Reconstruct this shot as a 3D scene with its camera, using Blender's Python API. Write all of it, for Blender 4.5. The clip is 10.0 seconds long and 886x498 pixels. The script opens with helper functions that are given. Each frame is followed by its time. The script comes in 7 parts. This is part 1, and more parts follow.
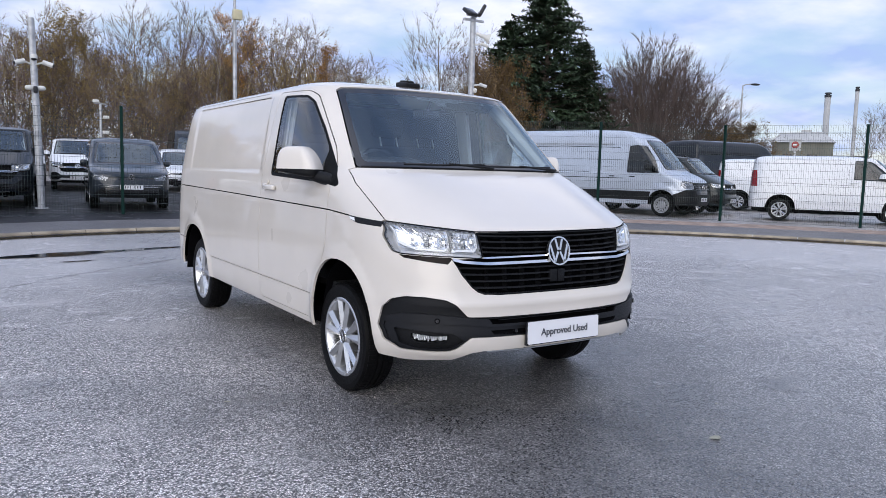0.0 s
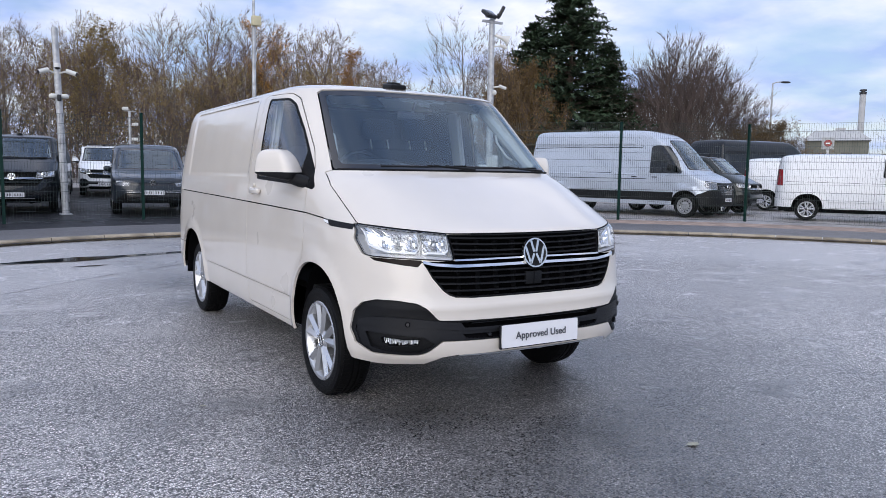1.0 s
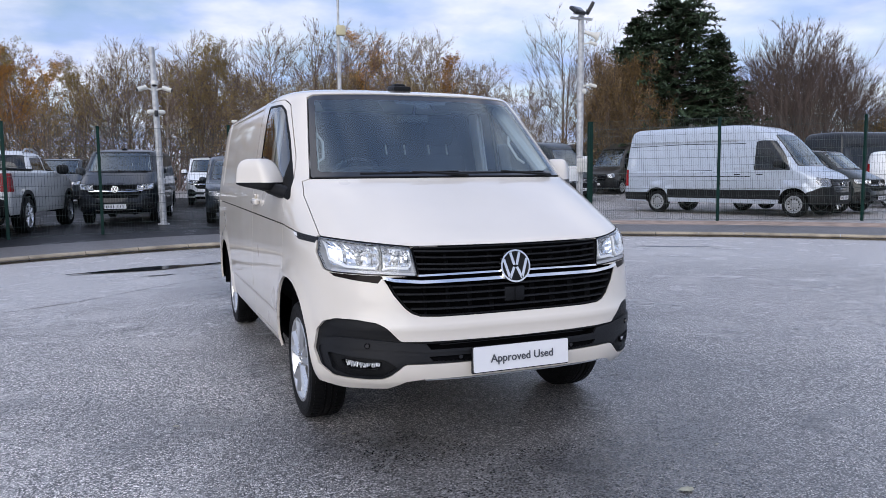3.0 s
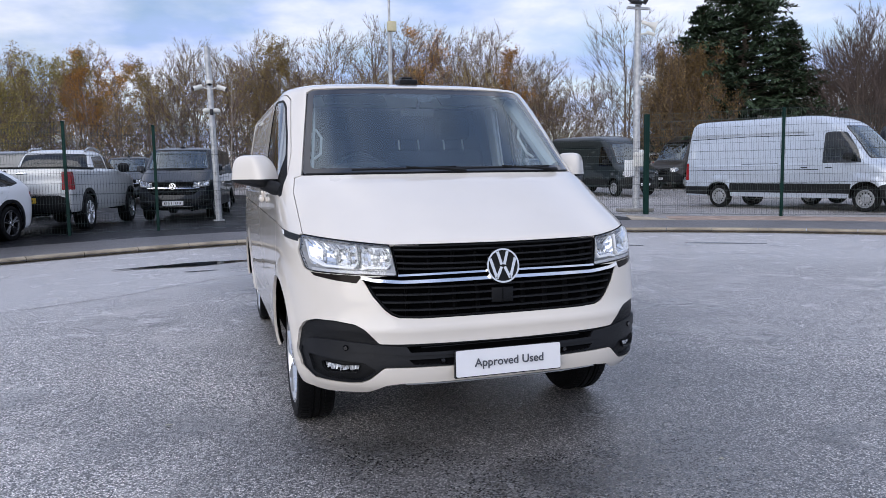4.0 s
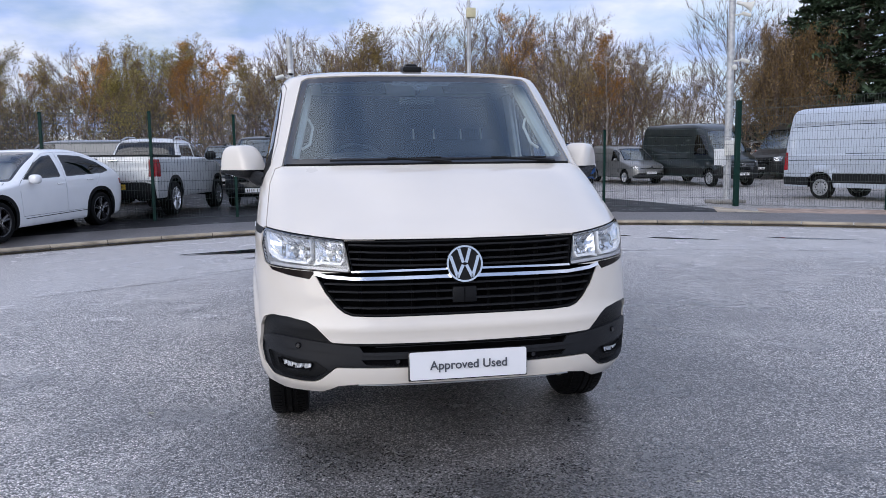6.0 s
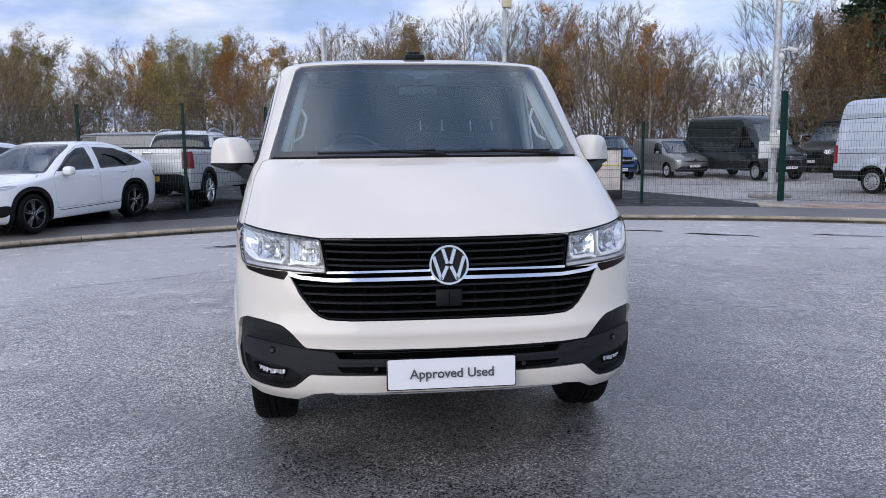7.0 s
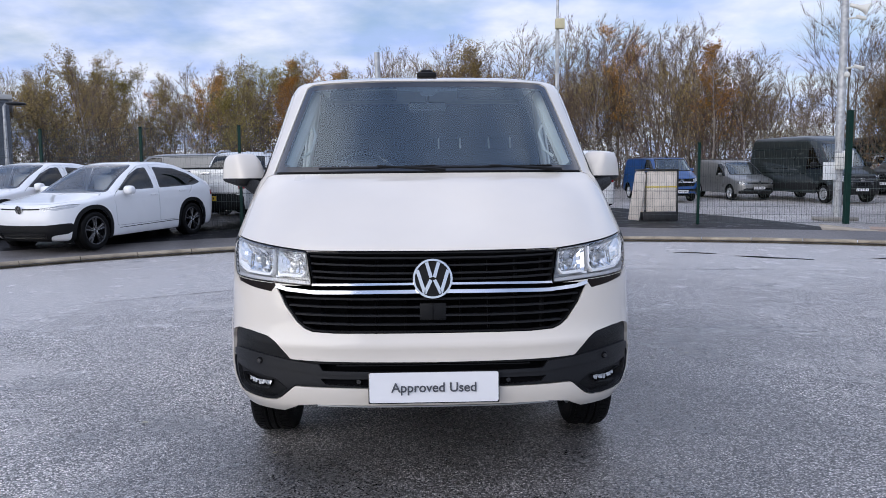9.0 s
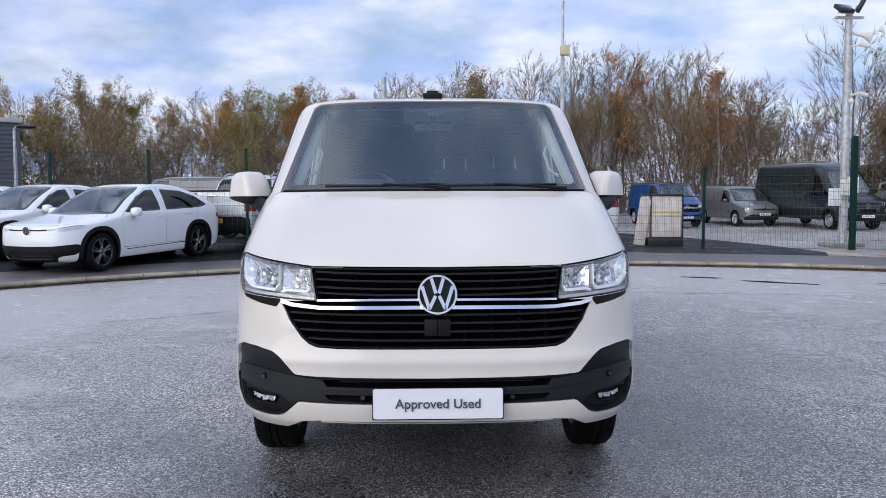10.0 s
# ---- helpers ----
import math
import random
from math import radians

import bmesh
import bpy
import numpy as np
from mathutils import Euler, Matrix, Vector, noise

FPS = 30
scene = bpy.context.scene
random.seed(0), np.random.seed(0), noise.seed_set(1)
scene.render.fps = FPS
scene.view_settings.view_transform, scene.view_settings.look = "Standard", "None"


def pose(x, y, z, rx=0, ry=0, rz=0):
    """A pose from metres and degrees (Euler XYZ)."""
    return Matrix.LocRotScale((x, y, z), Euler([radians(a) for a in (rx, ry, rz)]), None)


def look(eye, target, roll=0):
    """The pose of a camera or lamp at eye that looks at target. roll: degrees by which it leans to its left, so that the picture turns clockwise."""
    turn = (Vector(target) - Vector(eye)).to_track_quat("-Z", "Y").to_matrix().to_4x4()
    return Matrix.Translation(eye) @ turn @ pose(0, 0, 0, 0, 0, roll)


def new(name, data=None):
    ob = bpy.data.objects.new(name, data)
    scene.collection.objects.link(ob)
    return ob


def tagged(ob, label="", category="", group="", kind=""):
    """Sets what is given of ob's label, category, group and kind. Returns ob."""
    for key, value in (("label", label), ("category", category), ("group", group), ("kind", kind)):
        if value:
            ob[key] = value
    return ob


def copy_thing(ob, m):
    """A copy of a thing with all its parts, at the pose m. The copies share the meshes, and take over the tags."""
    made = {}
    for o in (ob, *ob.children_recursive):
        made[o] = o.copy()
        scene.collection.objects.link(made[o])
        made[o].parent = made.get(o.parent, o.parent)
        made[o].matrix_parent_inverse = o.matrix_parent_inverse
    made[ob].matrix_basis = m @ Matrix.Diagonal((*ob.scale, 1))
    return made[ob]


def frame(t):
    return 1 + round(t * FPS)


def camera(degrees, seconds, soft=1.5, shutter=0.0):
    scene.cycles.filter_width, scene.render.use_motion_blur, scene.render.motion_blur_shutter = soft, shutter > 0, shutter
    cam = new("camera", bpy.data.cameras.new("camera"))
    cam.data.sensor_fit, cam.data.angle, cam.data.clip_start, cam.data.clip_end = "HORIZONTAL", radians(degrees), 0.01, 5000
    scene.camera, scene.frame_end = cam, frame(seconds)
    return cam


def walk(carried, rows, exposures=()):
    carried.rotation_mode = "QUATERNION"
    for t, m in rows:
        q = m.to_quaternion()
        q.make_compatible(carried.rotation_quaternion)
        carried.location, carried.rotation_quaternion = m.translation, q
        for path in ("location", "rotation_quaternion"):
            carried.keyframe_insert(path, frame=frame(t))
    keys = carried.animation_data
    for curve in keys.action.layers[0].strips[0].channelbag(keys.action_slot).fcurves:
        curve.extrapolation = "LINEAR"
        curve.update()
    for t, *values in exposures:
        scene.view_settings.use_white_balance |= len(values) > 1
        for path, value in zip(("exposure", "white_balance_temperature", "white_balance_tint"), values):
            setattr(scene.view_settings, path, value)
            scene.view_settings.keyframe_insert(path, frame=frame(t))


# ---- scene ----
cam = camera(61.8, 10.0, soft=0.7)
PATH = [
    (0, (-2.797, -2.98, 1.335), (-1.698, -1.322, 1.128), 1.5),
    (0.5, (-2.667, -3.03, 1.342), (-1.599, -1.352, 1.138), 1.3),
    (1, (-2.507, -3.098, 1.333), (-1.476, -1.395, 1.132), 0.9),
    (1.5, (-2.344, -3.091, 1.317), (-1.364, -1.359, 1.121), 0.6),
    (2, (-2.103, -3.038, 1.331), (-1.184, -1.272, 1.14), 0.3),
    (3.5, (-1.508, -3.141, 1.353), (-0.83, -1.27, 1.155), -0.8),
    (4, (-1.292, -3.103, 1.347), (-0.694, -1.205, 1.144), -0.9),
    (4.5, (-1.121, -3.119, 1.357), (-0.597, -1.2, 1.151), -0.9),
    (5, (-0.918, -3.168, 1.36), (-0.461, -1.233, 1.148), -0.7),
    (5.5, (-0.77, -3.159, 1.356), (-0.374, -1.211, 1.136), -0.7),
    (7, (-0.361, -2.879, 1.357), (-0.136, -0.908, 1.107), -0.6),
    (7.5, (-0.207, -2.877, 1.365), (-0.04, -0.9, 1.113), -0.6),
    (8, (-0.087, -2.888, 1.362), (0.03, -0.906, 1.121), -0.7),
    (8.5, (-0.051, -2.889, 1.343), (0.029, -0.903, 1.123), -0.6),
    (9, (-0.044, -2.901, 1.321), (0.014, -0.911, 1.131), -0.5),
    (9.5, (-0.047, -2.914, 1.303), (0.001, -0.921, 1.149), -0.3),
    (10, (-0.044, -2.913, 1.285), (0.001, -0.917, 1.163), -0.2),
]
walk(cam, [(t, look(eye, target, roll)) for t, eye, target, roll in PATH])

# ---------------------------------------------------------------- sky and sun
world = bpy.data.worlds.new("sky")
scene.world = world
world.use_nodes = True
wt = world.node_tree
wt.nodes.clear()
w_out = wt.nodes.new("ShaderNodeOutputWorld")
w_bg = wt.nodes.new("ShaderNodeBackground")
w_sky = wt.nodes.new("ShaderNodeTexSky")
w_sky.sky_type, w_sky.sun_disc = "NISHITA", False
SUN_ELEVATION, SUN_ROTATION = radians(24), radians(226)
w_sky.sun_elevation, w_sky.sun_rotation = SUN_ELEVATION, SUN_ROTATION
w_sky.air_density, w_sky.dust_density, w_sky.ozone_density = 1.0, 0.8, 1.5
w_co = wt.nodes.new("ShaderNodeTexCoord")
w_sep = wt.nodes.new("ShaderNodeSeparateXYZ")
wt.links.new(w_co.outputs["Generated"], w_sep.inputs[0])


def w_math(op, a, b):
    n = wt.nodes.new("ShaderNodeMath")
    n.operation = op
    for k, v in ((0, a), (1, b)):
        if isinstance(v, (int, float)):
            n.inputs[k].default_value = v
        else:
            wt.links.new(v, n.inputs[k])
    return n.outputs[0]


w_height = w_math("ADD", w_math("MAXIMUM", w_sep.outputs["Z"], 0.0), 0.22)  # a flat cloud layer, drawn out towards the horizon
w_map = wt.nodes.new("ShaderNodeCombineXYZ")
wt.links.new(w_math("DIVIDE", w_sep.outputs["X"], w_height), w_map.inputs["X"])
wt.links.new(w_math("DIVIDE", w_sep.outputs["Y"], w_height), w_map.inputs["Y"])
w_noise = wt.nodes.new("ShaderNodeTexNoise")
w_noise.inputs["Scale"].default_value, w_noise.inputs["Detail"].default_value = 2.5, 6.0
w_noise.inputs["Roughness"].default_value = 0.55
w_ramp = wt.nodes.new("ShaderNodeValToRGB")
w_ramp.color_ramp.elements[0].position, w_ramp.color_ramp.elements[1].position = 0.34, 0.62
w_noise2 = wt.nodes.new("ShaderNodeTexNoise")
w_noise2.inputs["Scale"].default_value, w_noise2.inputs["Detail"].default_value = 2.3, 5.0
w_cloud = wt.nodes.new("ShaderNodeMix")
w_cloud.data_type = "RGBA"
w_cloud.inputs["A"].default_value = (3.75, 4.9, 8.2, 1)
w_cloud.inputs["B"].default_value = (7.65, 7.95, 9.4, 1)
w_mix = wt.nodes.new("ShaderNodeMix")
w_mix.data_type = "RGBA"
w_fac = wt.nodes.new("ShaderNodeMath")
w_fac.operation = "MULTIPLY_ADD"
w_fac.inputs[1].default_value, w_fac.inputs[2].default_value = 0.60, 0.40
wt.links.new(w_map.outputs["Vector"], w_noise.inputs["Vector"])
wt.links.new(w_map.outputs["Vector"], w_noise2.inputs["Vector"])
wt.links.new(w_noise.outputs["Fac"], w_ramp.inputs["Fac"])
wt.links.new(w_ramp.outputs["Color"], w_fac.inputs[0])
w_soft = wt.nodes.new("ShaderNodeMapRange")
w_soft.inputs["From Min"].default_value, w_soft.inputs["From Max"].default_value = 0.38, 0.62
wt.links.new(w_noise2.outputs["Fac"], w_soft.inputs["Value"])
wt.links.new(w_soft.outputs["Result"], w_cloud.inputs["Factor"])
wt.links.new(w_fac.outputs[0], w_mix.inputs["Factor"])
wt.links.new(w_sky.outputs["Color"], w_mix.inputs["A"])
wt.links.new(w_cloud.outputs["Result"], w_mix.inputs["B"])
w_up = wt.nodes.new("ShaderNodeMapRange")  # an overcast sky is brightest overhead
w_up.inputs["From Min"].default_value, w_up.inputs["From Max"].default_value = 0.10, 0.95
w_up.inputs["To Min"].default_value, w_up.inputs["To Max"].default_value = 0.118, 0.168
wt.links.new(w_sep.outputs["Z"], w_up.inputs["Value"])
wt.links.new(w_up.outputs["Result"], w_bg.inputs["Strength"])
wt.links.new(w_mix.outputs["Result"], w_bg.inputs["Color"])
wt.links.new(w_bg.outputs[0], w_out.inputs["Surface"])

sun_data = bpy.data.lights.new("sun", "SUN")
sun_data.energy, sun_data.angle, sun_data.color = 1.6, radians(60), (1.0, 0.96, 0.92)
sun = new("sun", sun_data)
sun.matrix_world = look((-14.4, -14, 9), (0, 0, 0))

# ---------------------------------------------------------------- materials
def material(name, colour, rough=0.5, metal=0.0, coat=0.0, vary=0.0, vary_scale=6.0, grain=0.0, grain_scale=120.0, bump=0.0,
             bump_scale=200.0, rough_vary=0.0, random=0.0, island=0.0, spec=0.5, tint=None):
    """A plain surface with two scales of variation: soft patches and a fine grain, with relief."""
    m = bpy.data.materials.new(name)
    m.use_nodes = True
    nt = m.node_tree
    b = nt.nodes["Principled BSDF"]
    b.inputs["Roughness"].default_value, b.inputs["Metallic"].default_value = rough, metal
    b.inputs["Specular IOR Level"].default_value = spec
    if coat:
        b.inputs["Coat Weight"].default_value, b.inputs["Coat Roughness"].default_value = coat, 0.03
    co = nt.nodes.new("ShaderNodeTexCoord")
    src = None
    col = nt.nodes.new("ShaderNodeRGB")
    col.outputs[0].default_value = (*colour, 1)
    src = col.outputs[0]

    def shift(src, fac, amount, other=None):
        mix = nt.nodes.new("ShaderNodeMix")
        mix.data_type = "RGBA"
        lo = nt.nodes.new("ShaderNodeMix")
        lo.data_type, lo.blend_type = "RGBA", "MULTIPLY"
        lo.inputs["Factor"].default_value = 1.0
        nt.links.new(src, lo.inputs["A"])
        lo.inputs["B"].default_value = (*(other or (1 - amount,) * 3), 1)
        nt.links.new(fac, mix.inputs["Factor"])
        nt.links.new(src, mix.inputs["A"])
        nt.links.new(lo.outputs["Result"], mix.inputs["B"])
        return mix.outputs["Result"]

    if vary or tint:
        n = nt.nodes.new("ShaderNodeTexNoise")
        n.inputs["Scale"].default_value, n.inputs["Detail"].default_value = vary_scale, 5.0
        nt.links.new(co.outputs["Object"], n.inputs["Vector"])
        r = nt.nodes.new("ShaderNodeMapRange")
        r.inputs["From Min"].default_value, r.inputs["From Max"].default_value = 0.35, 0.65
        nt.links.new(n.outputs["Fac"], r.inputs["Value"])
        src = shift(src, r.outputs["Result"], vary, tint)
        if rough_vary:
            rr = nt.nodes.new("ShaderNodeMapRange")
            rr.inputs["To Min"].default_value, rr.inputs["To Max"].default_value = rough - rough_vary, rough + rough_vary
            rr.inputs["From Min"].default_value, rr.inputs["From Max"].default_value = 0.3, 0.7
            nt.links.new(n.outputs["Fac"], rr.inputs["Value"])
            nt.links.new(rr.outputs["Result"], b.inputs["Roughness"])
    if grain:
        n = nt.nodes.new("ShaderNodeTexNoise")
        n.inputs["Scale"].default_value, n.inputs["Detail"].default_value = grain_scale, 3.0
        nt.links.new(co.outputs["Object"], n.inputs["Vector"])
        src = shift(src, n.outputs["Fac"], grain)
    if random:
        i = nt.nodes.new("ShaderNodeObjectInfo")
        src = shift(src, i.outputs["Random"], random)
    if island:
        i = nt.nodes.new("ShaderNodeNewGeometry")
        src = shift(src, i.outputs["Random Per Island"], island)
    if bump:
        n = nt.nodes.new("ShaderNodeTexNoise")
        n.inputs["Scale"].default_value, n.inputs["Detail"].default_value = bump_scale, 3.0
        nt.links.new(co.outputs["Object"], n.inputs["Vector"])
        bp = nt.nodes.new("ShaderNodeBump")
        bp.inputs["Strength"].default_value, bp.inputs["Distance"].default_value = bump, 0.01
        nt.links.new(n.outputs["Fac"], bp.inputs["Height"])
        nt.links.new(bp.outputs["Normal"], b.inputs["Normal"])
    nt.links.new(src, b.inputs["Base Color"])
    return m


def glass(name, tint, gloss=0.02, mirror=0.06, sheen=(1.0, 1.0, 1.0)):
    """A thin pane: the light passes straight through, tinted, with a sharp reflection on top that grows at flat angles."""
    m = bpy.data.materials.new(name)
    m.use_nodes = True
    nt = m.node_tree
    nt.nodes.clear()
    out = nt.nodes.new("ShaderNodeOutputMaterial")
    tr = nt.nodes.new("ShaderNodeBsdfTransparent")
    tr.inputs["Color"].default_value = (*tint, 1)
    gl = nt.nodes.new("ShaderNodeBsdfGlossy")
    gl.inputs["Roughness"].default_value = gloss
    gl.inputs["Color"].default_value = (*sheen, 1)
    lw = nt.nodes.new("ShaderNodeLayerWeight")
    lw.inputs["Blend"].default_value = 0.5
    pw = nt.nodes.new("ShaderNodeMath")
    pw.operation, pw.inputs[1].default_value = "POWER", 5.0
    fr = nt.nodes.new("ShaderNodeMath")
    fr.operation, fr.inputs[1].default_value, fr.inputs[2].default_value = "MULTIPLY_ADD", 1 - mirror, mirror
    mx = nt.nodes.new("ShaderNodeMixShader")
    nt.links.new(lw.outputs["Facing"], pw.inputs[0])
    nt.links.new(pw.outputs[0], fr.inputs[0])
    nt.links.new(fr.outputs[0], mx.inputs["Fac"])
    nt.links.new(tr.outputs[0], mx.inputs[1])
    nt.links.new(gl.outputs[0], mx.inputs[2])
    nt.links.new(mx.outputs[0], out.inputs["Surface"])
    return m


def paint(name, colour, metal=0.0, rough=0.32, coat=1.0):
    return material(name, colour, rough, metal, coat=coat, vary=0.04, vary_scale=2.5, rough_vary=0.05, bump=0.012, bump_scale=900, spec=0.15)


M_GREIGE = paint("pale_grey_paint", (0.70, 0.648, 0.578))
M_WHITE = paint("white_paint", (0.80, 0.81, 0.82))
M_SILVER = paint("silver_paint", (0.50, 0.545, 0.61), 0.35, 0.33)
M_LIGHTSILVER = paint("light_silver_paint", (0.62, 0.63, 0.63), 0.3, 0.35)
M_DARK = paint("dark_grey_paint", (0.006, 0.008, 0.012), 0.1, coat=0.6)
M_MIDGREY = paint("mid_grey_paint", (0.018, 0.024, 0.032), 0.1, coat=0.9)
M_GREENGREY = paint("dark_green_grey_paint", (0.012, 0.018, 0.019), 0.1, coat=0.8)
M_BEIGE = paint("warm_grey_metallic_paint", (0.20, 0.20, 0.195), 0.4)
M_PEWTER = paint("pewter_metallic_paint", (0.15, 0.155, 0.16), 0.3)
M_BLUE = paint("blue_paint", (0.012, 0.065, 0.22), 0.2)
M_BROWN = paint("dark_bronze_paint", (0.05, 0.045, 0.042), 0.3, coat=0.5)
M_PLASTIC = material("textured_black_plastic", (0.0075, 0.008, 0.0095), 0.5, spec=0.22, vary=0.25, vary_scale=8, grain=0.3, bump=0.25, bump_scale=700)
M_GLOSSBLACK = material("gloss_black_plastic", (0.008, 0.008, 0.010), 0.12, vary=0.2, coat=0.6)
M_GREYPLASTIC = material("dark_grey_plastic", (0.012, 0.0128, 0.0155), 0.5, spec=0.26, vary=0.2, grain=0.2, bump=0.2, bump_scale=600)
M_GAP = material("shadow_gap_lining", (0.004, 0.004, 0.005), 0.9, spec=0.05, vary=0.2)
M_CABIN = material("dark_cabin_trim", (0.012, 0.0128, 0.0145), 0.7, vary=0.2, grain=0.2, bump=0.15, bump_scale=400)
M_SEAT = material("dark_seat_cloth", (0.013, 0.0135, 0.015), 0.9, vary=0.25, grain=0.4, grain_scale=300, bump=0.3, bump_scale=400)
M_TRIM = material("pale_grey_cabin_trim", (0.56, 0.58, 0.59), 0.6, vary=0.08, grain=0.1)
M_CHROME = material("chrome", (0.74, 0.745, 0.75), 0.12, 1.0, vary=0.05)
M_SATIN = material("satin_metal", (0.55, 0.56, 0.57), 0.32, 1.0, vary=0.15, grain=0.1)
M_ALLOY = material("bright_alloy", (0.62, 0.625, 0.635), 0.30, 0.9, vary=0.1, rough_vary=0.08, coat=0.4)
M_ALLOYDARK = material("black_alloy", (0.015, 0.015, 0.017), 0.25, vary=0.15, coat=0.5)
M_STEELWHEEL = material("grey_wheel_trim", (0.34, 0.35, 0.36), 0.4, 0.4, vary=0.2)
M_RUBBER = material("tyre_rubber", (0.0045, 0.0045, 0.005), 0.55, spec=0.14, vary=0.3, vary_scale=10, grain=0.3, bump=0.2, bump_scale=300)
M_LAMP = material("lamp_reflector", (0.80, 0.81, 0.83), 0.36, 0.6, vary=0.1, vary_scale=30)
M_BEZEL = material("pale_lamp_bezel", (0.62, 0.625, 0.64), 0.30, 0.35, vary=0.1, vary_scale=20)
M_LAMPDIM = material("smoky_lamp_bowl", (0.30, 0.31, 0.33), 0.25, 0.6, vary=0.3, vary_scale=14)
M_MIRROR = material("faceted_mirror_chrome", (0.78, 0.785, 0.79), 0.10, 1.0, vary=0.12, vary_scale=40)
M_DRL = material("frosted_light_guide", (0.93, 0.94, 0.95), 0.25, vary=0.05)
M_REDLAMP = material("red_lamp_lens", (0.30, 0.006, 0.010), 0.2, vary=0.25, vary_scale=25, coat=0.25)
M_SMOKE = material("smoked_lamp_lens", (0.010, 0.006, 0.005), 0.16, vary=0.3, vary_scale=18, spec=0.12)
M_PLATE = material("white_plate", (0.80, 0.80, 0.82), 0.35, vary=0.04, coat=0.3)
M_PLATEYELLOW = material("yellow_plate", (0.70, 0.46, 0.04), 0.35, vary=0.06, coat=0.3)
M_INK = material("grey_lettering", (0.075, 0.08, 0.095), 0.5, vary=0.1)
M_INKBLACK = material("black_lettering", (0.012, 0.012, 0.012), 0.5, vary=0.1)
M_PAPER = material("white_paper", (0.75, 0.77, 0.78), 0.8, vary=0.08)
M_GLASS = glass("windscreen_glass", (0.68, 0.77, 0.79), mirror=0.135, sheen=(0.84, 0.96, 1.0))
M_FARSCREEN = glass("sky_lit_screen_glass", (0.55, 0.64, 0.67), mirror=0.16, sheen=(0.90, 0.98, 1.0))
M_SIDEGLASS = glass("side_glass", (0.84, 0.89, 0.90), mirror=0.15)
M_DARKGLASS = glass("privacy_glass", (0.10, 0.11, 0.12), mirror=0.06)
M_SHOWGLASS = glass("clear_car_screen", (0.80, 0.84, 0.88), mirror=0.12)
M_PRIVACY = glass("dark_privacy_glass", (0.03, 0.035, 0.04), mirror=0.05)
M_LENS = glass("clear_lamp_lens", (0.96, 0.97, 0.98), mirror=0.05)

# ---------------------------------------------------------------- body shells
def pchip(xs, ys):
    """A smooth curve through rows of values that never overshoots them."""
    xs, ys = np.asarray(xs, float), np.asarray(ys, float)
    h = np.diff(xs)
    d = np.diff(ys) / h
    m = np.zeros(len(xs))
    m[0], m[-1] = d[0], d[-1]
    for i in range(1, len(xs) - 1):
        if d[i - 1] * d[i] > 0:
            a, b = 2 * h[i] + h[i - 1], h[i] + 2 * h[i - 1]
            m[i] = (a + b) / (a / d[i - 1] + b / d[i])

    def f(x):
        x = np.clip(x, xs[0], xs[-1])
        i = np.clip(np.searchsorted(xs, x, side="right") - 1, 0, len(h) - 1)
        s = (x - xs[i]) / h[i]
        return ((1 + 2 * s) * (1 - s) ** 2 * ys[i] + s * (1 - s) ** 2 * h[i] * m[i]
                + s * s * (3 - 2 * s) * ys[i + 1] + s * s * (s - 1) * h[i] * m[i + 1])
    return f


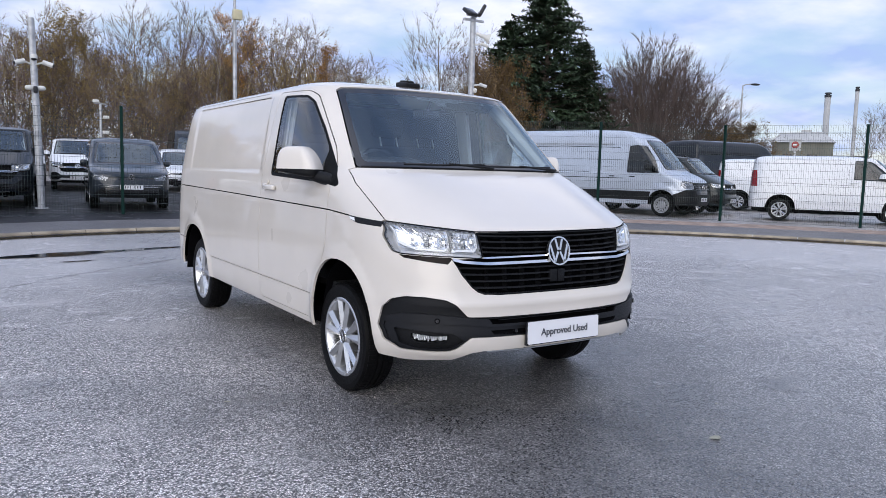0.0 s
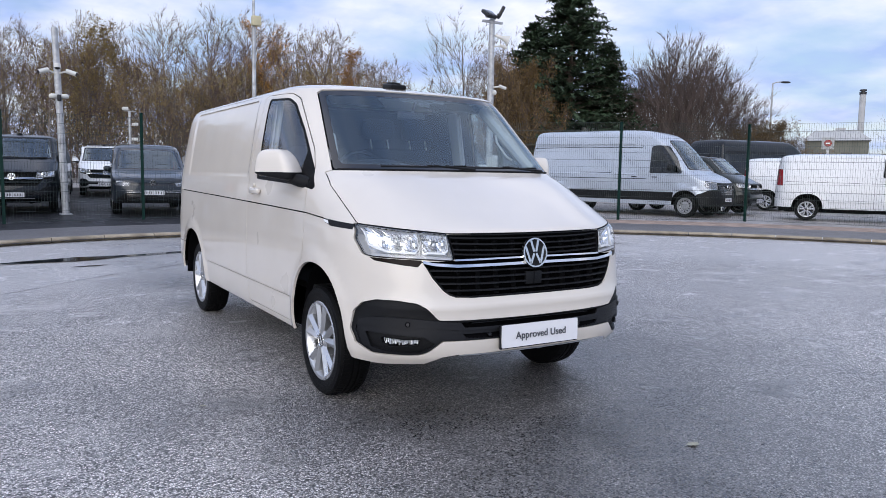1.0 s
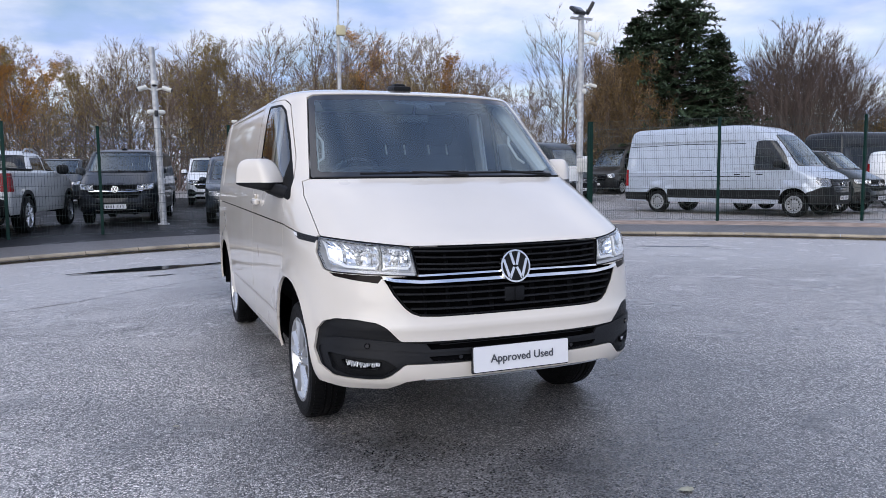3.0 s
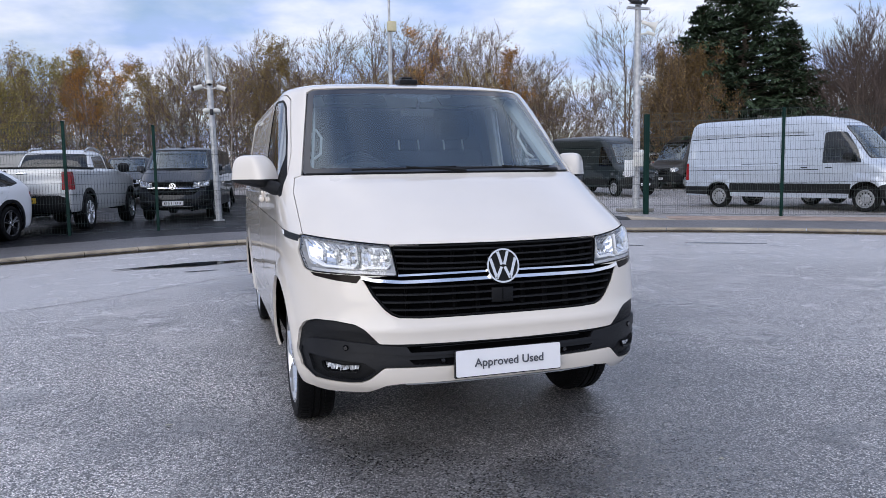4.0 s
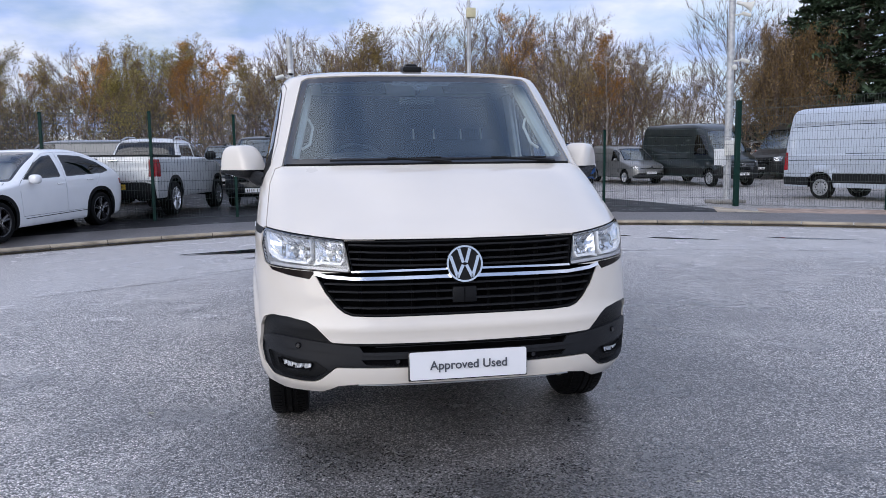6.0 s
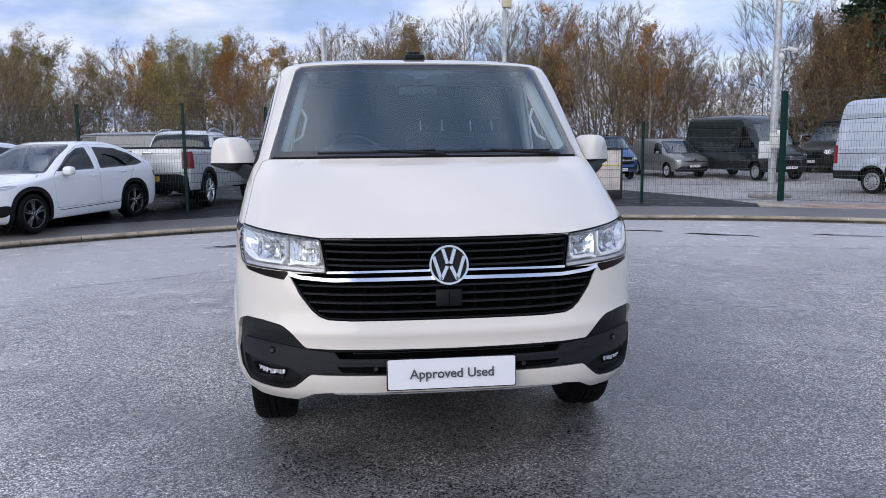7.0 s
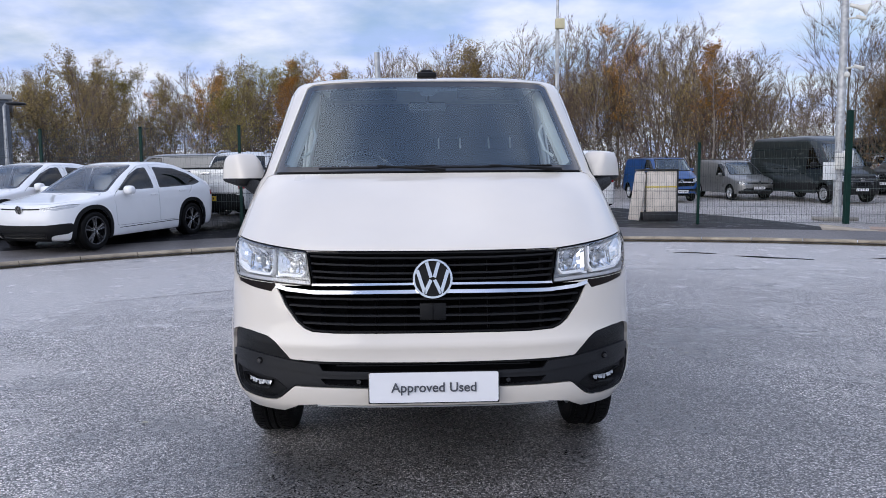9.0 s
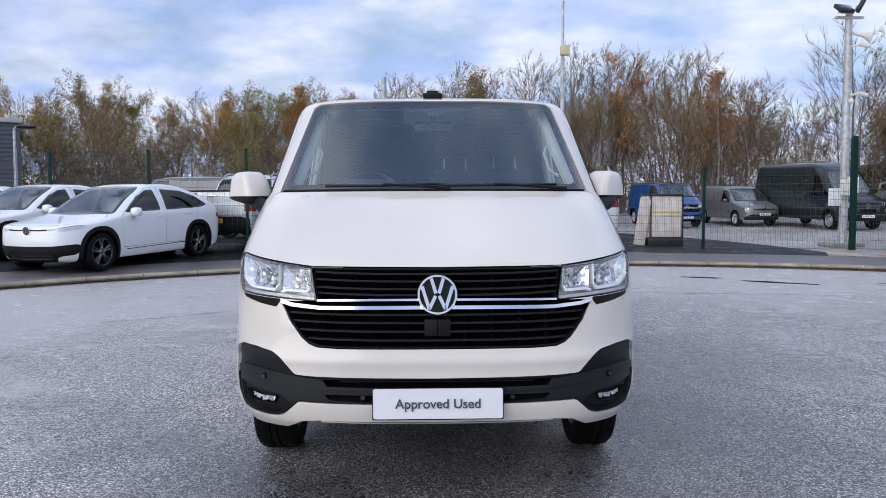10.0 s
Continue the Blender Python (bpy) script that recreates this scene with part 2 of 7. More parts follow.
class Shell:
    """A vehicle's outer skin, one half of it (x >= 0, front towards -y): for each height z a plan outline with a rounded nose,
    a straight flank and a rounded tail. rows: z, front y at the middle, depth of the nose's corner, half width, rear y, depth of the tail's corner.
    q runs along the outline: 0 to 1 the nose, 1 to 2 the flank, 2 to 3 the tail."""

    def __init__(self, rows, nose=3.5, tail=5.0, relief=None):
        r = np.array(rows, float)
        self.z0, self.z1 = r[0, 0], r[-1, 0]
        self.yc, self.c, self.hw, self.yr, self.cr = (pchip(r[:, 0], r[:, k]) for k in range(1, 6))
        self.n, self.k, self.relief = nose, tail, relief
        zz = np.linspace(self.z0, self.z1, 400)
        step = np.sqrt(np.diff(zz) ** 2 + 0.6 * np.diff(self.yc(zz)) ** 2 + 0.6 * np.diff(self.hw(zz)) ** 2)
        self.zz, self.vv = zz, np.concatenate([[0], np.cumsum(step)])

    def v(self, z):
        return np.interp(z, self.zz, self.vv)

    def z(self, v):
        return np.interp(v, self.vv, self.zz)

    @staticmethod
    def u(q):
        return np.interp(q, [0, 1, 2, 3], [0, 1.7, 5.0, 6.3])

    @staticmethod
    def q(u):
        return np.interp(u, [0, 1.7, 5.0, 6.3], [0, 1, 2, 3])

    def base(self, q, z):
        yc, c, hw, yr, cr = self.yc(z), self.c(z), self.hw(z), self.yr(z), self.cr(z)
        f = np.clip(q, 0, 1) * np.pi / 2
        x = hw * np.sin(f) ** (2 / self.n)
        y = yc + c * (1 - np.clip(np.cos(f), 0, 1) ** (2 / self.n))
        s = np.clip(q - 1, 0, 1)
        y = y + s * (yr - cr - yc - c)
        g = np.clip(q - 2, 0, 1) * np.pi / 2
        x = np.where(q > 2, hw * np.clip(np.cos(g), 0, 1) ** (2 / self.k), x)
        y = np.where(q > 2, yr - cr + cr * np.sin(g) ** (2 / self.k), y)
        return np.stack([x, y, z + 0 * q], -1)

    def normal(self, q, z, e=0.004):
        q0, q1 = np.clip(q - e, 0.0005, 2.9995), np.clip(q + e, 0.0005, 2.9995)
        z0, z1 = np.clip(z - e, self.z0, self.z1), np.clip(z + e, self.z0, self.z1)
        a, b = self.place(q1, z) - self.place(q0, z), self.place(q, z1) - self.place(q, z0)
        n = np.cross(a, b)
        return n / np.maximum(np.linalg.norm(n, axis=-1, keepdims=True), 1e-9)

    def place(self, q, z, off=0.0):
        p = self.base(q, z)
        if self.relief:
            d = self.relief(p)
            p = p + np.stack([d * np.clip((q - 0.25) * 3, 0, 1), -d * (1 - np.clip((q - 0.25) * 3, 0, 1)), 0 * d], -1)
        if np.any(off):
            p = p + np.asarray(off)[..., None] * self.normal(q, z) if np.ndim(off) else p + off * self.normal(q, z)
        return p

    def q_front(self, x, z):
        t = np.clip(np.abs(x) / self.hw(z), 0, 1)
        return np.arcsin(t ** (self.n / 2)) * 2 / np.pi

    def q_side(self, y, z):
        yc, c, yr, cr = self.yc(z), self.c(z), self.yr(z), self.cr(z)
        d = np.clip((y - yc) / c, 0, 1)
        nose = np.arccos(np.clip((1 - d) ** (self.n / 2), 0, 1)) * 2 / np.pi
        flank = 1 + (y - yc - c) / (yr - cr - yc - c)
        g = np.clip((y - yr + cr) / cr, 0, 1)
        tail = 2 + np.arcsin(g ** (self.k / 2)) * 2 / np.pi
        return np.where(y < yc + c, nose, np.where(y < yr - cr, flank, tail))

VAN_ROWS = [  # z, front y, nose depth, half width, rear y, tail depth
    (0.22, 0.24, 0.9, 0.853, 4.8, 0.5), (0.28, 0.17, 0.94, 0.893, 4.83, 0.5), (0.34, 0.105, 0.97, 0.918, 4.85, 0.5),
    (0.4, 0.05, 1.0, 0.936, 4.86, 0.5), (0.48, 0.034, 1.0, 0.945, 4.87, 0.5), (0.6, 0.046, 1.0, 0.950, 4.87, 0.5), (0.637, 0.040, 1.0, 0.951, 4.87, 0.5), (0.643, 0.0405, 1.0, 0.951, 4.87, 0.5),
    (0.7, 0.061, 1.0, 0.953, 4.86, 0.5), (0.8, 0.073, 1.0, 0.953, 4.86, 0.5), (0.9, 0.085, 1.0, 0.951, 4.86, 0.5),
    (1.0, 0.103, 0.99, 0.946, 4.85, 0.5), (1.03, 0.12, 0.98, 0.945, 4.85, 0.5), (1.05, 0.155, 0.96, 0.944, 4.85, 0.5),
    (1.08, 0.215, 0.93, 0.943, 4.85, 0.5), (1.14, 0.34, 0.89, 0.94, 4.84, 0.5), (1.22, 0.51, 0.83, 0.936, 4.84, 0.5),
    (1.3, 0.69, 0.76, 0.929, 4.83, 0.5), (1.345, 0.8, 0.73, 0.923, 4.82, 0.5), (1.4, 0.865, 0.72, 0.914, 4.82, 0.5),
    (1.6, 1.09, 0.69, 0.881, 4.79, 0.5), (1.75, 1.258, 0.66, 0.853, 4.77, 0.5), (1.82, 1.338, 0.64, 0.835, 4.75, 0.5),
    (1.86, 1.384, 0.62, 0.818, 4.73, 0.5), (1.885, 1.415, 0.6, 0.797, 4.71, 0.5), (1.898, 1.48, 0.58, 0.776, 4.69, 0.44),
    (1.913, 1.56, 0.55, 0.742, 4.66, 0.38), (1.932, 1.69, 0.5, 0.680, 4.60, 0.42), (1.949, 1.83, 0.42, 0.590, 4.50, 0.46),
    (1.965, 2.02, 0.36, 0.455, 4.34, 0.5), (1.977, 2.25, 0.3, 0.290, 4.10, 0.5), (1.983, 2.45, 0.3, 0.004, 3.9, 0.3)]

# ---------------------------------------------------------------- building tools
class Geo:
    """Gathers vertices and faces of one mesh."""

    def __init__(self):
        self.v, self.f = [], []

    def add(self, verts, faces, m=None):
        n = len(self.v)
        for p in verts:
            p = Vector(p)
            self.v.append(tuple(m @ p) if m is not None else tuple(p))
        self.f += [tuple(i + n for i in f) for f in faces]
        return self

    def mirrored(self):
        n = len(self.v)
        self.v += [(-x, y, z) for x, y, z in self.v]
        self.f += [tuple(reversed([i + n for i in f])) for f in self.f]
        return self

    def mesh(self, name, mats, smooth=35):
        me = bpy.data.meshes.new(name)
        me.from_pydata(self.v, [], self.f)
        me.validate()
        for m in mats if isinstance(mats, (list, tuple)) else [mats]:
            me.materials.append(m)
        if smooth:
            me.polygons.foreach_set("use_smooth", [True] * len(me.polygons))
            me.set_sharp_from_angle(angle=radians(smooth))
        me.update()
        return me


def thing(name, label, category, m=None, group="", kind=""):
    """An Empty at the base of a thing, to which its parts belong."""
    ob = tagged(new(name), label, category, group, kind)
    ob.empty_display_size = 0.2
    if m is not None:
        ob.matrix_world = m
    return ob


def part(name, geo, mat, parent, label="", smooth=35):
    """One mesh object under a thing or under a part; geo is in the thing's own axes."""
    ob = new(name, geo.mesh(name, mat, smooth) if isinstance(geo, Geo) else geo)
    ob.parent = parent
    if label:
        ob["label"] = label
    return ob


def alone(name, geo, mat, label, category, m=None, group="", kind="", smooth=35):
    ob = tagged(new(name, geo.mesh(name, mat, smooth)), label, category, group, kind)
    if m is not None:
        ob.matrix_world = m
    return ob


def rbox(sx, sy, sz, bevel=0.0, seg=2, at=(0, 0, 0)):
    bm = bmesh.new()
    bmesh.ops.create_cube(bm, size=1)
    for v in bm.verts:
        v.co = Vector((v.co.x * sx, v.co.y * sy, v.co.z * sz))
    if bevel:
        bmesh.ops.bevel(bm, geom=list(bm.edges), offset=bevel, segments=seg, affect="EDGES", profile=0.5)
    bm.verts.index_update()
    out = [tuple(v.co + Vector(at)) for v in bm.verts], [tuple(v.index for v in f.verts) for f in bm.faces]
    bm.free()
    return out


def revolve(profile, n=32, closed=False):
    """Turns (r, h) pairs about the x axis; h runs along x."""
    verts, faces = [], []
    k = len(profile)
    for i in range(n):
        a = 2 * math.pi * i / n
        verts += [(h, r * math.cos(a), r * math.sin(a)) for r, h in profile]
    for i in range(n):
        j = (i + 1) % n
        for s in range(k if closed else k - 1):
            t = (s + 1) % k
            faces.append((i * k + s, j * k + s, j * k + t, i * k + t))
    return verts, faces


def tube(path, r, n=8, cap=True):
    """A round bar along points; r: one radius or one for each point."""
    pts = [Vector(p) for p in path]
    rs = r if isinstance(r, (list, tuple)) else [r] * len(pts)
    verts, faces = [], []
    side = None
    for i, p in enumerate(pts):
        d = (pts[min(i + 1, len(pts) - 1)] - pts[max(i - 1, 0)]).normalized()
        if side is None:
            side = d.orthogonal().normalized()
        side = (side - d * side.dot(d)).normalized()
        up = d.cross(side)
        for j in range(n):
            a = 2 * math.pi * j / n
            verts.append(tuple(p + (side * math.cos(a) + up * math.sin(a)) * rs[i]))
    for i in range(len(pts) - 1):
        for j in range(n):
            k = (j + 1) % n
            faces.append((i * n + j, i * n + k, (i + 1) * n + k, (i + 1) * n + j))
    if cap:
        faces.append(tuple(reversed(range(n))))
        faces.append(tuple(range((len(pts) - 1) * n, len(pts) * n)))
    return verts, faces


def egg(hx, hy, hz, e=2.6, nu=28, nv=16, at=(0, 0, 0), zmin=-1.0, zmax=1.0):
    """A rounded box (superellipsoid), or the slice of it between two heights."""
    verts, faces = [], []
    f = lambda c: math.copysign(abs(c) ** (2 / e), c)
    a0, a1 = math.asin(max(-1, min(1, zmin))), math.asin(max(-1, min(1, zmax)))
    for j in range(nv + 1):
        b = a0 + (a1 - a0) * j / nv
        for i in range(nu):
            a = 2 * math.pi * i / nu
            verts.append((at[0] + hx * f(math.cos(a)) * f(math.cos(b)), at[1] + hy * f(math.sin(a)) * f(math.cos(b)), at[2] + hz * f(math.sin(b))))
    for j in range(nv):
        for i in range(nu):
            k = (i + 1) % nu
            faces.append((j * nu + i, j * nu + k, (j + 1) * nu + k, (j + 1) * nu + i))
    faces.append(tuple(reversed(range(nu))))
    faces.append(tuple(range(nv * nu, (nv + 1) * nu)))
    return verts, faces


def plate(outline, depth, axis="y"):
    """A flat outline with thickness. axis y: points are (x, z), the front at y = 0 and the back at y = depth; axis x: points are (y, z)."""
    n = len(outline)
    if axis == "y":
        a, b = [(x, 0, z) for x, z in outline], [(x, depth, z) for x, z in outline]
    elif axis == "x":
        a, b = [(0, y, z) for y, z in outline], [(depth, y, z) for y, z in outline]
    else:
        a, b = [(x, y, 0) for x, y in outline], [(x, y, depth) for x, y in outline]
    faces = [tuple(range(n)), tuple(reversed(range(n, 2 * n)))]
    faces += [(i, i + n, (i + 1) % n + n, (i + 1) % n) for i in range(n)]
    return a + b, faces


def rounded(w, h, r, n=4):
    """The outline of a rounded rectangle about the origin."""
    out = []
    for cx, cy, a0 in ((w / 2 - r, h / 2 - r, 0), (-w / 2 + r, h / 2 - r, 90), (-w / 2 + r, -h / 2 + r, 180), (w / 2 - r, -h / 2 + r, 270)):
        for i in range(n + 1):
            a = radians(a0 + 90 * i / n)
            out.append((cx + r * math.cos(a), cy + r * math.sin(a)))
    return out


FINENESS = [0.025]  # spacing of outline points, coarser for vehicles far off


def dense(pts, step=None, closed=True):
    """The same outline with points set close together."""
    out = []
    step = step or FINENESS[0]
    k = len(pts) if closed else len(pts) - 1
    for i in range(k):
        a, b = np.array(pts[i], float), np.array(pts[(i + 1) % len(pts)], float)
        n = max(1, int(math.ceil(np.linalg.norm(b - a) / step)))
        out += [tuple(a + (b - a) * j / n) for j in range(n)]
    return out if closed else out + [tuple(pts[-1])]


def soften(pts, r=0.02, n=4):
    """The same outline with its corners rounded."""
    n = n if FINENESS[0] < 0.04 else 2
    out = []
    k = len(pts)
    for i in range(k):
        p, a, b = Vector(pts[i]), Vector(pts[i - 1]), Vector(pts[(i + 1) % k])
        da, db = a - p, b - p
        d = min(r, 0.45 * da.length, 0.45 * db.length)
        s, e = p + da.normalized() * d, p + db.normalized() * d
        if abs(p.x) < 1e-6:  # a point on the middle line stays
            out.append(tuple(p))
            continue
        for j in range(n + 1):
            t = j / n
            out.append(tuple((1 - t) ** 2 * s + 2 * t * (1 - t) * p + t * t * e))
    return out


def front(S, pts, r=0.0):
    """An outline given as (x, z) seen from the front, as places on the shell."""
    return np.array([(float(S.q_front(x, z)), z) for x, z in dense(soften(pts, r) if r else pts)])


def side(S, pts, r=0.0):
    """An outline given as (y, z) seen from the side, as places on the shell."""
    return np.array([(float(S.q_side(y, z)), z) for y, z in dense(soften(pts, r) if r else pts)])


def strip_poly(S, pts, w):
    """A thin band of width w along (y, z) points on the flank."""
    up = [(y, z + w / 2) for y, z in pts]
    dn = [(y, z - w / 2) for y, z in reversed(pts)]
    return side(S, up + dn)


def within(px, py, poly):
    inside = np.zeros(len(px), bool)
    n = len(poly)
    for i in range(n):
        x0, y0 = poly[i]
        x1, y1 = poly[(i + 1) % n]
        if y0 == y1:
            continue
        hit = (y0 > py) != (y1 > py)
        inside ^= hit & (px < (x1 - x0) * (py - y0) / (y1 - y0) + x0)
    return inside


class Skin:
    """A shell cut into panels along outlines. outlines: (name, places, ...) in order; a later one lies over an earlier one."""

    def __init__(self, S, outlines, du=0.035, dv=0.035, flank=0.06, gap=0.0):
        from mathutils.geometry import delaunay_2d_cdt
        self.S = S
        us = np.concatenate([np.arange(0, 1.7, du), np.arange(1.7, 5.0, flank), np.linspace(5.0, 6.3, 16)])
        vs = np.linspace(0, S.vv[-1], int(S.vv[-1] / dv) + 1)
        pts = [Vector((u, v)) for u in us for v in vs]
        edges = []
        polys = []
        for name, ol in outlines:
            d = [(float(S.u(q)), float(S.v(z))) for q, z in ol]
            polys.append((name, d))
            n0 = len(pts)
            pts += [Vector(p) for p in d]
            edges += [(n0 + i, n0 + (i + 1) % len(d)) for i in range(len(d))]
        co, _, tris, _, _, _ = delaunay_2d_cdt(pts, edges, [], 0, 1e-5)
        co = np.array([tuple(c) for c in co])
        tris = np.array([t if len(t) == 3 else t[:3] for t in tris])
        cen = co[tris].mean(1)
        kinds = np.array(["body"] * len(tris), dtype=object)
        for name, d in polys:
            kinds[within(cen[:, 0], cen[:, 1], d)] = name
        self.q, self.zs, self.tris, self.kinds = S.q(co[:, 0]), S.z(co[:, 1]), tris, kinds

    def panel(self, name, kinds, mat, parent, off=0.0, wall=0.015, sides="lr", label="", mats=None):
        """The panels of these kinds as one mesh, their rims turned inwards."""
        kinds = kinds if isinstance(kinds, (list, tuple)) else [kinds]
        pick = self.tris[np.isin(self.kinds, kinds)]
        if not len(pick):
            return None
        used, inv = np.unique(pick, return_inverse=True)
        t = inv.reshape(-1, 3)
        q, z = self.q[used], self.zs[used]
        nrm = self.S.normal(np.clip(q, 0.0006, 2.9994), z)
        pos = self.S.place(q, z) + off * nrm
        e = np.sort(np.concatenate([t[:, [0, 1]], t[:, [1, 2]], t[:, [2, 0]]]), 1)
        ue, first, cnt = np.unique(e, axis=0, return_index=True, return_counts=True)
        raw = np.concatenate([t[:, [0, 1]], t[:, [1, 2]], t[:, [2, 0]]])
        rim = raw[first[cnt == 1]]
        seam = ((q[rim] < 1e-4).all(1)) | ((q[rim] > 2.9999).all(1))
        rim = rim[~seam]
        V, N, F = [], [], []
        for s in ([1, -1] if sides == "lr" else [1] if sides == "r" else [-1]):
            flip = np.array([s, 1, 1])
            n0 = len(V)
            V += list(pos * flip)
            N += list(nrm * flip)
            F += [tuple(int(i) + n0 for i in (f if s > 0 else f[::-1])) for f in t]
            if wall and len(rim):
                for a, b in rim:
                    k = len(V)
                    pa, pb = pos[a] * flip, pos[b] * flip
                    na, nb = nrm[a] * flip, nrm[b] * flip
                    V += [pa, pb, pb - nb * wall, pa - na * wall]
                    w = np.cross(pb - pa, -na) * -s * (1 if wall > 0 else -1)
                    w = w / max(np.linalg.norm(w), 1e-9)
                    N += [w] * 4
                    F.append((k + 1, k, k + 3, k + 2) if s > 0 else (k, k + 1, k + 2, k + 3))
        me = bpy.data.meshes.new(name)
        me.from_pydata([tuple(p) for p in V], [], F)
        me.materials.append(mat)
        me.polygons.foreach_set("use_smooth", [True] * len(me.polygons))
        me.normals_split_custom_set_from_vertices([tuple(n) for n in N])
        ob = new(name, me)
        ob.parent = parent
        if label:
            ob["label"] = label
        return ob


def rail(S, path, h, out, inn, sgn=(1, -1), ends=True, lean=0.0):
    """A bar laid along places (q, z) of the shell: h its height, from out to inn in front of the skin."""
    g = Geo()
    q = np.array([p[0] for p in path], float)
    z = np.array([p[1] for p in path], float)
    hh = h if np.ndim(h) else [h] * len(path)
    base, nrm = S.place(q, z), S.normal(np.clip(q, 0.002, 2.99), z)
    for s in sgn:
        flip = np.array([s, 1, 1])
        v, f = [], []
        for i in range(len(path)):
            up = np.array([0, 0, hh[i] / 2])
            for o, u in ((out, 0.7), (out, -0.7), ((out + inn) / 2, -1), (inn, -1), (inn, 1), ((out + inn) / 2, 1)):
                v.append((base[i] + nrm[i] * (o - lean * (u + 1) * hh[i] / 2 * (o > inn)) + up * u) * flip)
        for i in range(len(path) - 1):
            for j in range(6):
                k = (j + 1) % 6
                quad = (i * 6 + j, i * 6 + k, (i + 1) * 6 + k, (i + 1) * 6 + j)
                f.append(quad if s < 0 else quad[::-1])
        if ends:
            f += [tuple(range(6)), tuple(range((len(path) - 1) * 6, len(path) * 6))]
        g.add(v, f)
    return g


def run(S, pts, step=0.03):
    """Places along (x, z) points seen from the front."""
    return [(float(S.q_front(x, z)), z) for x, z in dense(pts, step, closed=False)]


def on_front(S, x, z, off=0.0):
    p = S.place(np.array([float(S.q_front(x, z))]), np.array([z]))[0] + off * S.normal(np.array([max(0.002, float(S.q_front(x, z)))]), np.array([z]))[0]
    return Vector((math.copysign(p[0], x) if x else 0.0, p[1], p[2]))

# ---------------------------------------------------------------- wheels
def wheel(parent, x, y, r, w, style, out, name="wheel", fine=False, hub_z=None):
    """A wheel under a vehicle: out is +1 or -1, the side that its face looks to. Its hub lies at (x, y, r)."""
    hub = new(name)
    hub.empty_display_size = 0.1
    hub.parent = parent
    hub.matrix_local = Matrix.Translation((x, y, hub_z or r)) @ Matrix.Diagonal((out, 1, 1, 1))
    rim = r * (0.668 if style != "black" else 0.70) * (1.034 if fine else 1.0)
    tw = w / 2
    g = Geo().add(*revolve([(rim - 0.005, -tw * 0.9), (rim + 0.012, -tw), (r * 0.87, -tw * 1.04), (r * 0.955, -tw * 1.0), (r * 0.99, -tw * 0.80), (r, -tw * 0.45),
                            (r, -0.25 * tw), (r - 0.008, -0.22 * tw), (r - 0.008, -0.16 * tw), (r, -0.12 * tw), (r, 0.12 * tw), (r - 0.008, 0.16 * tw), (r - 0.008, 0.22 * tw), (r, 0.25 * tw),
                            (r, tw * 0.45), (r * 0.99, tw * 0.80), (r * 0.955, tw * 1.0), (r * 0.90, tw * 1.035), (r * 0.89, tw * 1.05), (r * 0.86, tw * 1.04), (rim + 0.03, tw * 1.03), (rim + 0.012, tw), (rim - 0.005, tw * 0.9)], 48 if fine else 26))
    n = 72 if fine else 0
    for i in range(n):  # shoulder blocks
        a = 360 * i / n
        for s in (-1, 1):
            g.add(*rbox(tw * 0.42, 0.020, 0.012, 0), Matrix.Rotation(radians(a), 4, "X") @ pose(s * tw * 0.62, 0, r - 0.005, 0, s * 9, 0))
    part("tyre", g, M_RUBBER, hub)
    mat = {"alloy": M_ALLOY, "black": M_ALLOYDARK, "steel": M_STEELWHEEL}[style]
    g = Geo().add(*revolve([(rim - 0.02, -tw * 0.85), (rim + 0.006, -tw * 0.9), (rim + 0.006, tw * 0.86), (rim + 0.014, tw * 0.98), (rim + 0.004, tw * 1.03), (rim - 0.010, tw * 1.0),
                            (rim - 0.018, tw * 0.86), (rim - 0.03, tw * 0.4), (rim - 0.03, -tw * 0.7)], 48 if fine else 26))
    disc = tw * 0.72
    vents = Geo()
    if style == "steel":
        g.add(*revolve([(rim - 0.01, disc * 0.8), (rim * 0.80, disc * 1.2), (rim * 0.55, disc * 0.95), (rim * 0.42, disc * 1.25), (rim * 0.2, disc * 1.35), (0.001, disc * 1.35)], 32))
        for i in range(12):
            vents.add(*rbox(0.012, 0.034, 0.040, 0.004), Matrix.Rotation(radians(30 * i), 4, "X") @ pose(disc * 1.10, 0, rim * 0.68))
    else:
        k = 5
        for i in range(k):
            for s in (-1, 1):
                a0, a1 = radians(72 * i + s * 8), radians(72 * i + s * (14 if style == "alloy" else 9))
                wa, wb = (0.015, 0.031) if style == "alloy" else (0.018, 0.030)
                p0 = Vector((disc * 1.12, math.sin(a0) * rim * 0.20, math.cos(a0) * rim * 0.20))
                p1 = Vector((disc * 1.22, math.sin(a1) * (rim - 0.005), math.cos(a1) * (rim - 0.005)))
                d = (p1 - p0).normalized()
                c = d.cross(Vector((1, 0, 0))).normalized()
                bk = Vector((0.045, 0, 0))
                vs = [p0 - c * wa, p0 + c * wa, p1 + c * wb, p1 - c * wb]
                ridge = [p0 + Vector((0.020, 0, 0)), p1 + Vector((0.016, 0, 0))]
                allv = vs + [v - bk for v in vs] + ridge
                g.add(allv, [(0, 8, 9, 3), (8, 1, 2, 9), (0, 3, 7, 4), (1, 5, 6, 2), (3, 9, 2, 6, 7), (0, 4, 5, 1, 8), (4, 7, 6, 5)])
        g.add(*revolve([(rim * 0.30, disc * 0.75), (rim * 0.30, disc * 1.08), (rim * 0.22, disc * 1.26), (0.001, disc * 1.26)], 24))
    rm = part("rim", g, mat, hub, smooth=25)
